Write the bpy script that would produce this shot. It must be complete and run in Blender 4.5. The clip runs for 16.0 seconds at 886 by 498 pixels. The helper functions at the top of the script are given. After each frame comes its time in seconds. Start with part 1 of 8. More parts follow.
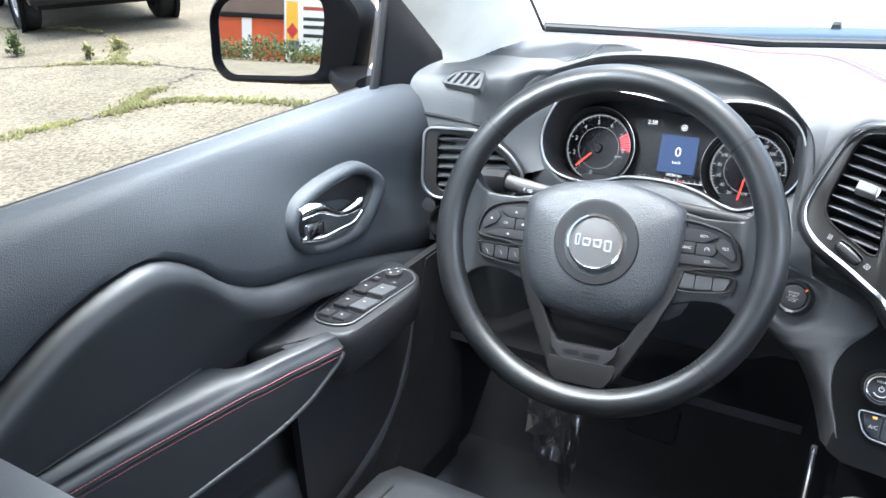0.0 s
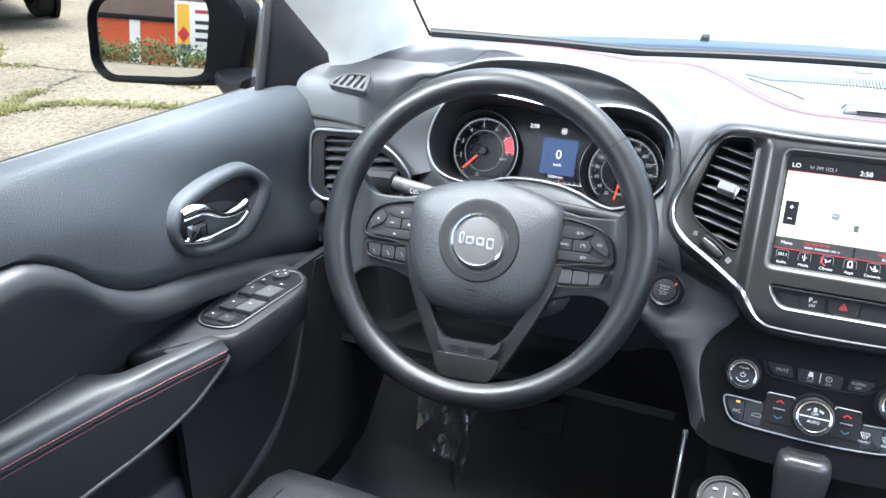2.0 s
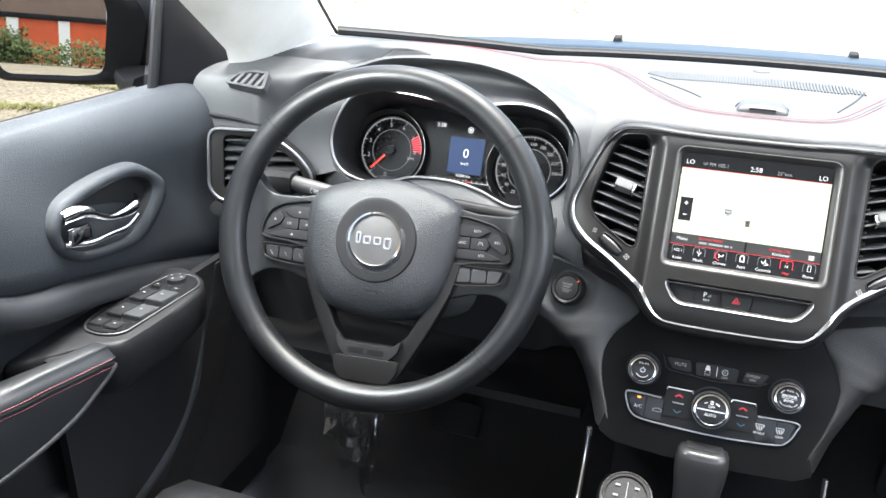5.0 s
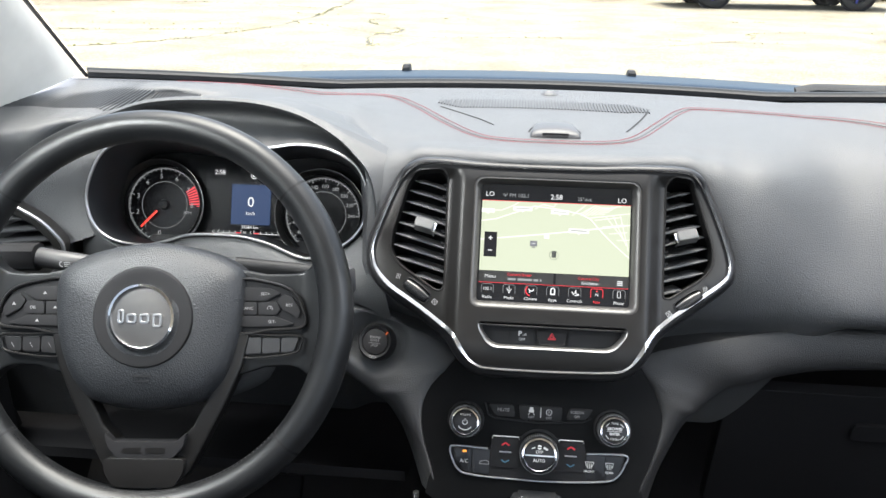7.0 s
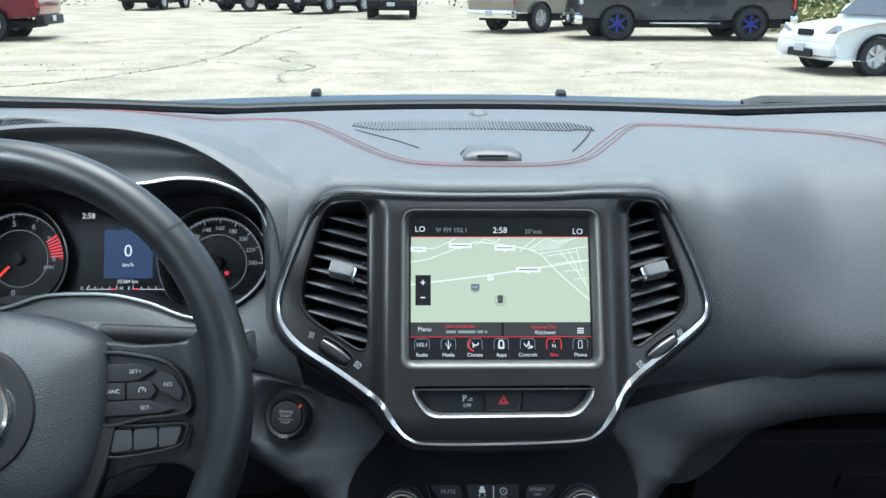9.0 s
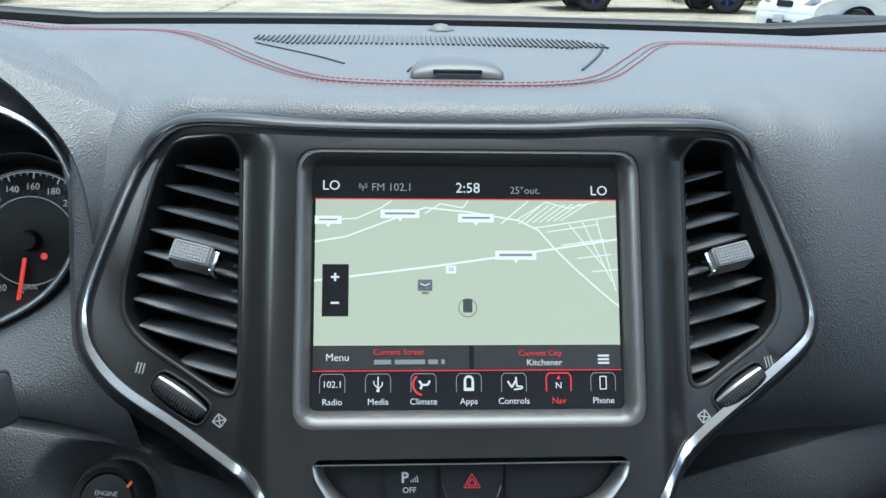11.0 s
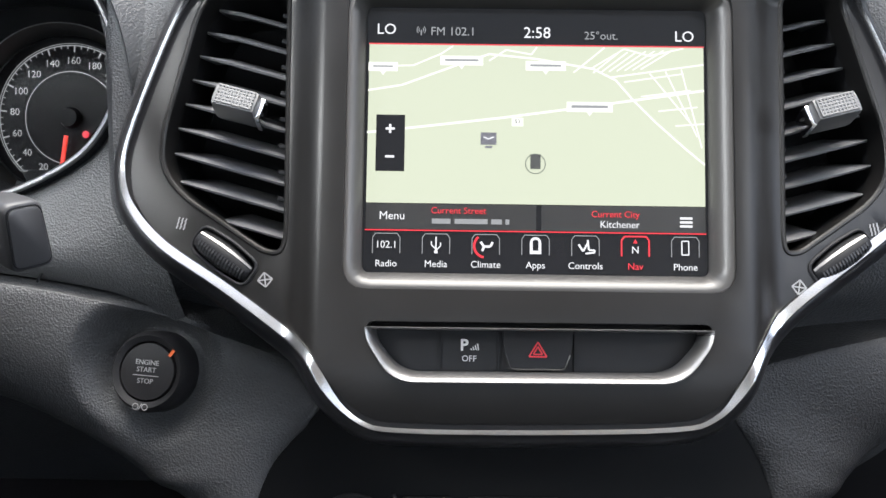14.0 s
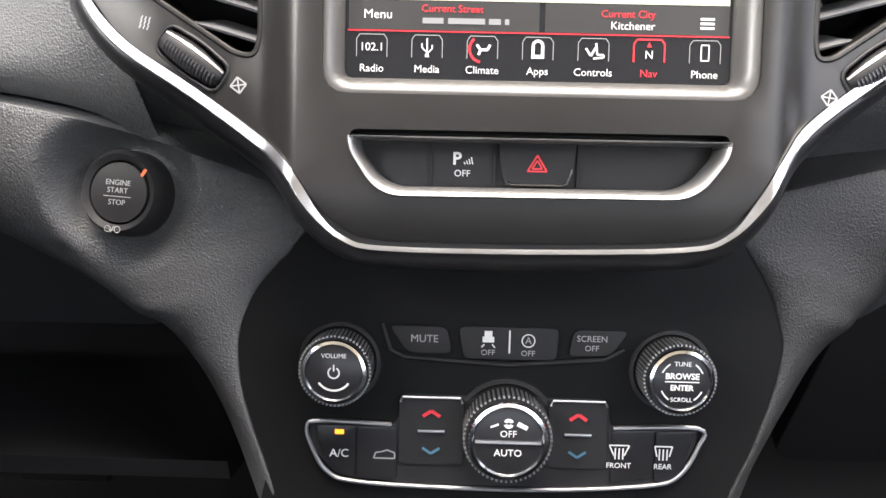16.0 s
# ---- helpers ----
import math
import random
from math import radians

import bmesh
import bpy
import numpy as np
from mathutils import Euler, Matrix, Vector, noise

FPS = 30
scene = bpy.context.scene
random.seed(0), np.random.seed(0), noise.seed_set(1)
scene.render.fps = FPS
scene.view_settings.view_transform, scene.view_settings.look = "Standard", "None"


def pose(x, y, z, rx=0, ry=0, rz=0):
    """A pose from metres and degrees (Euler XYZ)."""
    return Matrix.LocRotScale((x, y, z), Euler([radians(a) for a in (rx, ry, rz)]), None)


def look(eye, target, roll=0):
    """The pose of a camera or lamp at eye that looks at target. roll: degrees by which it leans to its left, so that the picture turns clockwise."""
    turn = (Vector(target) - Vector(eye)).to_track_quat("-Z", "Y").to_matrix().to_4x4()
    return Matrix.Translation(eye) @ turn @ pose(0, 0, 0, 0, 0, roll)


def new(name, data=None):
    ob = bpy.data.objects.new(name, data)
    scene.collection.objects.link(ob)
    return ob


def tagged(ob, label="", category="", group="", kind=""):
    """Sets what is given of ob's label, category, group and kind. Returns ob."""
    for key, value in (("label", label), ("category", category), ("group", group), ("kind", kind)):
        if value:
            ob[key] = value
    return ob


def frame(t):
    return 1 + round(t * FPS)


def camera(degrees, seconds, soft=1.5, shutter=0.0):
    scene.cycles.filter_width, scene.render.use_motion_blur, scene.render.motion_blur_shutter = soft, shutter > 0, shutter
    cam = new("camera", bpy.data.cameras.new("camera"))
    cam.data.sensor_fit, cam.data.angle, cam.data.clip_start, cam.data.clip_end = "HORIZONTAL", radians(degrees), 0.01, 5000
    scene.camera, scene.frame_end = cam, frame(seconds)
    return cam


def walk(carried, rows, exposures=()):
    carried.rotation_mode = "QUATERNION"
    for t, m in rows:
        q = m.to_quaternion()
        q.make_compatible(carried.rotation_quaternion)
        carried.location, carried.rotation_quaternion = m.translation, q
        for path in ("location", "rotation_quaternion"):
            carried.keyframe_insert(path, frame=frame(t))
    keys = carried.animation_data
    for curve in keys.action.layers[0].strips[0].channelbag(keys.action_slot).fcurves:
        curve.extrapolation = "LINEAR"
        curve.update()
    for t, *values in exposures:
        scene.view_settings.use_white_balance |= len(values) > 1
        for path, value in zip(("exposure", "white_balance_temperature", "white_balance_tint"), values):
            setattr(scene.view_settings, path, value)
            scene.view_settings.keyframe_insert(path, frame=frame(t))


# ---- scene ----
cam = camera(58.9, 16.0)
EXPOSURES = [(0, 4.1, 6000, 7), (3, 3.92, 6000, 7), (5.5, 3.8, 6650, 9), (6.5, 3.44, 6700, 9), (7.5, 3.08, 6450, 7), (9, 2.83, 5720, 0), (11.5, 2.7, 5700, 1), (12.4, 2.92, 6250, 4), (14, 3.15, 6500, 11), (15, 3.36, 6750, 16), (16, 3.92, 7050, 14)]
PATH = [
    (0, (-0.125, -0.987, 1.369), (-1.082, 0.572, 0.561), -1.8),
    (0.5, (-0.115, -0.994, 1.369), (-1.028, 0.597, 0.572), -1.3),
    (1, (-0.115, -0.994, 1.366), (-0.959, 0.633, 0.567), -0.4),
    (1.5, (-0.11, -0.99, 1.366), (-0.882, 0.669, 0.559), 0.2),
    (2, (-0.102, -0.993, 1.365), (-0.838, 0.689, 0.572), 0.6),
    (2.5, (-0.104, -0.996, 1.365), (-0.798, 0.707, 0.578), 1.4),
    (3, (-0.099, -0.988, 1.363), (-0.759, 0.727, 0.574), 1.9),
    (5.3, (-0.053, -0.951, 1.354), (-0.632, 0.796, 0.572), 1.3),
    (5.5, (-0.068, -0.941, 1.353), (-0.601, 0.819, 0.568), 1.1),
    (6, (-0.056, -0.898, 1.349), (-0.497, 0.9, 0.593), -0.6),
    (6.5, (-0.06, -0.875, 1.343), (-0.369, 0.964, 0.623), -0.7),
    (7, (-0.053, -0.854, 1.342), (-0.218, 1.012, 0.641), 0.9),
    (7.5, (-0.052, -0.838, 1.329), (-0.133, 1.041, 0.647), 2.1),
    (8, (-0.06, -0.793, 1.322), (-0.116, 1.09, 0.65), 1.6),
    (8.5, (-0.052, -0.748, 1.316), (-0.083, 1.141, 0.658), -0.0),
    (9, (-0.067, -0.697, 1.297), (-0.034, 1.205, 0.681), 0.3),
    (9.2, (-0.06, -0.667, 1.28), (-0.004, 1.246, 0.7), 0.6),
    (11.3, (-0.035, -0.383, 1.197), (0.066, 1.486, 0.493), 1.2),
    (11.5, (-0.034, -0.377, 1.195), (0.047, 1.489, 0.479), 1.3),
    (12, (-0.032, -0.368, 1.176), (0.013, 1.502, 0.468), 1.4),
    (12.5, (-0.041, -0.373, 1.173), (-0.021, 1.499, 0.468), 1.1),
    (13, (-0.041, -0.383, 1.163), (-0.031, 1.489, 0.458), 1.1),
    (13.5, (-0.046, -0.388, 1.154), (-0.049, 1.475, 0.426), 0.7),
    (14, (-0.043, -0.386, 1.131), (-0.059, 1.464, 0.371), 0.6),
    (14.5, (-0.038, -0.383, 1.12), (-0.072, 1.432, 0.28), 0.2),
    (15, (-0.043, -0.376, 1.107), (-0.082, 1.407, 0.202), 0.8),
    (15.5, (-0.042, -0.376, 1.095), (-0.075, 1.381, 0.14), 1.1),
    (16, (-0.035, -0.372, 1.085), (-0.065, 1.351, 0.069), 0.9),
]
walk(cam, [(t, look(eye, target, roll)) for t, eye, target, roll in PATH], EXPOSURES)

# ---- world and sun: bright overcast day ----
world = bpy.data.worlds.new("sky")
scene.world = world
world.use_nodes = True
_n = world.node_tree.nodes
_sky = _n.new("ShaderNodeTexSky")
_sky.sky_type, _sky.sun_disc = "NISHITA", False
_sky.sun_elevation, _sky.sun_rotation = radians(79), radians(13)
_sky.dust_density = 4.0
_n["Background"].inputs["Strength"].default_value = 0.15
_grey = _n.new("ShaderNodeHueSaturation")
_grey.inputs["Saturation"].default_value = 0.65
world.node_tree.links.new(_sky.outputs[0], _grey.inputs["Color"])
world.node_tree.links.new(_grey.outputs[0], _n["Background"].inputs["Color"])
sun = new("sun", bpy.data.lights.new("sun", "SUN"))
sun.data.energy, sun.data.angle, sun.data.color = 1.0, radians(40), (1.0, 0.97, 0.92)
sun.matrix_world = look((0.5, 2.2, 12), (0, 0, 0))


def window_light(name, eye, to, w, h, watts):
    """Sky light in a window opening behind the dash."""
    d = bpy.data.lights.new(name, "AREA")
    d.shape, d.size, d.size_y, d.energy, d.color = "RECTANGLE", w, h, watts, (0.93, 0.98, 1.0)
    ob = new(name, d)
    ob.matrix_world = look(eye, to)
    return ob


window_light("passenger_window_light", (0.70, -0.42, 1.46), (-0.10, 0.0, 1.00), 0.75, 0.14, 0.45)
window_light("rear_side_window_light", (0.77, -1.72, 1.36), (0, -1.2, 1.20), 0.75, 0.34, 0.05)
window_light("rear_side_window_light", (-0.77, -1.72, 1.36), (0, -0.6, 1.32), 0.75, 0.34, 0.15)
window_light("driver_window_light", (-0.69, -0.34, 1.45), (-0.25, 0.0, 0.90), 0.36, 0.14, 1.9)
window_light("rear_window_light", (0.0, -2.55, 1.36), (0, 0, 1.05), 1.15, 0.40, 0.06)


# ---- materials ----
def mat(name, color, rough=0.5, metal=0.0, grain=0.0, scale=900.0, vary=0.15, spec=0.5, emit=None, strength=1.0, coat=0.0, cells=False):
    m = bpy.data.materials.new(name)
    m.use_nodes = True
    nt = m.node_tree
    b = nt.nodes["Principled BSDF"]
    b.inputs["Base Color"].default_value = (*color, 1)
    b.inputs["Roughness"].default_value = rough
    b.inputs["Metallic"].default_value = metal
    b.inputs["Specular IOR Level"].default_value = spec
    b.inputs["Coat Weight"].default_value = coat
    if emit:
        b.inputs["Emission Color"].default_value = (*emit, 1)
        b.inputs["Emission Strength"].default_value = strength
    if vary or grain:
        tc = nt.nodes.new("ShaderNodeTexCoord")
    if vary:
        big = nt.nodes.new("ShaderNodeTexNoise")
        big.inputs["Scale"].default_value = scale / 60
        big.inputs["Detail"].default_value = 6
        nt.links.new(tc.outputs["Object"], big.inputs["Vector"])
        ramp = nt.nodes.new("ShaderNodeMapRange")
        ramp.inputs["From Min"].default_value, ramp.inputs["From Max"].default_value = 0.3, 0.7
        ramp.inputs["To Min"].default_value, ramp.inputs["To Max"].default_value = 1 - vary, 1 + vary
        nt.links.new(big.outputs["Fac"], ramp.inputs["Value"])
        mix = nt.nodes.new("ShaderNodeVectorMath")
        mix.operation = "SCALE"
        mix.inputs[0].default_value = color
        nt.links.new(ramp.outputs[0], mix.inputs["Scale"])
        nt.links.new(mix.outputs[0], b.inputs["Base Color"])
        rr = nt.nodes.new("ShaderNodeMapRange")
        rr.inputs["From Min"].default_value, rr.inputs["From Max"].default_value = 0.3, 0.7
        rr.inputs["To Min"].default_value, rr.inputs["To Max"].default_value = max(rough - 0.4 * vary, 0.02), min(rough + 0.4 * vary, 1)
        nt.links.new(big.outputs["Fac"], rr.inputs["Value"])
        nt.links.new(rr.outputs[0], b.inputs["Roughness"])
    if grain:
        g = nt.nodes.new("ShaderNodeTexVoronoi" if cells else "ShaderNodeTexNoise")
        g.inputs["Scale"].default_value = scale
        nt.links.new(tc.outputs["Object"], g.inputs["Vector"])
        if cells:
            warp = nt.nodes.new("ShaderNodeTexNoise")
            warp.inputs["Scale"].default_value = scale * 0.7
            add = nt.nodes.new("ShaderNodeVectorMath")
            add.operation = "MULTIPLY_ADD"
            add.inputs[1].default_value = (1.2 / scale,) * 3
            nt.links.new(tc.outputs["Object"], warp.inputs["Vector"])
            nt.links.new(warp.outputs["Color"], add.inputs[0])
            nt.links.new(tc.outputs["Object"], add.inputs[2])
            nt.links.new(add.outputs[0], g.inputs["Vector"])
        bump = nt.nodes.new("ShaderNodeBump")
        bump.inputs["Strength"].default_value = grain
        bump.inputs["Distance"].default_value = 0.6 / scale
        nt.links.new(g.outputs["Distance" if cells else "Fac"], bump.inputs["Height"])
        nt.links.new(bump.outputs[0], b.inputs["Normal"])
    return m


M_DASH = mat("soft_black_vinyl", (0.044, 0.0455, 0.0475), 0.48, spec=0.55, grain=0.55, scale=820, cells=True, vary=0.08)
M_DOOR = mat("grained_black_plastic", (0.026, 0.029, 0.033), 0.58, spec=0.22, grain=0.50, scale=760, cells=True, vary=0.08)
M_LEATHER = mat("smooth_black_leather", (0.013, 0.014, 0.0157), 0.47, spec=0.34, grain=0.12, scale=1100, cells=True, vary=0.12)
M_WHEEL = mat("steering_leather", (0.0058, 0.0063, 0.007), 0.37, spec=0.38, grain=0.08, scale=1200, cells=True, vary=0.12)
M_PAD = mat("airbag_cover_vinyl", (0.016, 0.0175, 0.020), 0.46, grain=0.48, scale=700, cells=True, vary=0.08)
M_BLACK = mat("matte_black_plastic", (0.012, 0.012, 0.013), 0.50, spec=0.2, grain=0.15, scale=1500, vary=0.1)
M_PANEL = mat("satin_black_panel", (0.0045, 0.0047, 0.005), 0.50, spec=0.08, vary=0.06)
M_DARK = mat("deep_black_plastic", (0.010, 0.010, 0.011), 0.65, spec=0.2, vary=0.1)
M_GRIP = mat("gloss_grip_leather", (0.024, 0.0245, 0.0255), 0.33, spec=0.5, grain=0.05, scale=1200, vary=0.08, coat=0.3)
M_RING = mat("dull_satin_chrome", (0.40, 0.40, 0.41), 0.32, metal=1.0, vary=0.05)
M_STALK = mat("satin_stalk_plastic", (0.040, 0.040, 0.042), 0.42, spec=0.4, vary=0.05)
M_PIANO = mat("gloss_black_plastic", (0.009, 0.009, 0.010), 0.24, spec=0.3, vary=0.05)
M_BEZEL = mat("satin_graphite_paint", (0.0245, 0.0238, 0.0232), 0.36, metal=0.65, spec=0.3, grain=0.06, scale=2500, vary=0.03)
M_CHROME = mat("satin_chrome", (0.70, 0.70, 0.71), 0.27, metal=1.0, vary=0.05)
M_BRIGHT = mat("polished_chrome", (0.85, 0.85, 0.86), 0.08, metal=1.0, vary=0.03)
M_SLAT = mat("satin_slat_plastic", (0.11, 0.11, 0.113), 0.36, vary=0.06)
M_SPOKE = mat("graphite_spoke_paint", (0.0115, 0.0112, 0.0112), 0.30, metal=0.35, vary=0.06)
M_GUN = mat("gunmetal_trim", (0.16, 0.155, 0.15), 0.34, metal=0.9, vary=0.06)
M_RED = mat("red_thread", (0.22, 0.022, 0.033), 0.7, vary=0.1)
M_ORANGE = mat("dark_red_thread", (0.13, 0.02, 0.028), 0.7, vary=0.1)
M_PILLAR = mat("light_grey_fabric_trim", (0.54, 0.53, 0.50), 0.8, grain=0.3, scale=1400, vary=0.06)
M_CARPET = mat("black_carpet", (0.010, 0.010, 0.011), 0.95, grain=0.8, scale=1200, vary=0.3)
M_RUBBER = mat("black_rubber", (0.016, 0.016, 0.017), 0.7, vary=0.2)
M_BLUE = mat("blue_car_paint", (0.004, 0.019, 0.040), 0.4, spec=0.12, coat=0.0, vary=0.04)
M_WHITE_MARK = mat("white_print", (0.48, 0.48, 0.48), 0.6, vary=0)
M_GREY_MARK = mat("grey_print", (0.22, 0.22, 0.225), 0.6, vary=0)
M_LCD_OFF = mat("display_black", (0.004, 0.004, 0.005), 0.25, spec=0.25, vary=0, emit=(0.010, 0.011, 0.012), strength=0.1583)
M_MAP = mat("map_backlight", (0.02, 0.02, 0.02), 0.25, vary=0, emit=(0.66, 0.72, 0.55), strength=0.1253)
M_ROAD_LINE = mat("map_road_line", (0.02, 0.02, 0.02), 0.25, vary=0, emit=(0.95, 0.97, 0.90), strength=0.1517)
M_TXT = mat("lit_white_text", (0.02, 0.02, 0.02), 0.3, vary=0, emit=(0.80, 0.82, 0.85), strength=0.1425)
M_DIM = mat("lit_grey_text", (0.02, 0.02, 0.02), 0.3, vary=0, emit=(0.42, 0.44, 0.46), strength=0.0923)
M_LRED = mat("lit_red", (0.05, 0.005, 0.005), 0.3, vary=0, emit=(0.75, 0.03, 0.05), strength=0.1583)
M_LBLUE = mat("lit_blue_display", (0.004, 0.005, 0.01), 0.5, spec=0.05, vary=0, emit=(0.042, 0.066, 0.135), strength=0.1583)
M_FACE = mat("black_dial_face", (0.015, 0.0155, 0.017), 0.45, spec=0.12, vary=0)
M_AMBER = mat("lit_amber", (0.1, 0.03, 0.0), 0.3, vary=0, emit=(1.0, 0.34, 0.03), strength=0.1846)
M_OUTER = mat("satin_black_edge", (0.014, 0.014, 0.015), 0.34, spec=0.32, vary=0.04)
M_RIBBON = mat("brushed_chrome_ribbon", (0.58, 0.58, 0.59), 0.25, metal=1.0, vary=0.05)
M_KNURL = mat("knurled_grey_rubber", (0.22, 0.22, 0.22), 0.36, metal=0.7, vary=0.05)
# Lighter than the surround's graphite: the up-facing lip's light is put into the colour.
M_LIP = mat("lit_lip_graphite", (0.24, 0.235, 0.23), 0.36, metal=0.8, vary=0.05)
M_EMBER = mat("lit_dull_orange", (0.1, 0.02, 0.01), 0.3, vary=0, emit=(0.7, 0.14, 0.03), strength=0.0858)
M_DKTXT = mat("dark_ink", (0.02, 0.022, 0.02), 0.5, vary=0)
M_TAG = mat("map_tag_backlight", (0.02, 0.02, 0.02), 0.25, vary=0, emit=(0.9, 0.92, 0.86), strength=0.1583)
M_NEEDLE = mat("red_needle", (0.6, 0.03, 0.02), 0.4, vary=0, emit=(0.8, 0.05, 0.03), strength=0.1108)
M_REDUP = mat("red_print", (0.45, 0.02, 0.03), 0.5, vary=0)
M_BLUEDN = mat("blue_print", (0.04, 0.12, 0.18), 0.5, vary=0)


def glass_mat(name, tint=(1, 1, 1), rough=0.0, low=0.02, high=0.25):
    m = bpy.data.materials.new(name)
    m.use_nodes = True
    nt = m.node_tree
    nt.nodes.clear()
    out = nt.nodes.new("ShaderNodeOutputMaterial")
    t = nt.nodes.new("ShaderNodeBsdfTransparent")
    t.inputs[0].default_value = (*tint, 1)
    g = nt.nodes.new("ShaderNodeBsdfGlossy")
    g.inputs["Roughness"].default_value = rough
    lw = nt.nodes.new("ShaderNodeLayerWeight")
    pw = nt.nodes.new("ShaderNodeMath")
    pw.operation = "POWER"
    pw.inputs[1].default_value = 4.0
    nt.links.new(lw.outputs["Facing"], pw.inputs[0])
    f = nt.nodes.new("ShaderNodeMapRange")
    f.inputs["To Min"].default_value, f.inputs["To Max"].default_value = low, high
    nt.links.new(pw.outputs[0], f.inputs["Value"])
    mx = nt.nodes.new("ShaderNodeMixShader")
    nt.links.new(f.outputs[0], mx.inputs[0])
    nt.links.new(t.outputs[0], mx.inputs[1])
    nt.links.new(g.outputs[0], mx.inputs[2])
    nt.links.new(mx.outputs[0], out.inputs[0])
    return m


M_GLASS = glass_mat("window_glass", (0.43, 0.455, 0.455), 0.0, 0.02, 0.15)
M_SIDE = glass_mat("tinted_side_glass", (0.180, 0.186, 0.183), 0.0, 0.004, 0.02)
M_TAB = mat("light_grey_tab", (0.13, 0.13, 0.13), 0.48, metal=0.6, vary=0.05)
M_LENS = glass_mat("clear_lens", (0.97, 0.97, 0.97), 0.03, 0.0, 0.012)
M_FILM = glass_mat("clear_plastic_film", (0.85, 0.85, 0.87), 0.10, 0.28, 0.7)
M_GRILLE = mat("grey_grille_plastic", (0.026, 0.027, 0.029), 0.5, vary=0.05)
# Darker copy of the dash vinyl: the right roll's shade is in its colour.
M_DASH_SHADE = mat("shaded_black_vinyl", (0.022, 0.0223, 0.023), 0.5, spec=0.32, grain=0.55, scale=820, cells=True, vary=0.08)
M_GREY_PLASTIC = mat("grey_fin_plastic", (0.07, 0.07, 0.072), 0.45, vary=0.05)
M_SLOPE = mat("satin_silver_slope", (0.060, 0.058, 0.056), 0.38, metal=0.35, vary=0.03)
M_SHELL = mat("black_mirror_plastic", (0.005, 0.005, 0.006), 0.5, spec=0.12, vary=0.1)
M_MIRROR = mat("mirror_silver", (0.86, 0.88, 0.88), 0.01, metal=1.0, vary=0)


# ---- builders ----
def empty(name, m=None, **tags):
    ob = new(name)
    ob.empty_display_size = 0.05
    if m is not None:
        ob.matrix_world = m
    return tagged(ob, **tags)


def part(name, bm, material, parent=None, label="", smooth=35, m=None, **tags):
    """Links a bmesh as one mesh object, under a thing or a part where parent is given."""
    me = bpy.data.meshes.new(name)
    if bm.faces:
        bmesh.ops.recalc_face_normals(bm, faces=bm.faces)
    if smooth:
        lim = radians(smooth)
        for f in bm.faces:
            f.smooth = True
        for e in bm.edges:
            if len(e.link_faces) == 2 and e.calc_face_angle(0) > lim:
                e.smooth = False
    bm.to_mesh(me)
    bm.free()
    me.materials.append(material)
    ob = new(name, me)
    if parent is not None:
        ob.parent = parent
    if m is not None:
        ob.matrix_local = m
    return tagged(ob, label=label, **tags)


def spline(pts, n=4, closed=True):
    """A smooth run through the points, n steps between each two."""
    pts = [Vector(p) for p in pts]
    k, out = len(pts), []
    for i in range(k if closed else k - 1):
        if closed:
            a, b, c, d = (pts[(i + j) % k] for j in (-1, 0, 1, 2))
        else:
            a, b, c, d = pts[max(i - 1, 0)], pts[i], pts[i + 1], pts[min(i + 2, k - 1)]
        for s in range(n):
            t = s / n
            out.append(0.5 * (2 * b + (c - a) * t + (2 * a - 5 * b + 4 * c - d) * t * t + (3 * b - a - 3 * c + d) * t ** 3))
    if not closed:
        out.append(pts[-1])
    return out


def rounded(pts, r, n=4):
    """A polygon with its corners rounded by r."""
    pts = [Vector(p) for p in pts]
    out = []
    for i, p in enumerate(pts):
        a, b = pts[i - 1] - p, pts[(i + 1) % len(pts)] - p
        q = min(r, a.length * 0.48, b.length * 0.48)
        s, e = p + a.normalized() * q, p + b.normalized() * q
        for j in range(n + 1):
            t = j / n
            out.append(s * (1 - t) ** 2 + p * 2 * t * (1 - t) + e * t * t)
    return out


def box_pts(x0, z0, x1, z1):
    return [(x0, z0), (x1, z0), (x1, z1), (x0, z1)]


def plate(outer, holes=(), y0=0.0, y1=0.01, bevel=0.0, yf=None, bm=None):
    """An upright plate in x, z: its face at y0, its back at y1; holes go through; yf(x, z) adds depth to all."""
    bm = bm or bmesh.new()
    start = set(bm.verts)
    edges = []
    for loop in (outer, *holes):
        vs = [bm.verts.new((p[0], y0, p[1])) for p in loop]
        edges += [bm.edges.new((vs[i - 1], vs[i])) for i in range(len(vs))]
    res = bmesh.ops.triangle_fill(bm, use_beauty=True, use_dissolve=False, edges=edges)
    faces = [f for f in res["geom"] if isinstance(f, bmesh.types.BMFace)]
    ext = bmesh.ops.extrude_face_region(bm, geom=faces, use_keep_orig=True)
    vs = [v for v in ext["geom"] if isinstance(v, bmesh.types.BMVert)]
    bmesh.ops.translate(bm, verts=vs, vec=(0, y1 - y0, 0))
    if bevel:
        es = [e for e in edges if e.is_valid]
        bmesh.ops.bevel(bm, geom=es, offset=bevel, segments=3, profile=0.6, affect="EDGES", clamp_overlap=True)
    if yf:
        for v in bm.verts:
            if v not in start:
                v.co.y += yf(v.co.x, v.co.z)
    return bm


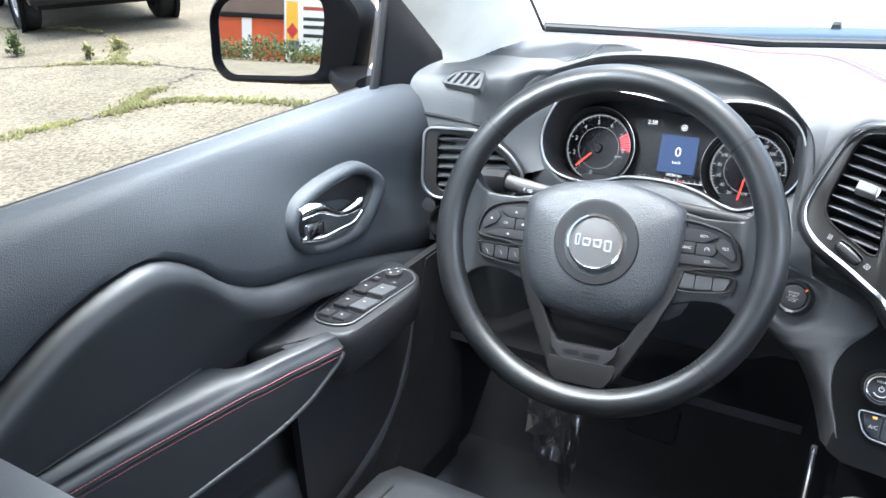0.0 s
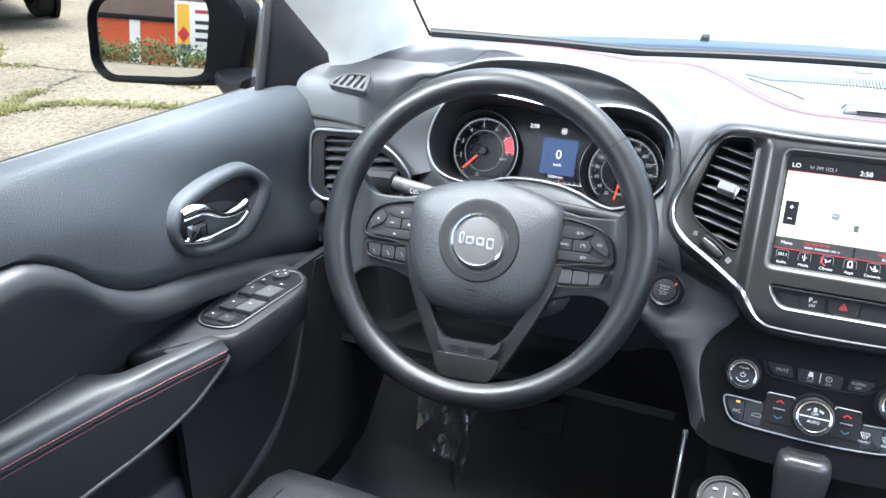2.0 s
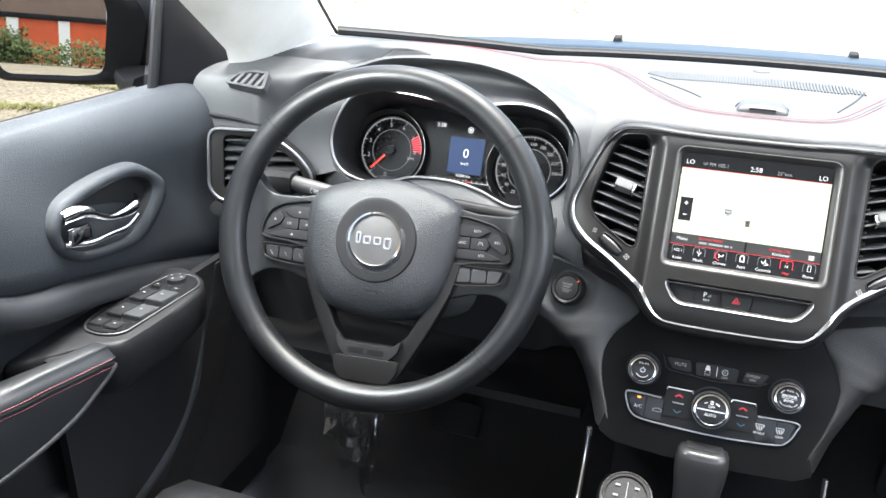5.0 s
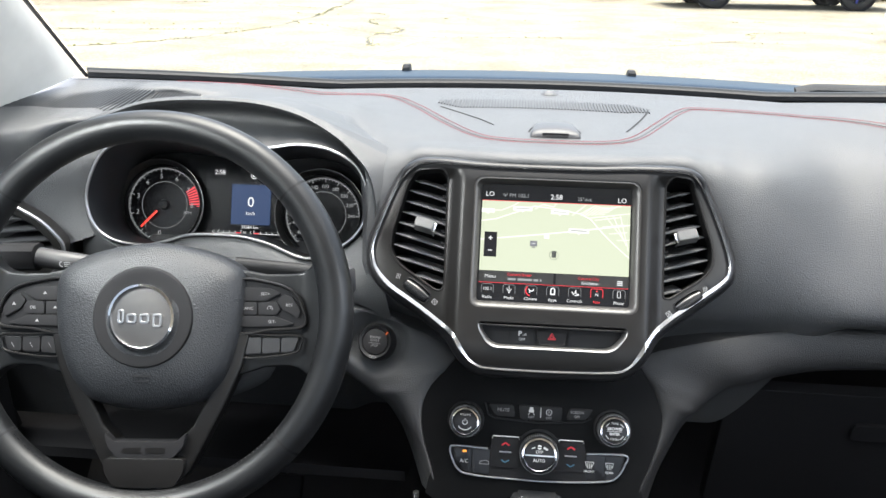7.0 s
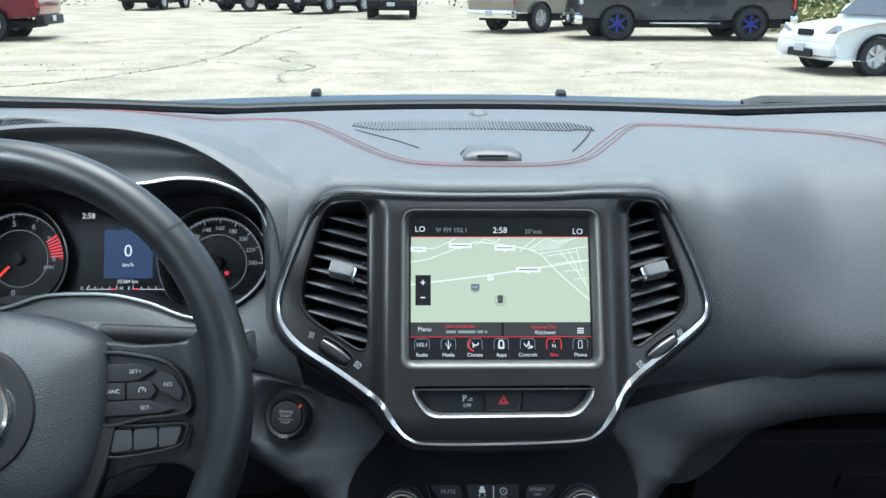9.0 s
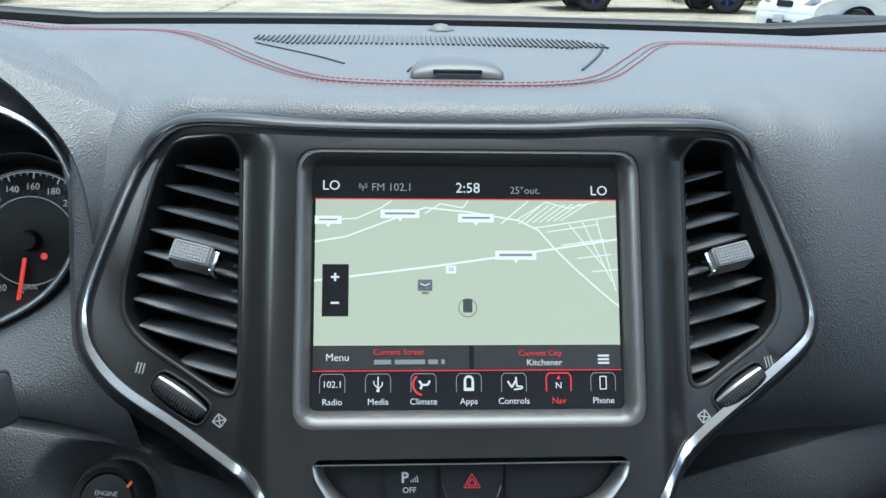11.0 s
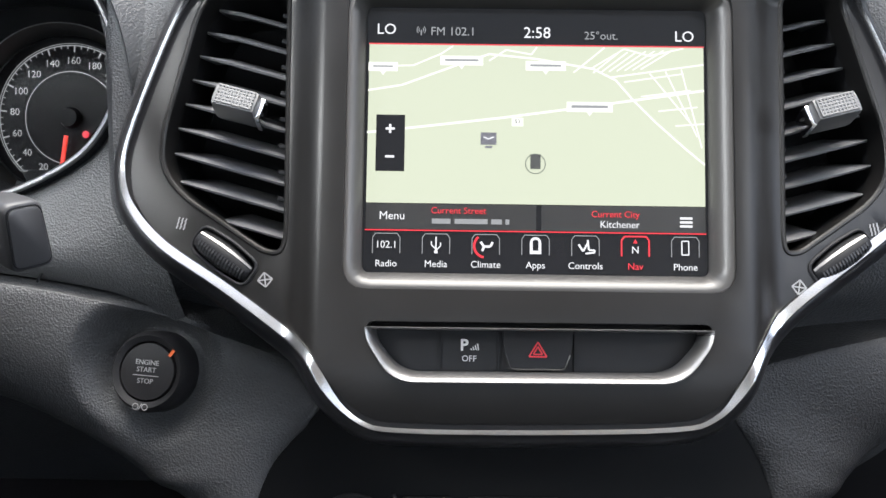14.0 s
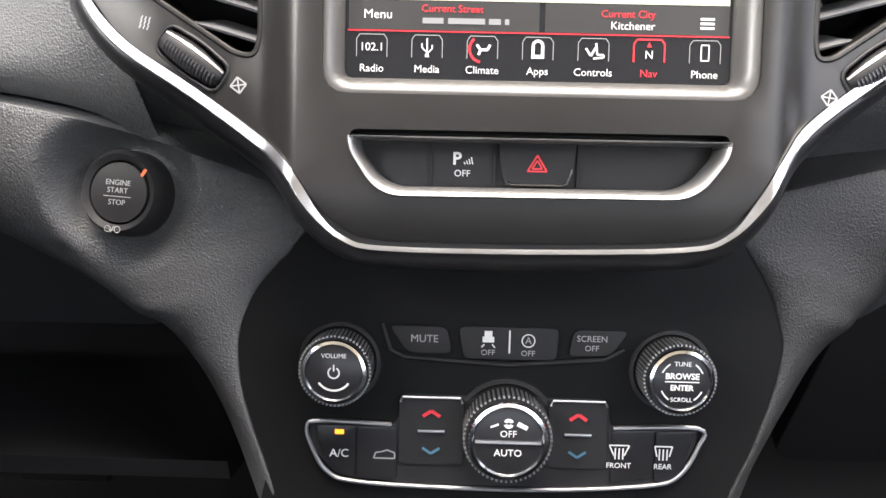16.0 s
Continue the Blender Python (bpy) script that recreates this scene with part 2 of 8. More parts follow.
def loft(rows, closed=False, cap=False, bm=None):
    """A skin through rows of points, all of one length."""
    bm = bm or bmesh.new()
    vs = [[bm.verts.new(p) for p in r] for r in rows]
    n = len(vs[0])
    for a, b in zip(vs, vs[1:]):
        for i in range(n if closed else n - 1):
            bm.faces.new((a[i], a[(i + 1) % n], b[(i + 1) % n], b[i]))
    if cap:
        if cap != "end":
            bm.faces.new(vs[0][::-1])
        bm.faces.new(vs[-1])
    return bm


def sweep(path, w, h=None, closed=False, n=8, up=(0, -1, 0), bm=None, square=0.0):
    """A bar of width w and height h along a path; square squares its section."""
    h = h or w
    path = [Vector(p) for p in path]
    rows, k = [], len(path)
    up = Vector(up)
    for i, p in enumerate(path):
        a = path[i - 1] if (i or closed) else p
        b = path[(i + 1) % k] if (i < k - 1 or closed) else p
        t = (b - a).normalized()
        side = t.cross(up).normalized()
        nrm = side.cross(t).normalized()
        row = []
        for j in range(n):
            ang = 2 * math.pi * (j + 0.5) / n
            c, s = math.cos(ang), math.sin(ang)
            if square:
                q = (abs(c) ** 4 + abs(s) ** 4) ** -0.25
                c, s = c * (1 + square * (q - 1)), s * (1 + square * (q - 1))
            row.append(p + side * c * w / 2 + nrm * s * h / 2)
        rows.append(row)
    if closed:
        rows.append(rows[0])
    bm2 = loft(rows, True, not closed, bm)
    if closed:
        bmesh.ops.remove_doubles(bm2, verts=bm2.verts, dist=1e-6)
    return bm2


def lathe(profile, n=32, bm=None):
    """Turned about the y axis: profile of (radius, y), from front to back."""
    rows = [[(r * math.cos(2 * math.pi * j / n), y, r * math.sin(2 * math.pi * j / n)) for j in range(n)] for r, y in profile]
    bm = loft(rows, True, False, bm)
    bmesh.ops.remove_doubles(bm, verts=bm.verts, dist=1e-6)
    return bm


def box(x0, y0, z0, x1, y1, z1, bevel=0.0, bm=None):
    bm = bm or bmesh.new()
    vs = [bm.verts.new((x, y, z)) for x in (x0, x1) for y in (y0, y1) for z in (z0, z1)]
    fs = [bm.faces.new([vs[i] for i in q]) for q in ((0, 1, 3, 2), (4, 6, 7, 5), (0, 4, 5, 1), (2, 3, 7, 6), (0, 2, 6, 4), (1, 5, 7, 3))]
    if bevel:
        es = list({e for f in fs for e in f.edges})
        bmesh.ops.bevel(bm, geom=es, offset=bevel, segments=2, profile=0.6, affect="EDGES", clamp_overlap=True)
    return bm


def ring_pts(cx, cz, r, n=40, a0=0.0, a1=360.0, y=0.0):
    k = n if a1 - a0 >= 360 else n + 1
    return [Vector((cx + r * math.cos(radians(a0 + (a1 - a0) * i / n)), y, cz + r * math.sin(radians(a0 + (a1 - a0) * i / n)))) for i in range(k)]


def sheet(quads, y, bm=None):
    """Flat shapes in x, z at depth y."""
    bm = bm or bmesh.new()
    for q in quads:
        bm.faces.new([bm.verts.new((p[0], y, p[1])) for p in q])
    return bm


def line_quad(a, b, w):
    a, b = Vector((a[0], a[1])), Vector((b[0], b[1]))
    s = (b - a).normalized()
    s = Vector((-s.y, s.x)) * w / 2
    return [a - s, b - s, b + s, a + s]


def arc_band(cx, cz, r0, r1, a0, a1, n=24):
    out = []
    for i in range(n):
        p, q = radians(a0 + (a1 - a0) * i / n), radians(a0 + (a1 - a0) * (i + 1) / n)
        out.append([(cx + r * math.cos(a), cz + r * math.sin(a)) for r, a in ((r0, p), (r1, p), (r1, q), (r0, q))])
    return out


def words(text, size, x, z, material, parent, y=-0.0012, align="CENTER", name="lettering", depth=0.0001, bold=0.0, m=None):
    """Lettering in the built-in font, upright in x, z, facing -y."""
    cu = bpy.data.curves.new(name, "FONT")
    cu.body, cu.size, cu.align_x, cu.align_y, cu.extrude, cu.offset = text, size, align, "CENTER", depth, bold
    cu.resolution_u = 3
    tmp = bpy.data.objects.new(name, cu)
    me = bpy.data.meshes.new_from_object(tmp)
    bpy.data.objects.remove(tmp)
    me.transform(Matrix.Translation((x, y, z)) @ Matrix.Rotation(radians(90), 4, "X"))
    me.materials.append(material)
    ob = new(name, me)
    if parent is not None:
        ob.parent = parent
    if m is not None:
        ob.matrix_local = m
    return ob


def flat(name, quads, y, material, parent, label="", m=None):
    return part(name, sheet(quads, y), material, parent, label, smooth=0, m=m)


# ---- frames of reference in the car: x right, y ahead, z up ----
STACK = pose(0, 0, 1.03, -27, 0, 0)
PANEL = pose(-0.006, -0.052, 0.82, -24, 0, 0)
WHEEL = pose(-0.4168, -0.1411, 0.9843, -23.6, 0, 3.8) @ pose(0, 0, 0, 0, -1.1, 0) @ Matrix.Scale(1.0445, 4)
GAUGES = pose(-0.408, 0.12, 1.018, -20, 0, 0)


# ---- dashboard ----
# outline of the centre surround, in x and z of its own frame
OUT = [(-0.166, 0.0885), (-0.150, 0.0925), (-0.125, 0.0915), (-0.095, 0.0895), (-0.050, 0.0885), (0.0, 0.0885), (0.045, 0.0890), (0.085, 0.0910), (0.120, 0.0915), (0.140, 0.0915), (0.154, 0.0885), (0.166, 0.0765), (0.178, 0.0530), (0.1905, 0.0220), (0.1990, -0.0060),
       (0.1990, -0.0220), (0.1900, -0.0345), (0.1640, -0.0550), (0.1280, -0.0820), (0.1110, -0.1010), (0.0985, -0.1210), (0.0850, -0.1350), (0.0660, -0.1405), (0.0, -0.1430), (-0.0660, -0.1430), (-0.0850, -0.1390), (-0.1000, -0.1260), (-0.1130, -0.1080), (-0.1260, -0.0970),
       (-0.1570, -0.0755), (-0.1900, -0.0545), (-0.2070, -0.0360), (-0.2125, -0.0190), (-0.2105, 0.0020), (-0.1965, 0.0430), (-0.1830, 0.0730)]
outl = [(p.x, p.y) for p in spline([(x, z, 0) for x, z in OUT], 4)]


def inset(loop, d):
    out, n = [], len(loop)
    for i in range(n):
        a, b, c = Vector(loop[i - 1]), Vector(loop[i]), Vector(loop[(i + 1) % n])
        t = (c - a).normalized()
        out.append(b + Vector((-t.y, t.x)) * -d)
    return out


SURF = -0.013


def curve_back(x, z):
    """How far the face of the surround lies back: a soft step beside the screen, then swept-back wings, a rolled top and a chin that turns under."""
    a = abs(x + 0.002)
    s = min(1.0, max(0.0, (a - 0.103) / 0.021))
    u = min(1.0, max(0.0, (z - 0.070) / 0.028))
    w = min(1.0, max(0.0, (0.092 - z) / 0.020))
    return 0.013 * s * s * (3 - 2 * s) * w * w * (3 - 2 * w) + 0.12 * max(0.0, a - 0.124) + 0.004 * u * u * (3 - 2 * u) + 0.0075 * min(1.3, max(0.0, (-0.106 - z) / 0.036)) ** 2


def cut_grid(bm, xs=(), zs=()):
    """Cuts the mesh along upright and level lines, so that it can follow a curve."""
    for axis, vals in ((0, xs), (2, zs)):
        for v in vals:
            co, no = [0, 0, 0], [0, 0, 0]
            co[axis], no[axis] = v, 1
            bmesh.ops.bisect_plane(bm, geom=list(bm.verts) + list(bm.edges) + list(bm.faces), plane_co=co, plane_no=no)
    return bm


def lerp(a, b, t):
    return a + (b - a) * t


def dash_profile(kind, x):
    ax = abs(x)
    yb = 0.43 - 0.50 * x * x
    zb = 1.142 + 0.10 * max(0.0, ax - 0.35)
    head = [(yb + 0.05, zb - 0.012), (yb, zb), (yb - 0.05, zb - 0.002)]
    rest = {
        "left": [(0.08, 1.158), (0.0, 1.148), (-0.028, 1.128), (-0.030, 1.06), (-0.02, 0.95), (0.0, 0.86), (0.06, 0.72)],
        "shoulder": [(0.12, 1.157), (0.036, 1.150), (0.008, 1.132), (0.030, 1.06), (0.04, 0.95), (0.06, 0.88), (0.12, 0.72)],
        "brow": [(0.16, 1.156), (0.090, 1.153), (0.058, 1.137), (0.22, 1.06), (0.18, 0.95), (0.08, 0.88), (0.12, 0.72)],
        "pod": [(0.23, 1.145), (0.17, 1.142), (0.135, 1.131), (0.27, 1.04), (0.06, 0.93), (0.06, 0.89), (0.12, 0.72)],
        "mid": [(0.20, 1.132), (0.10, 1.120), (0.052, 1.096), (0.020, 1.03), (0.012, 0.958), (0.034, 0.905), (0.08, 0.76)],
        "stack": [(0.20, 1.131), (0.10, 1.127), (0.039, 1.1200), (0.060, 1.06), (0.014, 0.958), (0.034, 0.905), (0.08, 0.76)],
        "wing": [(0.20, 1.131), (0.11, 1.127), (0.060, 1.1165), (0.075, 1.06), (0.016, 0.958), (0.034, 0.905), (0.08, 0.76)],
        "corner": [(0.20, 1.1315), (0.105, 1.1238), (0.056, 1.1070), (0.034, 1.045), (0.014, 0.958), (0.034, 0.905), (0.08, 0.76)],
        "right": [(0.22, 1.134), (0.14, 1.112), (0.086, 1.072), (0.042, 1.018), (0.014, 0.972), (0.013, 0.944), (0.045, 0.926)],
    }[kind]
    return head + rest


DASH_STATIONS = [(-0.80, "left"), (-0.70, "left"), (-0.660, "left"), (-0.622, "shoulder"), (-0.590, "brow"), (-0.540, "pod"), (-0.50, "pod"), (-0.40, "pod"), (-0.30, "pod"), (-0.275, "pod"),
                 (-0.222, "mid"), (-0.194, "corner"), (-0.160, "wing"), (-0.150, "wing"), (-0.055, "stack"), (0.0, "stack"), (0.050, "stack"), (0.142, "wing"), (0.148, "wing"),
                 (0.184, "corner"), (0.222, "mid"), (0.36, "right"), (0.40, "right"), (0.55, "right"), (0.80, "right")]


def dash_row(x):
    for (xa, ka), (xb, kb) in zip(DASH_STATIONS, DASH_STATIONS[1:]):
        if xa <= x <= xb + 1e-9:
            t = (x - xa) / (xb - xa)
            t = t * t * (3 - 2 * t)
            pa, pb = dash_profile(ka, x), dash_profile(kb, x)
            ctl = [(x, lerp(a[0], b[0], t), lerp(a[1], b[1], t)) for a, b in zip(pa, pb)]
            return spline(ctl, 9, False)


dashboard = empty("dashboard", label="black soft-touch dashboard with red stitched seam", category="dashboard")
_xs = []
for (xa, _), (xb, _) in zip(DASH_STATIONS, DASH_STATIONS[1:]):
    k = max(2, round((xb - xa) / 0.006))
    _xs += [xa + (xb - xa) * i / k for i in range(k)]
_xs.append(0.80)


def in_loop(x, z, loop):
    hit = False
    for a, b in zip(loop, loop[1:] + loop[:1]):
        if (a[1] > z) != (b[1] > z) and x < a[0] + (z - a[1]) / (b[1] - a[1]) * (b[0] - a[0]):
            hit = not hit
    return hit


skin = loft([dash_row(x) for x in _xs])
hole = [tuple(p) for p in inset(outl, 0.004)]
round_it = [tuple(p) for p in inset(outl, -0.0005)]
to_stack = STACK.inverted()
for v in skin.verts:
    c = to_stack @ v.co
    if c.y < 0.10 and c.z < 0.086 and in_loop(c.x, c.z, round_it):
        v.co = STACK @ Vector((c.x, max(c.y, SURF + curve_back(c.x, c.z) + 0.016), c.z))
cut = [f for f in skin.faces for c in (to_stack @ f.calc_center_median(),) if c.y < 0.12 and in_loop(c.x, c.z, hole)]
bmesh.ops.delete(skin, geom=cut, context="FACES")
part("dash_body", skin, M_DASH, dashboard, "grained black soft dash skin", smooth=50)


def dash_top(x, y):
    """The height of the dash skin at x, y on its upper side."""
    best = None
    row = dash_row(x)
    for a, b in zip(row, row[1:]):
        if min(a.y, b.y) - 1e-6 <= y <= max(a.y, b.y) + 1e-6 and a.z > 1.05:
            z = lerp(a.z, b.z, (y - a.y) / (b.y - a.y) if abs(b.y - a.y) > 1e-9 else 0)
            best = z if best is None else max(best, z)
    return best if best is not None else 1.13


# red twin seam across the top
SEAM = [(-0.56, 0.30), (-0.475, 0.318), (-0.334, 0.336), (-0.245, 0.334), (-0.195, 0.28), (-0.146, 0.20), (-0.104, 0.136), (-0.068, 0.114), (0.0, 0.109),
        (0.06, 0.113), (0.10, 0.14), (0.143, 0.221), (0.184, 0.296), (0.217, 0.314), (0.317, 0.288), (0.434, 0.235), (0.52, 0.19)]


def stitches(name, path, parent, material, gap=0.0042, length=0.0030, w=0.0007, up=(0, 0, 1)):
    path = [Vector(p) for p in path]
    bm = bmesh.new()
    pos, nxt = 0.0, 0.0
    up = Vector(up)
    for a, b in zip(path, path[1:]):
        d = (b - a).length
        while nxt < pos + d:
            p = a.lerp(b, (nxt - pos) / d)
            t = (b - a).normalized()
            s = t.cross(up).normalized() * w / 2
            u = up * w * 0.6
            q = p + t * length
            vs = [bm.verts.new(c) for c in (p - s - u, p + s - u, p + u, q - s - u, q + s - u, q + u)]
            for f in ((0, 1, 2), (3, 5, 4), (0, 2, 5, 3), (1, 4, 5, 2), (0, 3, 4, 1)):
                bm.faces.new([vs[i] for i in f])
            nxt += gap
        pos += d
    return part(name, bm, material, parent, smooth=0)


def offset_path(p2, off):
    pts = [Vector((p.x, p.y)) for p in p2]
    out = []
    for i, p in enumerate(pts):
        t = (pts[min(i + 1, len(pts) - 1)] - pts[max(i - 1, 0)]).normalized()
        out.append(p + Vector((-t.y, t.x)) * off)
    return out


seam2 = spline([(x, y, 0) for x, y in SEAM], 8, False)
for off in (-0.0064, 0.0064):
    stitches("seam_stitching", [(p.x, p.y, dash_top(p.x, p.y) + 0.0008) for p in offset_path(seam2, off)], dashboard, M_RED)
groove = [(p.x, p.y, dash_top(p.x, p.y) + 0.0002) for p in seam2]
part("seam_welt", sweep(groove, 0.0022, 0.0016, up=(0, 0, 1), n=6), M_DASH, dashboard)

# centre tray with lid, grille and pull
tray = [(-0.175, 0.328), (-0.10, 0.338), (0.0, 0.340), (0.10, 0.328), (0.141, 0.304), (0.125, 0.245), (0.089, 0.165), (0.05, 0.150), (-0.06, 0.152), (-0.105, 0.215), (-0.16, 0.285)]


def on_dash(pts2, lift, n=3, closed=True):
    return [(p.x, p.y, dash_top(p.x, p.y) + lift) for p in spline([(a, b, 0) for a, b in pts2], n, closed)]


part("tray_gap", sweep(on_dash([(-0.160, 0.285), (-0.105, 0.225), (-0.08, 0.19)], 0.0004, 6, False), 0.0022, 0.0012, up=(0, 0, 1), n=6), M_DARK, dashboard, "dark gap round tray lid")
part("tray_gap", sweep(on_dash([(0.141, 0.304), (0.122, 0.245), (0.094, 0.175)], 0.0004, 6, False), 0.0026, 0.0012, up=(0, 0, 1), n=6), M_DARK, dashboard, "dark gap round tray lid")


def slat_field(name, x0, x1, fy0, fy1, step, parent, lift=0.0012, slant=0.35):
    """Thin black slats with gaps, laid on the dash top."""
    bm = bmesh.new()
    x = x0
    while x < x1:
        ya, yb = fy0(x), fy1(x)
        if yb - ya > 0.004:
            xa, xb = x, x + slant * (yb - ya)
            w = step * 0.23
            za, zb = dash_top(xa, ya) + lift, dash_top(min(xb, 0.79), yb) + lift
            vs = [bm.verts.new(c) for c in ((xa - w, ya, za), (xa + w, ya, za), (xb + w, yb, zb), (xb - w, yb, zb), (xa - w, ya, za - 0.003), (xa + w, ya, za - 0.003), (xb + w, yb, zb - 0.003), (xb - w, yb, zb - 0.003))]
            for f in ((0, 1, 2, 3), (0, 4, 5, 1), (1, 5, 6, 2), (2, 6, 7, 3), (3, 7, 4, 0)):
                bm.faces.new([vs[i] for i in f])
        x += step
    return part(name, bm, M_GRILLE, parent, smooth=0, kind="stuff")


def centre_hi(x):
    return 0.341 - 0.7 * (x + 0.02) ** 2 - 0.9 * max(0.0, x - 0.118)


slat_field("defrost_slats", -0.165, 0.142, lambda x: centre_hi(x) - 0.050 + 0.9 * max(0, abs(x + 0.012) - 0.120), centre_hi, 0.0044, dashboard, lift=0.0016, slant=0.0)
slat_field("defrost_slats", -0.72, -0.50, lambda x: 0.072 + 0.28 * max(0, x + 0.68), lambda x: 0.43 - 0.5 * x * x - 0.012, 0.0038, dashboard, lift=0.0010, slant=0.0)
slat_field("defrost_slats", 0.52, 0.68, lambda x: 0.19 - 0.3 * (x - 0.44), lambda x: 0.43 - 0.5 * x * x - 0.045, 0.0050, dashboard, lift=0.0006, slant=0.6)

# pull of the tray lid
ARCH = [(math.cos(math.pi * (1 - q / 16)), math.sin(math.pi * q / 16) ** 0.45) for q in range(17)]
pull = part("lid_pull", loft([[(w * x, y, dash_top(0, y) + h * k + 0.0006) for x, k in ARCH] for y, w, h in ((0.1300, 0.0300, 0.0), (0.1312, 0.0312, 0.0035), (0.135, 0.0318, 0.0068), (0.144, 0.0312, 0.0090), (0.162, 0.0285, 0.0098), (0.182, 0.0255, 0.0082), (0.192, 0.0235, 0.0045), (0.196, 0.0225, 0.0))]), M_STALK, dashboard, "smooth dark plastic pull of the tray lid", smooth=70)
part("pull_slot", box(-0.0165, 0.1300, dash_top(0, 0.137) + 0.0032, 0.0165, 0.1350, dash_top(0, 0.137) + 0.0058, 0.001), M_DARK, pull)
part("slot_lip", box(-0.0150, 0.1296, dash_top(0, 0.137) + 0.0018, 0.0150, 0.1340, dash_top(0, 0.137) + 0.0034, 0.0006), M_STALK, pull)
part("pull_gap", sweep([(0.0335 * math.cos(a), 0.140 + 0.056 * math.sin(a) ** 0.6, dash_top(0, 0.140 + 0.056 * math.sin(a) ** 0.6) + 0.0006) for a in [math.pi * q / 24 for q in range(1, 24)]], 0.0018, 0.0012, up=(0, 0, 1), n=6), M_DARK, dashboard, "dark gap round the pull")
part("sensor_dome", lathe([(0.0, -0.006), (0.006, -0.005), (0.011, -0.002), (0.014, 0.0)], 20), M_DASH, dashboard, m=pose(0.0, 0.395, dash_top(0, 0.395), -90, 0, 0))

# padded roll under the dash, turning down beside the climate panel on both sides
PAD_N = Vector((0, -0.90, 0.42)).normalized()


def dash_roll(inner, outer, n=8, k=6):
    rows = []
    for a, b in zip(spline(inner, n, False), spline(outer, n, False)):
        d = b - a
        rows.append(spline([a - PAD_N * 0.040 + Vector((0, 0, 0.012)), a - PAD_N * 0.006, a + d * 0.05 + PAD_N * 0.001, a + d * 0.30 + PAD_N * 0.006, a + d * 0.62 + PAD_N * 0.0065, a + d * 0.88 + PAD_N * 0.001,
                            b - PAD_N * 0.012 + d * 0.02, b - PAD_N * 0.040 - d * 0.03, b - PAD_N * 0.11 - d * 0.10], k, False))
    return loft(rows)


ROLL_R = [(0.80, 0.044, 0.934), (0.50, 0.044, 0.933), (0.35, 0.038, 0.931), (0.26, 0.020, 0.928), (0.195, 0.003, 0.922), (0.150, -0.004, 0.914), (0.115, -0.010, 0.905), (0.108, -0.018, 0.894), (0.115, -0.0258, 0.882), (0.123, -0.0307, 0.8711), (0.130, -0.0368, 0.8575), (0.1345, -0.0426, 0.8445), (0.1355, -0.0462, 0.8364), (0.133, -0.0535, 0.820), (0.128, -0.0610, 0.803), (0.122, -0.0685, 0.786), (0.113, -0.0775, 0.766), (0.104, -0.088, 0.735)]
EDGE_R = [(0.80, 0.024, 0.886), (0.50, 0.024, 0.886), (0.35, 0.018, 0.883), (0.28, 0.005, 0.877), (0.245, -0.007, 0.871), (0.222, -0.011, 0.867), (0.208, -0.015, 0.862), (0.198, -0.019, 0.857), (0.191, -0.023, 0.852), (0.184, -0.027, 0.846), (0.178, -0.031, 0.840), (0.172, -0.029, 0.832), (0.167, -0.028, 0.823), (0.162, -0.027, 0.812), (0.156, -0.029, 0.797), (0.149, -0.032, 0.781), (0.140, -0.040, 0.762), (0.129, -0.054, 0.730)]
ROLL_L = [(-0.60, 0.040, 0.950), (-0.45, 0.020, 0.945), (-0.35, 0.010, 0.950), (-0.285, 0.003, 0.948), (-0.225, -0.002, 0.939), (-0.165, -0.006, 0.922), (-0.118, -0.010, 0.904), (-0.1085, -0.0165, 0.894), (-0.118, -0.0266, 0.880), (-0.1266, -0.0305, 0.872), (-0.137, -0.0355, 0.8596), (-0.144, -0.0419, 0.846), (-0.1466, -0.0469, 0.835), (-0.1464, -0.0531, 0.821), (-0.144, -0.0592, 0.807), (-0.1388, -0.0665, 0.7907), (-0.1313, -0.0755, 0.7707), (-0.121, -0.088, 0.738)]
EDGE_L = [(-0.60, 0.030, 0.905), (-0.45, 0.005, 0.893), (-0.35, -0.005, 0.889), (-0.305, -0.009, 0.883), (-0.280, -0.013, 0.876), (-0.262, -0.017, 0.869), (-0.248, -0.020, 0.863), (-0.236, -0.023, 0.857), (-0.226, -0.026, 0.852), (-0.216, -0.030, 0.846), (-0.207, -0.033, 0.840), (-0.198, -0.030, 0.833), (-0.191, -0.028, 0.824), (-0.184, -0.027, 0.812), (-0.176, -0.028, 0.798), (-0.168, -0.032, 0.782), (-0.159, -0.040, 0.762), (-0.147, -0.054, 0.732)]
# Right roll in the shaded copy; the left one stays in plain dash vinyl.
part("lower_pad", dash_roll(ROLL_R, EDGE_R), M_DASH_SHADE, dashboard, "grained roll below the dash face", smooth=60)
START = pose(-0.2075, -0.0125, 0.9020, -30, 0, -8) @ Matrix.Scale(0.88, 4)
pad_l = dash_roll(ROLL_L, EDGE_L, 20, 14)
to_start = START.inverted()
for v in pad_l.verts:
    c = to_start @ v.co
    r = math.hypot(c.x, c.z)
    if abs(c.y) < 0.05 and r < 0.052:
        k = min(1.0, max(0.0, (r - 0.027) / 0.024))
        v.co = START @ Vector((c.x, lerp(max(c.y, 0.014), c.y, k * k * (3 - 2 * k)), c.z))
part("lower_pad", pad_l, M_DASH, dashboard, "grained roll below the dash face with a hollow for the start button", smooth=60)
glove = empty("glove_box", label="closed black glove box under the dash", category="glove box")
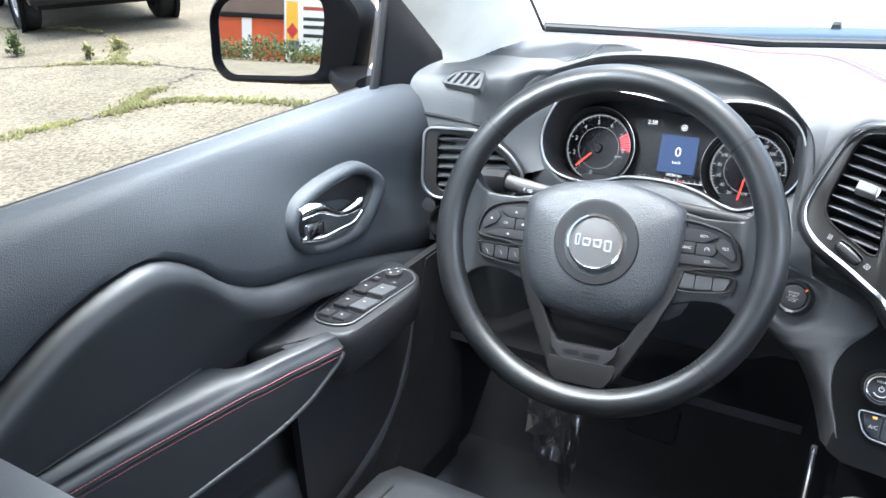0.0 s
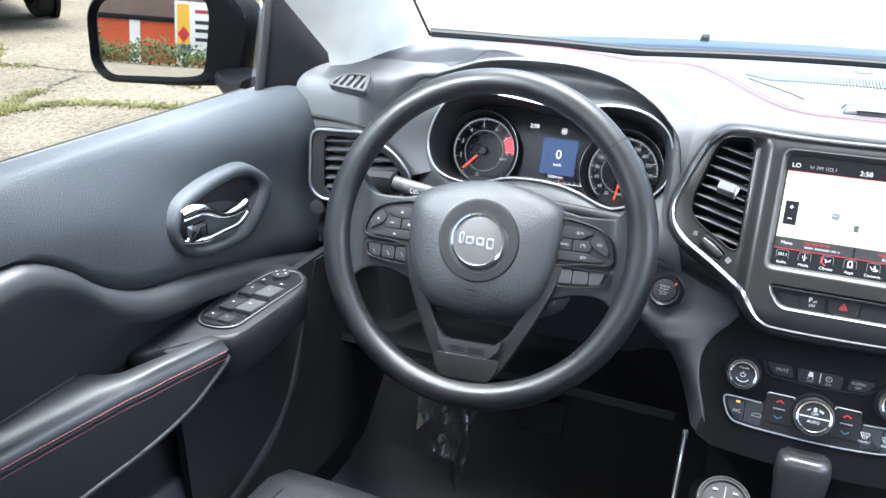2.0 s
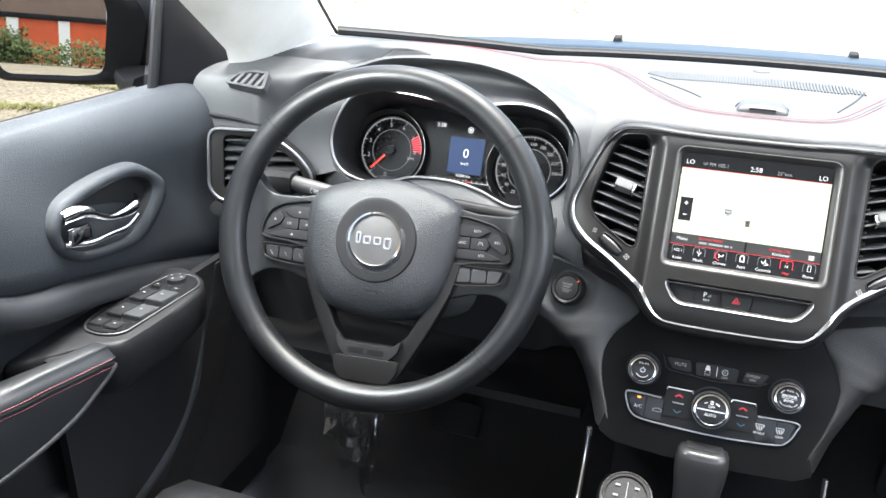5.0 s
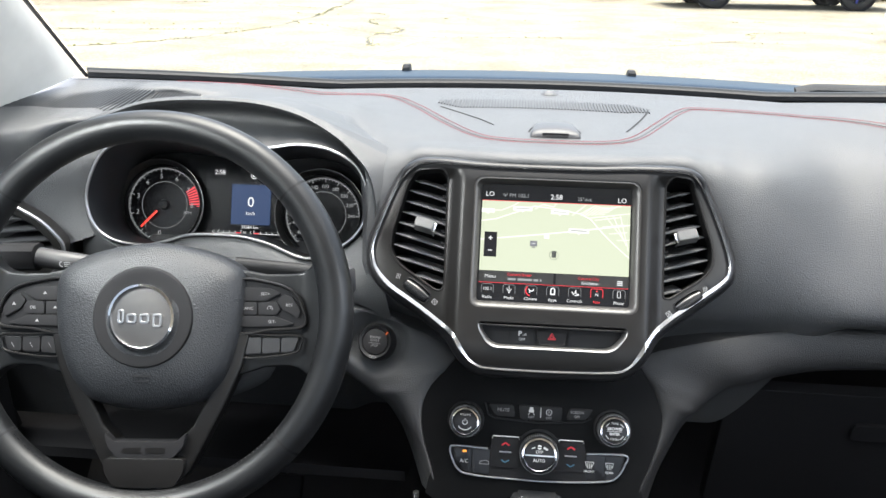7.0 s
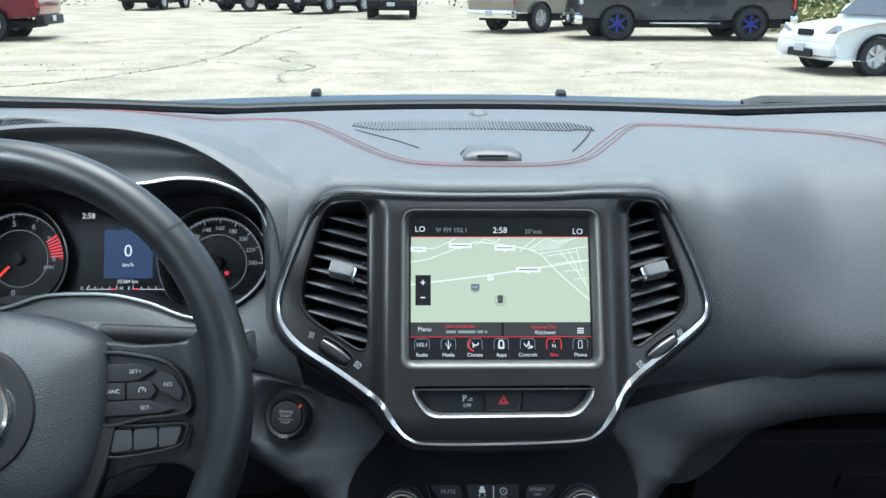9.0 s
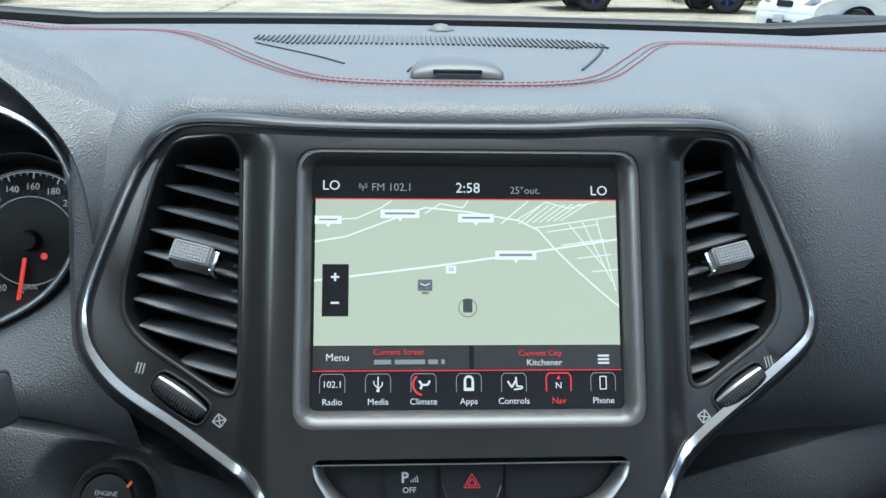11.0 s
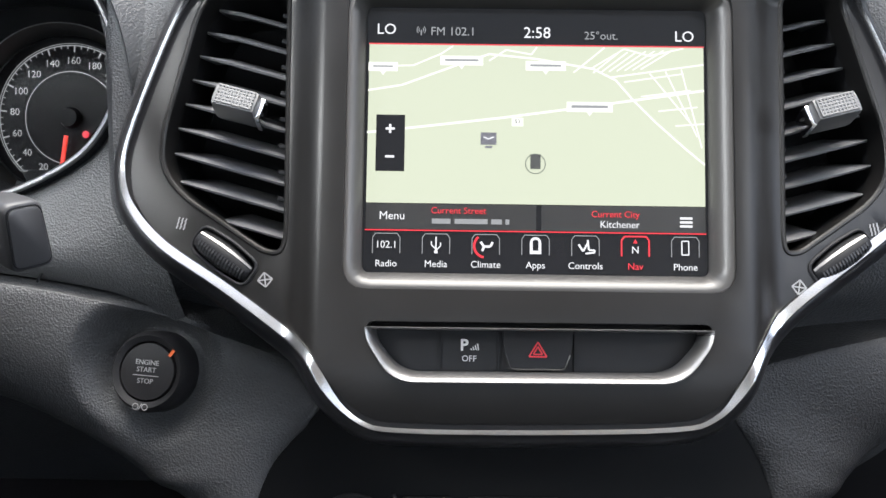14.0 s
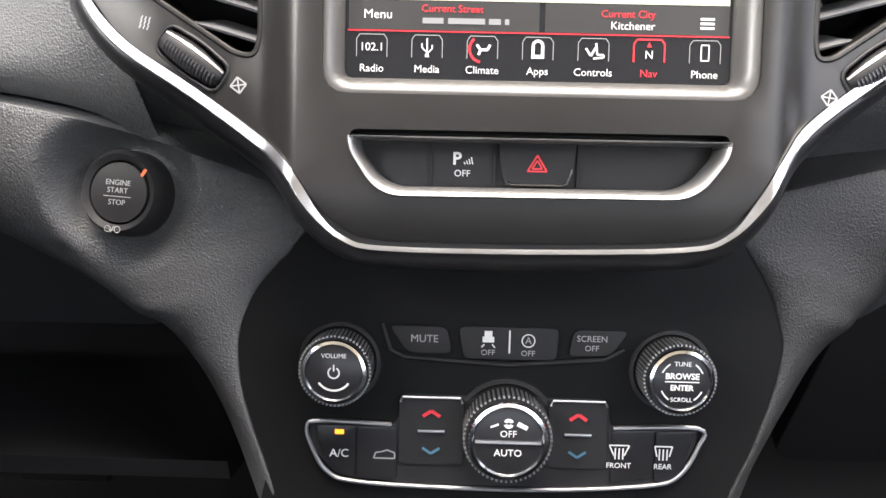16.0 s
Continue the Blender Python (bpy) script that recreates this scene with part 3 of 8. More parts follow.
part("lid", plate(rounded(box_pts(-0.22, -0.13, 0.24, 0.11), 0.025), (), 0, 0.02, 0.006), M_DARK, glove, m=pose(0.47, 0.115, 0.70, 12, 0, 0))
part("latch", plate(rounded(box_pts(-0.05, 0.035, 0.05, 0.062), 0.008), (), -0.006, 0.003, 0.003), M_DARK, glove, m=pose(0.47, 0.115, 0.70, 12, 0, 0))

# ---- instrument pod and cluster ----
cluster = empty("instrument_cluster", GAUGES @ pose(-0.0125, 0.033, 0) @ Matrix.Scale(1.03, 4), label="lit instrument cluster with two dials and blue display", category="instrument cluster")
LIP = [(-0.192, 0.008), (-0.180, 0.046), (-0.160, 0.070), (-0.122, 0.082), (-0.060, 0.080), (0.0, 0.073), (0.052, 0.077), (0.088, 0.082), (0.128, 0.078), (0.164, 0.060), (0.180, 0.028), (0.179, -0.005), (0.157, -0.036), (0.114, -0.058), (0.089, -0.058),
       (0.052, -0.044), (0.009, -0.0355), (-0.052, -0.0365), (-0.088, -0.047), (-0.122, -0.053), (-0.162, -0.046), (-0.185, -0.025)]
FACE_Y = 0.033
lip0 = spline([(x, 0, z) for x, z in LIP], 5)
lip = [Vector((p.x * 0.955 + 0.0107, 0, p.z * 0.97)) for p in lip0]
back = [Vector((p.x * 0.93 - 0.008, 0, p.z * 0.93 + 0.001)) for p in lip0]


def lip_y(p):
    return -0.082 - 0.15 * p.z


def on_face(x, y, z):
    """From the gauge frame into the frame of the dial face, which lies deeper."""
    return ((x + 0.0125) / 1.03, (y - FACE_Y) / 1.03, z / 1.03)


rows = [[on_face(p.x * 1.04, lip_y(p) + 0.020, p.z * 1.05) for p in lip], [on_face(p.x * 1.02, lip_y(p) + 0.003, p.z * 1.03) for p in lip], [on_face(p.x, lip_y(p) - 0.001, p.z) for p in lip],
        [on_face(p.x * 0.985, lip_y(p) + 0.004, p.z * 0.97) for p in lip], [on_face(p.x, FACE_Y + 0.004, p.z) for p in back], [on_face(p.x, FACE_Y + 0.012, p.z) for p in back]]
part("gauge_bowl", loft(rows, True), M_PAD, cluster, "dark bowl round the dials", smooth=40)
part("bowl_trim", sweep([on_face(p.x * 0.998, lip_y(p) - 0.003, p.z * 0.995) for p in lip], 0.0036, 0.0040, closed=True, n=8), M_RING, cluster, "satin chrome line round the dials")
part("face_plate", plate([on_face(p.x, 0, p.z)[::2] for p in back], (), 0.006, 0.012), M_FACE, cluster, "black cluster face")
part("lens", plate([on_face(p.x * 0.99, 0, p.z * 0.99)[::2] for p in back], (), -0.012, -0.011), M_LENS, cluster, "clear lens over the dials").visible_shadow = False

# hood over the cluster: a brow line, an inner side down to the chrome line, an outer side into the dash
BROW = [(-0.642, 0.004, 0.985), (-0.644, 0.002, 1.04), (-0.632, 0.012, 1.095), (-0.592, 0.056, 1.134), (-0.544, 0.080, 1.152), (-0.510, 0.088, 1.162), (-0.460, 0.090, 1.167), (-0.396, 0.090, 1.167), (-0.355, 0.088, 1.163), (-0.311, 0.080, 1.153),
        (-0.267, 0.065, 1.133), (-0.240, 0.051, 1.113), (-0.223, 0.040, 1.094), (-0.215, 0.032, 1.062), (-0.218, 0.030, 1.030), (-0.226, 0.032, 0.995)]
bw = spline(BROW, 5, False)
BC = Vector((-0.408, 0.0, 1.02))


ring_world = [GAUGES @ Vector((p.x * 1.02, lip_y(p) + 0.002, p.z * 1.03)) for p in lip]


def brow_in(p, k):
    """From the brow line down to the chrome line round the dials."""
    a = math.atan2((p.z - BC.z) * 1.9, p.x - BC.x)
    r = min(ring_world, key=lambda q: abs(math.remainder(math.atan2((q.z - 1.03) * 1.9, q.x - BC.x - 0.004) - a, 2 * math.pi)))
    hollow = 0.042 * min(1.0, max(0.0, (p.x + 0.635) / 0.09))
    return p.lerp(r, k) + Vector((0, hollow * math.sin(math.pi * k), 0))


def brow_out(p, d, dy):
    n = Vector(((p.x - BC.x), 0, (p.z - BC.z) * 1.7)).normalized()
    return p + n * d + Vector((0, dy, 0))


def dash_at(x, z):
    """The foremost point of the dash skin at x and height z."""
    best = None
    row = dash_row(x)
    for a, b in zip(row, row[1:]):
        if min(a.z, b.z) <= z <= max(a.z, b.z) and abs(a.z - b.z) > 1e-6:
            y = lerp(a.y, b.y, (z - a.z) / (b.z - a.z))
            best = y if best is None else min(best, y)
    return Vector((x, best if best is not None else 0.03, z))


def brow_back(p, t):
    w = min(1.0, max(0.0, (p.z - 1.04) / 0.06))
    w = w * w * (3 - 2 * w)
    q = brow_out(p, 0.008, 0.004)
    far = brow_out(p, 0.020, 0.035).lerp(Vector((p.x - 0.02 * (1 - min(1.0, max(0.0, (p.z - 1.11) / 0.055))) * (p.x < BC.x), p.y + 0.15, 1.117)), w)
    r = min(1.0, max(0.0, (p.x + 0.37) / 0.07))
    r = r * r * (3 - 2 * r)
    if r >= 1.0:
        far = dash_at(-0.203, min(p.z - 0.002, 1.112)) + Vector((0.003, 0.004, 0))
    elif r > 0.0:
        x, y = lerp(p.x, -0.203, r), lerp(p.y + 0.15, 0.085, r)
        far = Vector((x, y, dash_top(x, y) - 0.001))
    return q.lerp(far, t) + Vector((0, 0, 0.006 * w * (1 - r) * math.sin(math.pi * t)))


rows = [[brow_in(p, k) for p in bw] for k in (1.0, 0.88, 0.75, 0.62, 0.5, 0.38, 0.25, 0.12)] + [[brow_in(p, 0.03) + Vector((0, -0.0025, 0)) for p in bw], [brow_out(p, 0.003, -0.003) for p in bw]] + [[brow_out(p, 0.006, 0.002) for p in bw]] + [[brow_back(p, t) for p in bw] for t in (0.12, 0.3, 0.55, 0.8, 1.0)]
part("cluster_hood", loft(rows), M_DASH, dashboard, "black hood over the dials", smooth=60)
low_lip = ring_world[45:] + ring_world[:3]
valley_line = spline([Vector(p) + Vector((0, 0.004, 0.003)) for p in [(-0.19, -0.002, 0.918)] + ROLL_L[4:5] + ROLL_L[3:4] + ROLL_L[2:3] + ROLL_L[1:2] + ROLL_L[0:1]], 30, False)
low_valley = [valley_line[round(i * (len(valley_line) - 1) / (len(low_lip) - 1))] for i in range(len(low_lip))]
fair = [[a.lerp(b, k) + Vector((0, -h, h * 0.6)) for a, b in zip(low_lip, low_valley)] for k, h in ((0.0, 0.0), (0.12, 0.003), (0.35, 0.006), (0.6, 0.006), (0.85, 0.003), (1.0, -0.006))]
part("cluster_fairing", loft(fair), M_DASH, dashboard, "black panel under the dials", smooth=60)
part("panel_joint", sweep(spline([(-0.2455, 0.0305, 1.001), (-0.248, 0.0265, 0.994), (-0.250, 0.0205, 0.983), (-0.255, 0.0165, 0.974), (-0.2605, 0.0135, 0.965), (-0.272, 0.0080, 0.946)], 4, False), 0.0014, 0.0014, n=6), M_FACE, dashboard, "dark joint between panels")


def dial(name, cx, cz, r, labels, a0, a1, red_from=None, needle=None, minor=4):
    d = part(name, lathe([(r * 1.10, 0.004), (r * 1.10, -0.002), (r * 1.06, -0.004), (r * 1.03, -0.001), (r * 1.02, 0.004)], 48), M_FACE, cluster, "dark dial ring", m=pose(cx, 0, cz))
    ring = arc_band(0, 0, r * 1.015, r * 1.045, 0, 360, 60) + arc_band(0, 0, r * 0.632, r * 0.644, 0, 360, 48)
    flat("dial_rings", ring, 0.0045, M_DIM, d)
    part("rim_line", lathe([(r * 1.235, -0.011), (r * 1.23, -0.0125), (r * 1.215, -0.0125), (r * 1.21, -0.011), (r * 1.10, 0.0)], 60), M_GUN, d, "thin grey dial rim")
    ticks, reds = [], []
    k = len(labels) - 1
    for i in range(k * minor + 1):
        a = radians(a0 + (a1 - a0) * i / (k * minor))
        big = i % minor == 0
        q = line_quad((r * (0.90 if big else 0.945) * math.cos(a), r * (0.90 if big else 0.945) * math.sin(a)), (r * math.cos(a), r * math.sin(a)), 0.0011 if big else 0.0006)
        (reds if red_from is not None and i / minor >= red_from else ticks).append(q)
    ticks += arc_band(0, 0, r * 0.985, r, a0, a1, 40)
    flat("scale_marks", ticks, 0.0046, M_DIM, d)
    if red_from is not None:
        ra = a0 + (a1 - a0) * red_from / k
        reds += [q for j in range(7) for q in arc_band(0, 0, r * 0.70, r * 0.985, ra + (a1 - ra) * j / 7, ra + (a1 - ra) * (j + 0.55) / 7, 2)]
        flat("red_zone", reds, 0.0044, M_LRED, d, "red striped warning zone")
    for i, s in enumerate(labels):
        if s:
            a = radians(a0 + (a1 - a0) * i / k)
            words(s, r * (0.185 if k < 9 else 0.135), r * 0.78 * math.cos(a), r * 0.78 * math.sin(a), M_DIM, d, 0.0038, name="dial_numeral")
    if needle is not None:
        a = radians(needle)
        part("needle", plate(line_quad((0.25 * r * math.cos(a), 0.25 * r * math.sin(a)), (0.86 * r * math.cos(a), 0.86 * r * math.sin(a)), 0.0022), (), -0.0008, 0.001), M_NEEDLE, d, "red needle", smooth=0)
    part("dial_hub", lathe([(0.0, -0.001), (r * 0.12, -0.001), (r * 0.15, 0.003)], 24), M_FACE, d)
    return d


dial("tachometer", -0.111, 0.004, 0.0495, ["0", "1", "2", "3", "4", "5", "6", "7", "8"], 262, 262 - 262, 7, 226, 4)
words("RPM", 0.006, 0.033, -0.010, M_DIM, cluster, 0.0038, m=pose(-0.111, 0, 0.004), name="lettering")
dial("speedometer", 0.108, -0.001, 0.0495, ["0", "20", "40", "60", "80", "100", "120", "140", "160", "180", "200", "220", "240"], 262, 0, None, 262, 4)
words("km/h", 0.0055, 0.108, -0.034, M_DIM, cluster, 0.0036)
flat("warning_light", arc_band(0.118, 0.0 - 0.012, 0, 0.0025, 0, 360, 8), 0.0036, M_LRED, cluster)
info = flat("info_display", [box_pts(-0.018, -0.018, 0.036, 0.036)], 0.0050, M_LBLUE, cluster, "blue backlit centre display")
words("0", 0.019, 0.009, 0.012, M_TXT, info, 0.0040)
words("km/h", 0.0062, 0.009, -0.003, M_TXT, info, 0.0040)
words("2:58", 0.0085, -0.035, 0.051, M_TXT, cluster, 0.0040)
flat("status_icon", arc_band(0.012, 0.048, 0.0034, 0.0044, 0, 360, 20) + arc_band(0.012, 0.048, 0, 0.0018, 0, 360, 10), 0.0040, M_TXT, cluster)
words("35584 km", 0.0058, 0.009, -0.0215, M_TXT, cluster, 0.0038)
for k, (x0, x1) in enumerate(((-0.036, -0.003), (0.015, 0.050))):
    flat("bar_gauge", [line_quad((x0, -0.0300), (x0 + 0.003 if k == 0 else x0, -0.0255), 0.0007), line_quad((x0, -0.0300), (x1, -0.0300), 0.0007), line_quad((x1, -0.0300), (x1 - (0.003 if k else 0), -0.0255), 0.0007)]
         + [line_quad((x, -0.0295), (x, -0.0265), 0.0007) for x in (x0 + 0.009, x0 + 0.017, x0 + 0.025)], 0.0040, M_TXT, cluster, "small white bar gauge")
    xr = x1 - 0.007 if k == 0 else x0
    flat("red_end", [line_quad((xr, -0.0295), (xr + 0.007, -0.0295), 0.0014)], 0.0038, M_LRED, cluster, "red end of a bar gauge")
for s, x in (("C", -0.041), ("H", 0.002), ("E", 0.0105), ("F", 0.0545)):
    words(s, 0.005, x, -0.0290, M_TXT, cluster, 0.0040)
words("F", 0.007, 0.0555, 0.018, M_TXT, cluster, 0.0040)


# ---- centre surround with screen and vents ----
stack = empty("centre_surround", STACK, label="graphite centre surround with chrome edge round the touchscreen", category="dash surround")
VENT_L = [(-0.1750, 0.0700), (-0.1640, 0.0845), (-0.1330, 0.0860), (-0.1265, 0.0780), (-0.1245, -0.0480), (-0.1270, -0.0570), (-0.1360, -0.0560), (-0.1800, -0.0275), (-0.1915, -0.0130), (-0.1915, 0.0060)]
VENT_R = [(0.1600, 0.0690), (0.1540, 0.0850), (0.1310, 0.0865), (0.1240, 0.0780), (0.1230, -0.0450), (0.1245, -0.0535), (0.1320, -0.0530), (0.1700, -0.0270), (0.1800, -0.0130), (0.1800, 0.0060)]
vent_l, vent_r = rounded(VENT_L, 0.012, 4), rounded(VENT_R, 0.012, 4)
RECESS = rounded(box_pts(-0.0945, -0.0740, 0.0950, 0.0772), 0.012, 4)
BIN = rounded([(-0.069, -0.1175), (0.069, -0.1165), (0.0825, -0.0985), (0.0835, -0.0890), (-0.0825, -0.0895), (-0.0815, -0.0985)], 0.012, 6)
WHEEL_L = rounded([(-0.1565 + 0.819 * u + 0.574 * v, -0.0580 - 0.574 * u + 0.819 * v) for u, v in ((-0.0180, 0.0070), (0.0, 0.0086), (0.0180, 0.0070), (0.0180, -0.0070), (0.0, -0.0086), (-0.0180, -0.0070))], 0.005, 3)
WHEEL_R = [(-x - 0.003, z + 0.003) for x, z in WHEEL_L][::-1]


inner = [tuple(p) for p in inset(outl, 0.0050)]
face = plate(inner, (vent_l, vent_r, RECESS, BIN, WHEEL_L, WHEEL_R), SURF, 0.022, 0.0016)
cut_grid(face, [q * (0.103 + 0.0035 * i) - 0.002 for q in (-1, 1) for i in range(7)] + [q * 0.16 for q in (-1, 1)], [0.070 + 0.0045 * i for i in range(6)] + [-0.110 - 0.0045 * i for i in range(8)])
for v in face.verts:
    v.co.y += curve_back(v.co.x, v.co.z)
part("face", face, M_BEZEL, stack, "satin graphite surround", smooth=40)


def edge_line(d, y):
    return [(p[0], y + curve_back(p[0], p[1]), p[1]) for p in inset(outl, d)]


def ribbon_line(k, y):
    """A line across the chrome ribbon, which is narrow at the top and bottom and broad along the lower sides."""
    pts = []
    for p, q in zip(inset(outl, 0.0), inset(outl, 1.0)):
        w = min(1.0, max(0.0, (-p[1] - 0.005) / 0.045))
        b = min(1.0, max(0.0, (-p[1] - 0.118) / 0.018))
        d = k * lerp(lerp(0.36, 1.0, w * w * (3 - 2 * w)), 0.50, b * b * (3 - 2 * b))
        x, z = lerp(p[0], q[0], d), lerp(p[1], q[1], d)
        pts.append((x, y + curve_back(x, z), z))
    return pts


part("chrome_edge", loft([ribbon_line(-0.0012, SURF + 0.0010), ribbon_line(-0.0006, SURF - 0.0018), ribbon_line(0.0003, SURF - 0.0026), ribbon_line(0.0010, SURF - 0.0024), ribbon_line(0.0028, SURF - 0.0018), ribbon_line(0.0046, SURF - 0.0012), ribbon_line(0.0050, SURF + 0.0020)], True), M_RIBBON, stack, "bright chrome line sloping in to the face", smooth=50)
part("inner_edge", loft([ribbon_line(0.0044, SURF + 0.0012), edge_line(0.0052, SURF + 0.0012)], True), M_DARK, stack, "dark band inside the chrome line", smooth=50)
part("outer_edge", loft([edge_line(-0.0006, SURF + 0.0006), edge_line(-0.0022, SURF + 0.0004), edge_line(-0.0046, SURF + 0.0018), edge_line(-0.0074, SURF + 0.0056), edge_line(-0.0090, SURF + 0.0110), edge_line(-0.0085, SURF + 0.0200), edge_line(-0.0010, SURF + 0.045)], True), M_OUTER, stack, "dark rounded outer edge", smooth=50)

# sloped frame into the screen
r_in = rounded(box_pts(-0.0868, -0.0655, 0.0868, 0.0712), 0.004, 4)
part("screen_frame", loft([[(p.x, SURF + 0.0015, p.y) for p in RECESS], [(p.x * 0.975, SURF + 0.001, p.y * 0.975) for p in RECESS], [(p.x, 0.0005, p.y) for p in r_in], [(p.x, 0.010, p.y) for p in r_in]], True), M_SLOPE, stack, "satin sloped frame round the screen", smooth=80)


def vent(hole, name, xc, side, parent):
    v = empty(name)
    v.parent = parent
    tagged(v, label="black air vent with slats and chrome-tipped tab")
    zc = 0.016
    wall = [(lerp(p[0], xc, 0.06), lerp(p[1], zc, 0.035)) for p in hole]
    part("vent_wall", loft([[(p[0], SURF + 0.001 + curve_back(p[0], p[1]), p[1]) for p in hole], [(p[0], 0.004 + curve_back(p[0], p[1]), p[1]) for p in wall]], True), M_BEZEL, v, "graphite sloped wall", smooth=50)
    part("duct", loft([[(p[0], 0.003 + curve_back(p[0], p[1]), p[1]) for p in wall], [(p[0], 0.065, p[1] * 0.98) for p in wall]], True, "end"), M_DARK, v, "dark duct")
    part("vent_lip", sweep([(p[0], SURF + 0.0006 + curve_back(p[0], p[1]), p[1]) for p in hole], 0.003, 0.003, closed=True, n=8), M_BEZEL, v)
    back = 0.015
    tilt = 0.27
    for i in range(9):
        zi = (0.0640 if side < 0 else 0.0650) - 0.01395 * i
        xi = -0.1275 if side < 0 else 0.1262
        cross = [lerp(p[0], q[0], k) for p, q in zip(hole, list(hole[1:]) + [hole[0]]) for ga, gb in ((p[1] - zi - tilt * abs(p[0] - xi), q[1] - zi - tilt * abs(q[0] - xi)),) if ga * gb < 0 for k in (ga / (ga - gb),)]
        if not cross:
            continue
        xo = min(cross) if side < 0 else max(cross)
        rows = []
        for j in range(9):
            t = j / 8
            x = lerp(xo - 0.003 * side, xi, t)
            z = zi + tilt * abs(x - xi)
            y = back - 0.002 + 0.005 * max(0.0, 1 - t / 0.45) ** 2
            h = 0.68 + 0.32 * min(1.0, t / 0.25)
            rows.append([(x, y, z - 0.0016 * h), (x, y - 0.0009, z - 0.0006 * h), (x, y, z + 0.0004), (x, y + 0.008, z + 0.0032 * h), (x, y + 0.018, z + 0.0066 * h), (x, y + 0.028, z + 0.0088 * h), (x, y + 0.028, z + 0.006 * h)])
        part("slat", loft(rows, True, True), M_SLAT, v, smooth=50)
        if i < 8:
            part("slat_pin", box(-0.0022, -0.0016, -0.0011, 0.0022, 0.003, 0.0011, 0.0004), M_FACE, v, smooth=0, m=pose(xi + 0.0030 * side, back, zi + 0.0062, 0, -12 * side, 0))
    tab = part("vent_tab", box(-0.0115, -0.019, -0.0062, 0.0115, -0.001, 0.0062, 0.003), M_TAB, v, "ribbed grey tab", m=pose(xc, back - 0.004, 0.0160, 0, 0, 0) @ pose(0, 0, 0, -14, -14 * side, 0))
    for i in range(11):
        part("rib", box(-0.0098 + 0.0018 * i, -0.0194, -0.0048, -0.0089 + 0.0018 * i, -0.0186, 0.0048, 0.0002), M_TAB, tab, smooth=0)
    for i in range(6):
        part("rib", box(-0.0098, -0.0194, -0.0047 + 0.0018 * i, 0.0098, -0.0186, -0.0038 + 0.0018 * i, 0.0002), M_TAB, tab, smooth=0)
    part("tab_tip", box(0.0112 if side < 0 else -0.0140, -0.0150, -0.0066, 0.0140 if side < 0 else -0.0112, -0.001, 0.0050, 0.001), M_BRIGHT, tab, "chrome tip")
    return v


vent(vent_l, "air_vent", -0.152, -1, stack)
vent(vent_r, "air_vent", 0.1495, 1, stack)


def thumbwheel(hole, sign):
    c = sum((Vector((p[0], p[1])) for p in hole), Vector((0, 0))) / len(hole)
    rot = pose(c.x, SURF + 0.0030 + curve_back(c.x, c.y), c.y, 0, 35 * -sign, 0)
    xs = [-0.0166, -0.0158, -0.012, -0.008, -0.004, 0.0, 0.004, 0.008, 0.012, 0.0158, 0.0166]

    def rr(x):
        return 0.0080 * (1 - 0.30 * (x / 0.0166) ** 2) - (0.0012 if abs(x) > 0.0162 else 0)

    w = part("vent_thumbwheel", loft([[(x, -rr(x) * math.cos(a), 0.85 * rr(x) * math.sin(a)) for a in [radians(-90 + 12 * i) for i in range(16)]] for x in xs]), M_BLACK, stack, "ribbed dark grey thumbwheel", smooth=60, m=rot)
    for i in range(16):
        x = -0.0132 + 0.00176 * i
        part("rib", loft([[(x + dx, -(rr(x) + h) * math.cos(a), 0.85 * (rr(x) + h) * math.sin(a)) for dx, h in ((-0.0005, -0.0002), (-0.0004, 0.0004), (0.0004, 0.0004), (0.0005, -0.0002))] for a in (radians(-70), radians(-45), radians(-20), radians(2))]), M_STALK, w, smooth=0)
    # Raised gunmetal bar stands in for the gloss highlight on the barrel.
    part("highlight_bar", loft([[(x, -(rr(x) + h) * math.cos(a), 0.85 * (rr(x) + h) * math.sin(a)) for a, h in ((radians(26), -0.0002), (radians(29), 0.0004), (radians(42), 0.0004), (radians(45), -0.0002))] for x in xs[1:-1]]), M_GUN, w, "grey bar drawn as the wheel's top highlight", smooth=40)
    part("wheel_well", loft([[(p[0], SURF + 0.002 + curve_back(p[0], p[1]), p[1]) for p in hole], [(p[0], 0.035, p[1]) for p in hole]], True, "end"), M_DARK, stack)
    part("well_rim", sweep([(p[0], SURF - 0.0002 + curve_back(p[0], p[1]), p[1]) for p in hole], 0.0018, 0.0016, closed=True, n=6), M_BLACK, stack)


thumbwheel(WHEEL_L, -1)
thumbwheel(WHEEL_R, 1)
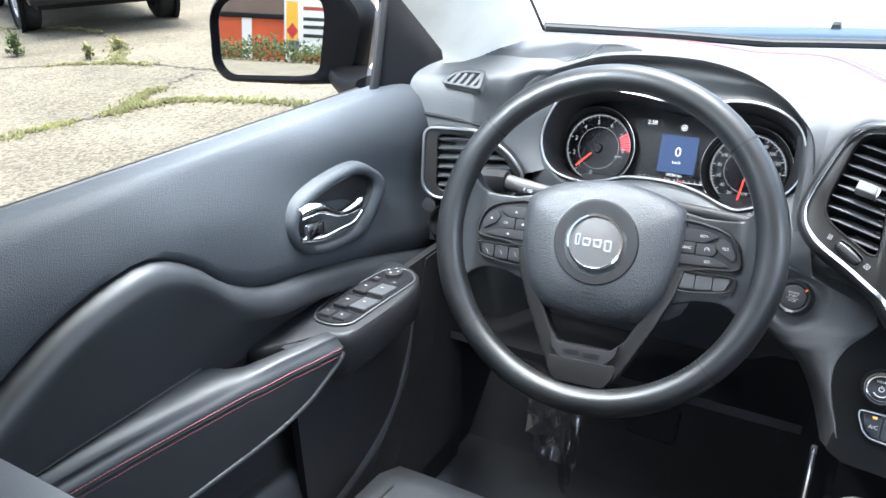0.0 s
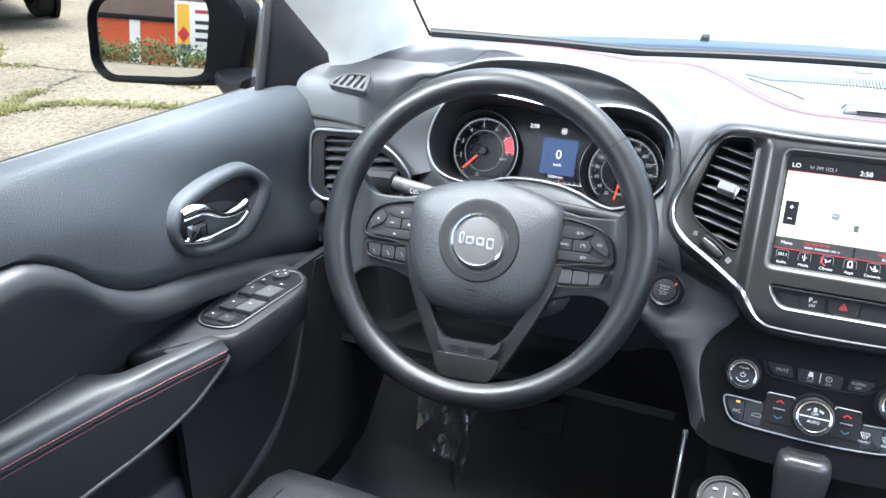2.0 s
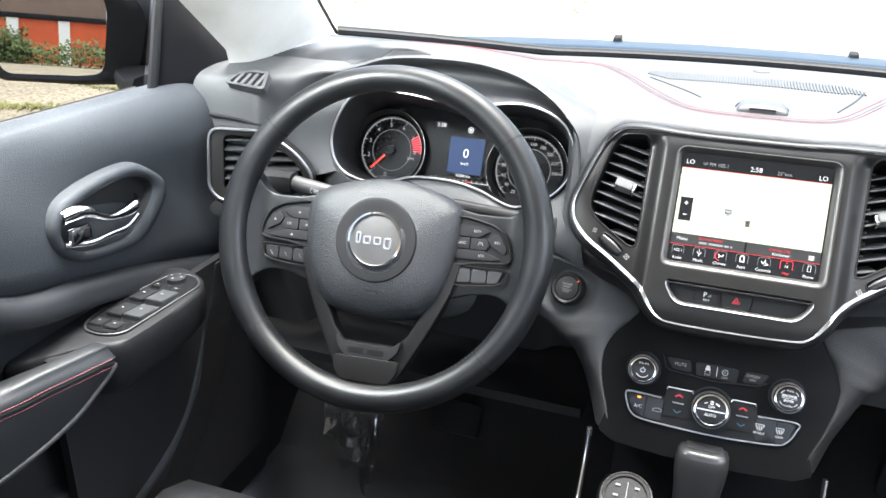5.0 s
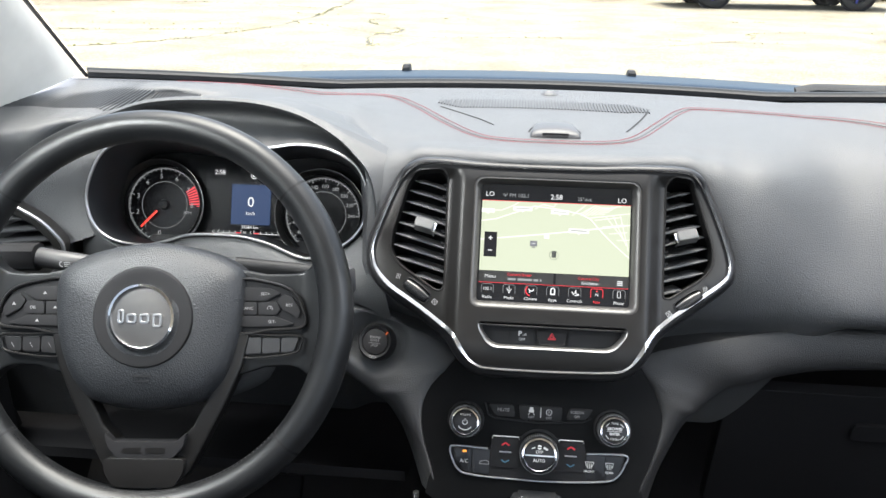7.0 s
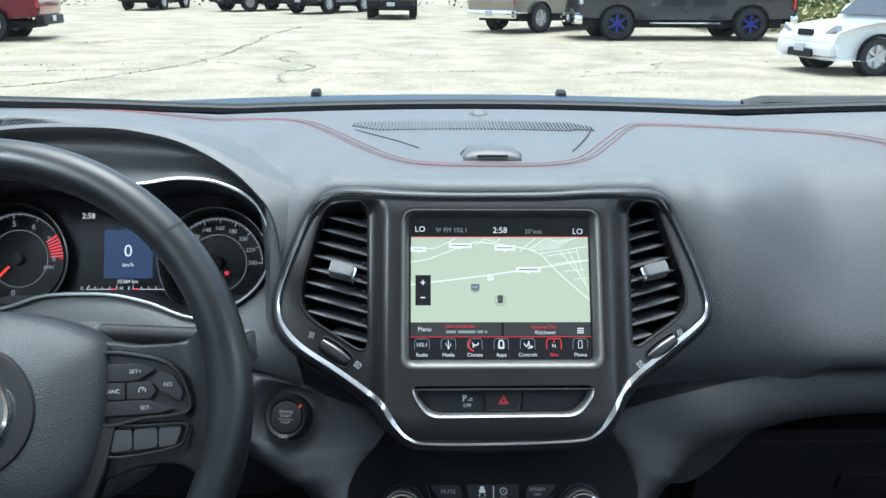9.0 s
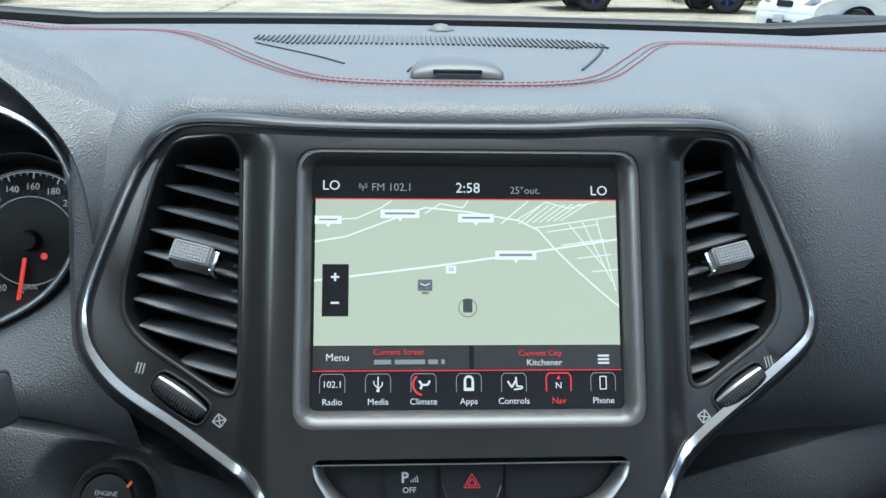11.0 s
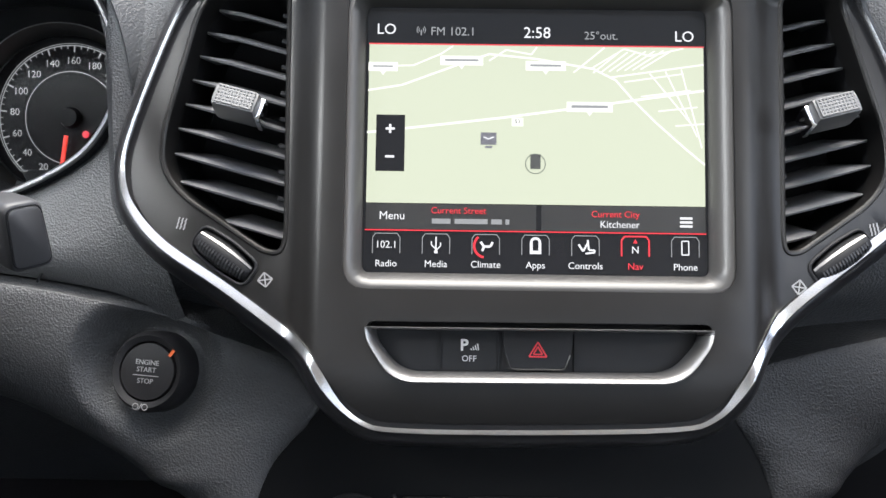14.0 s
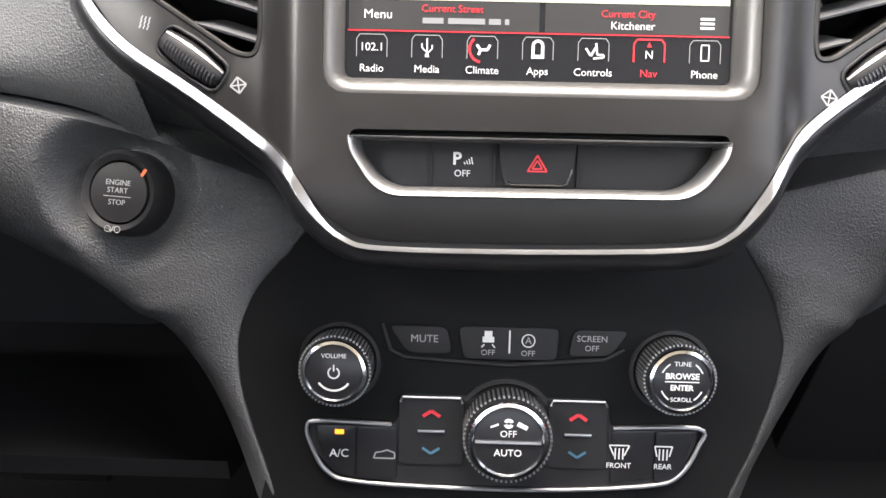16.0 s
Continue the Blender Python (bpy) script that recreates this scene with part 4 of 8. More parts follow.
for sx, s in ((-0.1346, -1), (0.1307, 1)):
    z0, y0 = -0.0700, SURF - 0.0006 + curve_back(sx, 0)
    rot = pose(sx, 0, z0, 0, 45 + 8 * s, 0)
    sq = [line_quad(a, b, 0.0007) for a, b in (((-0.0026, -0.0026), (0.0026, -0.0026)), ((0.0026, -0.0026), (0.0026, 0.0026)), ((0.0026, 0.0026), (-0.0026, 0.0026)), ((-0.0026, 0.0026), (-0.0026, -0.0026)), ((-0.0026, -0.0026), (0.0026, 0.0026)), ((-0.0026, 0.0026), (0.0026, -0.0026)))]
    flat("closed_icon", sq, y0, M_GREY_MARK, stack, "printed closed-vent icon", m=rot)
    ox, oz = (-0.1794, -0.0418) if s < 0 else (0.1710, -0.0401)
    rot = pose(ox, 0, oz, 0, 12 * -s, 0)
    flat("open_icon", [line_quad((dx + 0.0005 * math.sin(k), -0.003 + k), (dx + 0.0005 * math.sin(k + 1), -0.003 + k + 0.002), 0.0007) for dx in (-0.0018, 0.0, 0.0018) for k in (0, 0.002, 0.004)], SURF - 0.0008 + curve_back(ox, oz), M_GREY_MARK, stack, "printed open-vent icon", m=rot)

# switch strip under the screen
strip = part("switch_strip", plate([(p.x * 0.997, p.y * 0.999) for p in BIN], (), 0.0, 0.012, 0.0, None), M_BLACK, stack, "black switch strip")
part("strip_wall", loft([[(p.x, SURF + 0.001, p.y) for p in BIN], [(p.x, 0.004, p.y) for p in BIN]], True), M_BLACK, stack)
half = len(BIN) // 2
low_edge = [p for p in BIN[half:] if p.y < -0.0915] + [p for p in BIN[:half] if p.y < -0.0915]
BC2 = Vector((0.0, -0.098))
part("strip_trim", loft([[(p.x + (p.x - BC2.x) * k * 0.25, SURF + y, p.y + (p.y - BC2.y) * k) for p in low_edge] for k, y in ((0.07, 0.0012), (0.035, -0.0010), (0.0, -0.0008), (-0.10, 0.0022), (-0.17, 0.0065), (-0.19, 0.0120))]), M_LIP, stack, "satin sloping lip under the switches", smooth=60)
for x in (-0.047, -0.018, 0.0195):
    part("switch_gap", box(x - 0.0005, -0.0012, -0.1145, x + 0.0005, 0.002, -0.092), M_DARK, strip, smooth=0)
hz = part("hazard_button", plate(rounded([(-0.0165, -0.093), (0.0185, -0.093), (0.0165, -0.108), (0.013, -0.1115), (-0.011, -0.1115), (-0.0145, -0.108)], 0.003), (), -0.003, 0.004, 0.001), M_BLACK, strip, "black button with red triangle")
part("button_lip", sweep([(x, -0.0032, z) for x, z in ((-0.0148, -0.105), (-0.0125, -0.1115), (-0.010, -0.1122), (0.012, -0.1122), (0.0145, -0.1115), (0.0168, -0.105))], 0.0012, 0.0012, n=6), M_BEZEL, hz)


def tri_lines(cx, cz, r, w):
    p = [(cx + r * math.cos(radians(a)), cz + r * math.sin(radians(a)) * 0.95) for a in (90, 210, 330)]
    return [line_quad(p[i], p[(i + 1) % 3], w) for i in range(3)]


flat("triangle", tri_lines(0.001, -0.1035, 0.0050, 0.0007) + tri_lines(0.001, -0.1035, 0.0026, 0.0007), -0.0034, M_REDUP, hz, "red warning triangle")
words("P", 0.0078, -0.0350, -0.1010, M_WHITE_MARK, strip, -0.0006, bold=0.0002)
flat("sensor_icon", [line_quad((-0.0312 + 0.0011 * k, -0.1032), (-0.0318 + 0.0011 * k, -0.1032 + 0.0008 * (k + 1)), 0.0005) for k in range(4)], -0.0006, M_WHITE_MARK, strip)
words("OFF", 0.0042, -0.0325, -0.1075, M_WHITE_MARK, strip, -0.0006)

# touchscreen
screen = empty("touchscreen", STACK, label="lit navigation touchscreen showing a pale map", category="touchscreen")
glass = part("screen_glass", plate(rounded(box_pts(-0.0865, -0.0652, 0.0865, 0.0710), 0.0035), (), 0.0022, 0.006), M_LCD_OFF, screen, "black display glass", smooth=0)


def SU(px_, py_):
    """A place on the 597 x 447 grid of the display."""
    return ((px_ / 597 - 0.5) * 0.171, (0.5 - py_ / 447) * 0.1282)


def srect(x0, y0, x1, y1):
    a, b = SU(x0, y1), SU(x1, y0)
    return box_pts(a[0], a[1], b[0], b[1])


def sline(pts, w):
    q = [SU(*p) for p in pts]
    return [line_quad(a, b, w) for a, b in zip(q, q[1:])]


Y = 0.0018
mp = flat("map", [srect(1, 44, 596, 329)], Y, M_MAP, screen, "pale green map picture")
roads = sline([(0, 204), (60, 197), (240, 175), (400, 152), (596, 122)], 0.0011) + sline([(0, 128), (60, 118), (170, 76), (215, 60), (300, 68), (400, 85), (440, 105), (470, 140), (510, 180), (560, 225), (596, 255)], 0.0009)
roads += sline([(0, 85), (80, 82), (130, 60), (150, 46)], 0.0007) + sline([(215, 72), (245, 52), (290, 60), (300, 46)], 0.0007) + sline([(365, 92), (420, 46)], 0.0007) + sline([(430, 100), (596, 75)], 0.0007) + sline([(395, 85), (455, 48), (500, 60), (560, 46)], 0.0006)
roads += [q for k in range(7) for q in sline([(400 + 14 * k, 92 - 1.2 * k), (445 + 16 * k, 55 - k)], 0.0006)]
roads += [q for k in range(4) for q in sline([(455 + 30 * k, 108 + 26 * k), (560 + 12 * k, 92 + 30 * k)], 0.0006)]
roads += [q for k in range(3) for q in sline([(500 + 28 * k, 92 - 4 * k), (575 + 8 * k, 185 + 20 * k)], 0.0006)]
tagged(flat("road_network", roads, Y - 0.0002, M_ROAD_LINE, mp, "white road lines"), kind="stuff")
for x0, y0, x1, y1 in ((0, 77, 52, 93), (128, 64, 204, 81), (280, 72, 351, 89), (353, 145, 434, 163)):
    tg = flat("map_label", [srect(x0, y0, x1, y1)], Y - 0.0003, M_TAG, mp, "small white map label")
    cx = (x0 + x1) / 2
    flat("label_point", [[SU(cx - 5, y1), SU(cx + 5, y1), SU(cx, y1 + 7)]], Y - 0.0003, M_TAG, tg)
    flat("bar", [srect(x0 + 8, y0 + 6, x1 - 8, y1 - 7)], Y - 0.0005, M_DIM, tg)
flat("road_shield", [srect(256, 175, 276, 190)], Y - 0.0003, M_TAG, mp)
words("53", 0.0030, *SU(266, 182), M_DKTXT, mp, Y - 0.0006)
zoom = flat("zoom_buttons", [srect(16, 172, 67, 273)], Y - 0.0003, M_LCD_OFF, screen, "black zoom buttons")
flat("signs", sline([(33, 197), (49, 197)], 0.0012) + sline([(41, 189), (41, 205)], 0.0012) + sline([(33, 247), (49, 247)], 0.0012), Y - 0.0006, M_TXT, zoom)
flat("map_pin", [srect(201, 202, 229, 224), srect(209, 226, 222, 230)], Y - 0.0004, mat("pin_grey", (0.06, 0.06, 0.07), 0.5, vary=0), mp, "dark grey map pin")
flat("pin_mark", sline([(206, 210), (215, 214), (224, 210)], 0.0007), Y - 0.0006, M_TXT, mp)
flat("car_marker", [srect(289, 240, 307, 266)], Y - 0.0004, M_DKTXT, mp, "small dark car marker")
flat("marker_ring", arc_band(*SU(298, 257), 0.0048, 0.0052, 0, 360, 24), Y - 0.0003, M_DKTXT, mp)
for y_ in (43, 377):
    flat("red_rule", sline([(0, y_), (597, y_)], 0.0006), Y - 0.0002, M_LRED, screen, "thin red rule")
flat("menu_bar", [srect(1, 330, 300, 375), srect(309, 330, 596, 375)], Y + 0.0001, mat("menu_bar_grey", (0.01, 0.01, 0.01), 0.3, vary=0, emit=(0.018, 0.019, 0.020), strength=0.1583), screen)
for s, x, y, h, m_ in (("LO", 31, 17, 0.0078, M_TXT), ("FM 102.1", 150, 20, 0.0062, M_DIM), ("2:58", 300, 21, 0.0082, M_TXT), ("25\u00b0out.", 414, 25, 0.0058, M_DIM), ("LO", 562, 25, 0.0078, M_TXT), ("Menu", 47, 352, 0.0058, M_TXT)):
    words(s, h, *SU(x, y), m_, screen, Y - 0.0002)
words("Current Street", 0.0046, *SU(115, 342), M_LRED, screen, Y - 0.0002, align="LEFT")
words("Current City", 0.0046, *SU(481, 345), M_LRED, screen, Y - 0.0002, align="RIGHT")
words("Kitchener", 0.0050, *SU(481, 363), M_TXT, screen, Y - 0.0002, align="RIGHT")
for x0, x1 in ((117, 150), (157, 215), (221, 240), (246, 253)):
    flat("writing_bar", [srect(x0, 356, x1, 365)], Y - 0.0002, M_DIM, screen, "light bar of small writing")
flat("list_icon", [srect(551, 348 + 7 * k, 573, 352 + 7 * k) for k in range(3)], Y - 0.0002, M_TXT, screen)
flat("antenna_icon", arc_band(*SU(93, 17), 0.0010, 0.0014, -50, 50, 6) + arc_band(*SU(93, 17), 0.0020, 0.0024, -50, 50, 6) + arc_band(*SU(93, 17), 0.0010, 0.0014, 130, 230, 6) + arc_band(*SU(93, 17), 0.0020, 0.0024, 130, 230, 6) + sline([(93, 17), (93, 27)], 0.0006), Y - 0.0002, M_DIM, screen)
for i, s in enumerate(("Radio", "Media", "Climate", "Apps", "Controls", "Nav", "Phone")):
    x = 38 + 87.0 * i
    red = s == "Nav"
    q = sline([(x - 24, 418), (x - 24, 390), (x - 19, 383), (x + 19, 383), (x + 24, 390), (x + 24, 418)], 0.0008 if red else 0.0004)
    b = flat("menu_tile", q, Y - 0.0002, M_LRED if red else M_DIM, screen, "red framed tile" if red else "outlined tile with icon")
    words(s, 0.0048, *SU(x, 436), M_LRED if red else M_TXT, b, Y - 0.0002)
    if s == "Radio":
        words("102.1", 0.0050, *SU(x, 403), M_TXT, b, Y - 0.0002)
    elif s == "Nav":
        words("N", 0.0050, *SU(x, 407), M_TXT, b, Y - 0.0002)
        flat("arrow", [[SU(x - 4, 395), SU(x + 4, 395), SU(x, 387)]], Y - 0.0002, M_LRED, b)
    elif s == "Phone":
        flat("icon", sline([(x - 6, 390), (x + 6, 390), (x + 6, 414), (x - 6, 414), (x - 6, 390)], 0.0006), Y - 0.0002, M_TXT, b)
    elif s == "Apps":
        flat("icon", arc_band(*SU(x, 396), 0.0015, 0.0028, 0, 180, 8) + [srect(x - 10, 396, x - 5, 414), srect(x + 5, 396, x + 10, 414), srect(x - 10, 410, x + 10, 416)], Y - 0.0002, M_TXT, b)
    elif s == "Media":
        flat("icon", sline([(x, 388), (x, 417)], 0.0007) + sline([(x, 410), (x - 8, 402), (x - 8, 396)], 0.0006) + sline([(x, 412), (x + 8, 404), (x + 8, 398)], 0.0006) + [srect(x - 3, 412, x + 3, 417)], Y - 0.0002, M_TXT, b)
    elif s == "Climate":
        flat("icon", arc_band(*SU(x, 403), 0.0052, 0.0064, 130, 260, 10), Y - 0.0002, M_LRED, b, "red arc")
        flat("icon", sline([(x - 9, 396), (x - 3, 404), (x - 6, 412)], 0.0012) + sline([(x - 3, 404), (x + 8, 404), (x + 12, 396)], 0.0012), Y - 0.0003, M_TXT, b)
    else:
        flat("icon", sline([(x - 12, 398), (x - 4, 410), (x + 4, 396)], 0.0010) + sline([(x + 4, 390), (x + 6, 408), (x + 16, 408), (x + 16, 412), (x, 414)], 0.0009), Y - 0.0002, M_TXT, b)

# ---- climate panel ----
climate = empty("climate_control_panel", PANEL, label="black climate control panel with chrome ringed knobs", category="control panel")
CP = [(-0.090, 0.096), (-0.104, 0.076), (-0.112, 0.066), (-0.1206, 0.057), (-0.131, 0.0434), (-0.138, 0.0284), (-0.1406, 0.0163), (-0.1404, 0.001), (-0.138, -0.014), (-0.1328, -0.032), (-0.1253, -0.054), (-0.112, -0.095), (0.106, -0.095), (0.119, -0.059), (0.128, -0.037), (0.134, -0.0185), (0.139, 0.0), (0.1415, 0.018), (0.1405, 0.0268), (0.1362, 0.041), (0.129, 0.056), (0.121, 0.068), (0.113, 0.078), (0.099, 0.096)]
cpo = [(p.x, p.y) for p in spline([(x, z, 0) for x, z in CP], 3)]
part("panel_face", plate(cpo, (), 0.0, 0.03, 0.002), M_PANEL, climate, "satin black panel", smooth=40)


def cap_plate(name, pts, y, r=0.004, material=None, parent=None, label="", bevel=0.0008):
    return part(name, plate(rounded(pts, r), (), y, 0.002, bevel), material or M_PIANO, parent or climate, label, smooth=40)


def knob(cx, cz, r, label):
    k = part("knob", lathe([(r * 1.32, 0.001), (r * 1.30, -0.0012), (r * 1.18, -0.0016), (r * 1.12, 0.0), (r * 1.08, -0.004), (r * 1.05, -0.018), (r * 1.0, -0.0205)], 48), M_BLACK, climate, label, m=pose(cx, 0, cz))
    part("chrome_ring", lathe([(r * 1.0, -0.0200), (r * 0.97, -0.0218), (r * 0.88, -0.0220), (r * 0.84, -0.0208)], 48), M_BRIGHT, k, "polished chrome ring")
    part("cap", lathe([(r * 0.85, -0.0206), (r * 0.6, -0.0212), (0.0, -0.0214)], 32), M_PIANO, k, "gloss black cap")
    for i in range(56):
        a = 2 * math.pi * i / 56
        part("rib", box(-0.0005, -0.0185, -0.0005, 0.0006, -0.0030, 0.0005), M_KNURL, k, smooth=0, m=pose(r * 1.072 * math.cos(a), 0, r * 1.072 * math.sin(a), 0, -math.degrees(a), 0))
    return k


vol = knob(-0.0875, 0.0055, 0.0165, "volume knob with knurled rim")
tune = knob(0.0845, 0.0055, 0.0165, "tuning knob with knurled rim")
fan = knob(0.000, -0.0275, 0.0205, "large fan knob with knurled rim")
YC = -0.0218
words("VOLUME", 0.0032, 0, 0.0085, M_WHITE_MARK, vol, YC)
flat("icon", arc_band(0, 0, 0.0024, 0.0031, 120, 420, 16) + [line_quad((0, 0.0008), (0, 0.0042), 0.0007)] + arc_band(0, 0, 0.0085, 0.0095, 215, 325, 12), YC, M_WHITE_MARK, vol)
words("TUNE", 0.0032, 0, 0.0090, M_WHITE_MARK, tune, YC)
words("BROWSE", 0.0042, 0, 0.0028, M_WHITE_MARK, tune, YC, bold=0.0001)
words("ENTER", 0.0038, 0, -0.0030, M_WHITE_MARK, tune, YC, bold=0.0001)
words("SCROLL", 0.0030, 0, -0.0090, M_WHITE_MARK, tune, YC)
flat("icon", [line_quad((-0.0085, 0.0001), (0.0085, 0.0001), 0.0005)] + arc_band(0, 0, 0.0105, 0.0112, 25, 55, 6) + arc_band(0, 0, 0.0105, 0.0112, 125, 155, 6) + arc_band(0, 0, 0.0105, 0.0112, 205, 235, 6) + arc_band(0, 0, 0.0105, 0.0112, 305, 335, 6), YC, M_WHITE_MARK, tune)
words("OFF", 0.0048, 0, 0.0040, M_WHITE_MARK, fan, YC)
words("AUTO", 0.0050, 0, -0.0058, M_WHITE_MARK, fan, YC)
part("bar", box(-0.0165, -0.0226, -0.0008, 0.0165, -0.0208, 0.0006, 0.0002), M_CHROME, fan, smooth=0)
flat("fan_icon", arc_band(0, 0.0095, 0.0008, 0.0026, 20, 160, 6) + arc_band(0, 0.0095, 0.0008, 0.0026, 200, 340, 6) + [[(-0.009, 0.0070), (-0.005, 0.0085), (-0.005, 0.0096), (-0.009, 0.0080)], [(0.004, 0.0085), (0.009, 0.0062), (0.0098, 0.0082), (0.005, 0.0106)]], YC, M_WHITE_MARK, fan)
# upper row of keys
k1 = cap_plate("mute_key", [(-0.062, 0.026), (-0.032, 0.026), (-0.029, 0.012), (-0.052, 0.012)], -0.0022, material=M_BLACK, label="black mute key")
words("MUTE", 0.0056, -0.0435, 0.0195, M_GREY_MARK, k1, -0.0026)
k2 = cap_plate("stability_key", [(-0.026, 0.0265), (0.026, 0.0265), (0.025, 0.0095), (-0.023, 0.0095)], -0.0022, material=M_BLACK, label="black double key")
flat("icon", [box_pts(-0.0125, 0.0215, -0.0085, 0.0245), box_pts(-0.0135, 0.0185, -0.0075, 0.0215)] + [line_quad((-0.0125, 0.0175), (-0.0140, 0.0158), 0.0007), line_quad((-0.0085, 0.0175), (-0.0070, 0.0158), 0.0007), line_quad((0.0005, 0.025), (0.0005, 0.013), 0.0008)]
     + arc_band(0.0102, 0.0198, 0.0030, 0.0036, 0, 360, 20), -0.0026, M_WHITE_MARK, k2)
words("A", 0.0050, 0.0102, 0.0198, M_GREY_MARK, k2, -0.0026)
words("OFF", 0.0042, -0.0105, 0.0130, M_GREY_MARK, k2, -0.0026)
words("OFF", 0.0042, 0.0102, 0.0130, M_GREY_MARK, k2, -0.0026)
k3 = cap_plate("screen_off_key", [(0.034, 0.026), (0.062, 0.026), (0.053, 0.013), (0.031, 0.012)], -0.0022, material=M_BLACK, label="black screen-off key")
words("SCREEN", 0.0045, 0.0430, 0.0215, M_GREY_MARK, k3, -0.0026)
words("OFF", 0.0042, 0.0430, 0.0165, M_GREY_MARK, k3, -0.0026)
part("row_lip", sweep([(-0.0655, -0.001, 0.027), (-0.061, -0.0015, 0.013), (-0.054, -0.0015, 0.0095), (0.0, -0.0015, 0.0065), (0.050, -0.0015, 0.0105), (0.060, -0.001, 0.016)], 0.0022, 0.0022, n=8), M_BLACK, climate)
# lower key pod
base = cap_plate("key_pod", [(-0.104, -0.0255), (-0.056, -0.0270), (-0.056, -0.0105), (0.053, -0.0105), (0.0545, -0.0265), (0.101, -0.0235), (0.099, -0.036), (0.088, -0.0545), (0.04, -0.0590), (-0.045, -0.0595), (-0.088, -0.0560), (-0.101, -0.042)], -0.0012, 0.006, M_BLACK, label="black key pod")
part("pod_trim", sweep(spline([(-0.060, -0.002, -0.0268), (-0.098, -0.002, -0.0258), (-0.1045, -0.002, -0.0300), (-0.101, -0.002, -0.0420), (-0.094, -0.002, -0.0530), (-0.080, -0.002, -0.0583), (-0.03, -0.002, -0.0605), (0.03, -0.002, -0.0600), (0.078, -0.002, -0.0560), (0.092, -0.002, -0.0500), (0.1005, -0.002, -0.0350), (0.100, -0.002, -0.0245), (0.056, -0.002, -0.0255)], 5, False), 0.0024, 0.003, n=8), M_RING, climate, "polished chrome trim")
for x0, x1 in ((-0.056, -0.022), (0.022, 0.053)):
    tk = cap_plate("temperature_key", [(x0, -0.0115), (x1, -0.0115), (x1, -0.048), (x0, -0.048)], -0.0024, 0.003, M_BLACK, label="black temperature rocker key")
    part("key_trim", sweep([(x0 + 0.001, -0.004, -0.014), (x0 + 0.002, -0.004, -0.0112), (x1 - 0.002, -0.004, -0.0112), (x1 - 0.001, -0.004, -0.014)], 0.0015, 0.0015, n=6), M_RING, tk)
    cx = (x0 + x1) / 2
    flat("up_arrow", [line_quad((cx - 0.0045, -0.0215), (cx, -0.0185), 0.0018), line_quad((cx, -0.0185), (cx + 0.0045, -0.0215), 0.0018)], -0.0036, M_REDUP, tk, "red arrow")
    flat("down_arrow", [line_quad((cx - 0.0045, -0.0385), (cx, -0.0415), 0.0014), line_quad((cx, -0.0415), (cx + 0.0045, -0.0385), 0.0014)], -0.0036, M_BLUEDN, tk, "blue arrow")
    part("divider", box(cx - 0.0070, -0.0045, -0.0300, cx + 0.0070, -0.003, -0.0285, 0.0003), M_RING, tk)
ka = cap_plate("ac_key", [(-0.100, -0.028), (-0.079, -0.028), (-0.079, -0.056), (-0.086, -0.055), (-0.097, -0.043)], -0.0026, 0.002, label="black key with amber light")
flat("light", [box_pts(-0.0895, -0.0325, -0.0848, -0.0300)], -0.0030, M_AMBER, ka, "lit amber indicator")
words("A/C", 0.0062, -0.0872, -0.0430, M_WHITE_MARK, ka, -0.0030)
kb = cap_plate("recirculation_key", [(-0.078, -0.028), (-0.057, -0.028), (-0.057, -0.057), (-0.078, -0.0565)], -0.0026, 0.002, label="black key with car icon")
flat("icon", [line_quad((-0.069, -0.045), (-0.058, -0.045), 0.0007), line_quad((-0.069, -0.045), (-0.068, -0.042), 0.0007), line_quad((-0.068, -0.042), (-0.065, -0.0415), 0.0007), line_quad((-0.065, -0.0415), (-0.062, -0.0405), 0.0007), line_quad((-0.062, -0.0405), (-0.058, -0.042), 0.0007), line_quad((-0.058, -0.042), (-0.058, -0.045), 0.0007)], -0.0030, M_GREY_MARK, kb)
for x0, x1, s, dx in ((0.0555, 0.0775, "FRONT", 0.0595), (0.0785, 0.0985, "REAR", 0.0825)):
    kk = cap_plate("demist_key", [(x0, -0.027), (x1, -0.026), (x1 - (0.006 if s == "REAR" else 0), -0.052), (x0, -0.0555)], -0.0026, 0.002, label="black demister key")
    words(s, 0.0040, dx, -0.0455, M_WHITE_MARK, kk, -0.0030)
    w0, w1 = (0.0052, 0.0038) if s == "FRONT" else (0.0046, 0.0046)
    flat("icon", [line_quad(a, b, 0.0007) for a, b in (((dx - w0, -0.0345), (dx + w0, -0.0345)), ((dx + w0, -0.0345), (dx + w1 * 0.7, -0.0400)), ((dx - w0, -0.0345), (dx - w1 * 0.7, -0.0400)))] + [line_quad((dx + k, -0.0360), (dx + k, -0.0420), 0.0007) for k in (-0.002, 0, 0.002)], -0.0030, M_WHITE_MARK, kk)

# start button beside the column
start = empty("start_button", START, label="round black engine start button with orange light", category="button")
part("collar", lathe([(0.0262, 0.017), (0.0255, 0.000), (0.0225, -0.005), (0.0190, -0.003), (0.0180, 0.004)], 40), M_BLACK, start)
part("cap", lathe([(0.0180, 0.0), (0.0175, -0.0035), (0.0, -0.0042)], 36), M_BLACK, start)
for s, z in (("ENGINE", 0.0055), ("START", 0.0010), ("STOP", -0.0060)):
    words(s, 0.0044, 0, z, M_GREY_MARK, start, -0.0050)
flat("rule", [line_quad((-0.0085, -0.0025), (0.0085, -0.0025), 0.0005)], -0.0050, M_GREY_MARK, start)
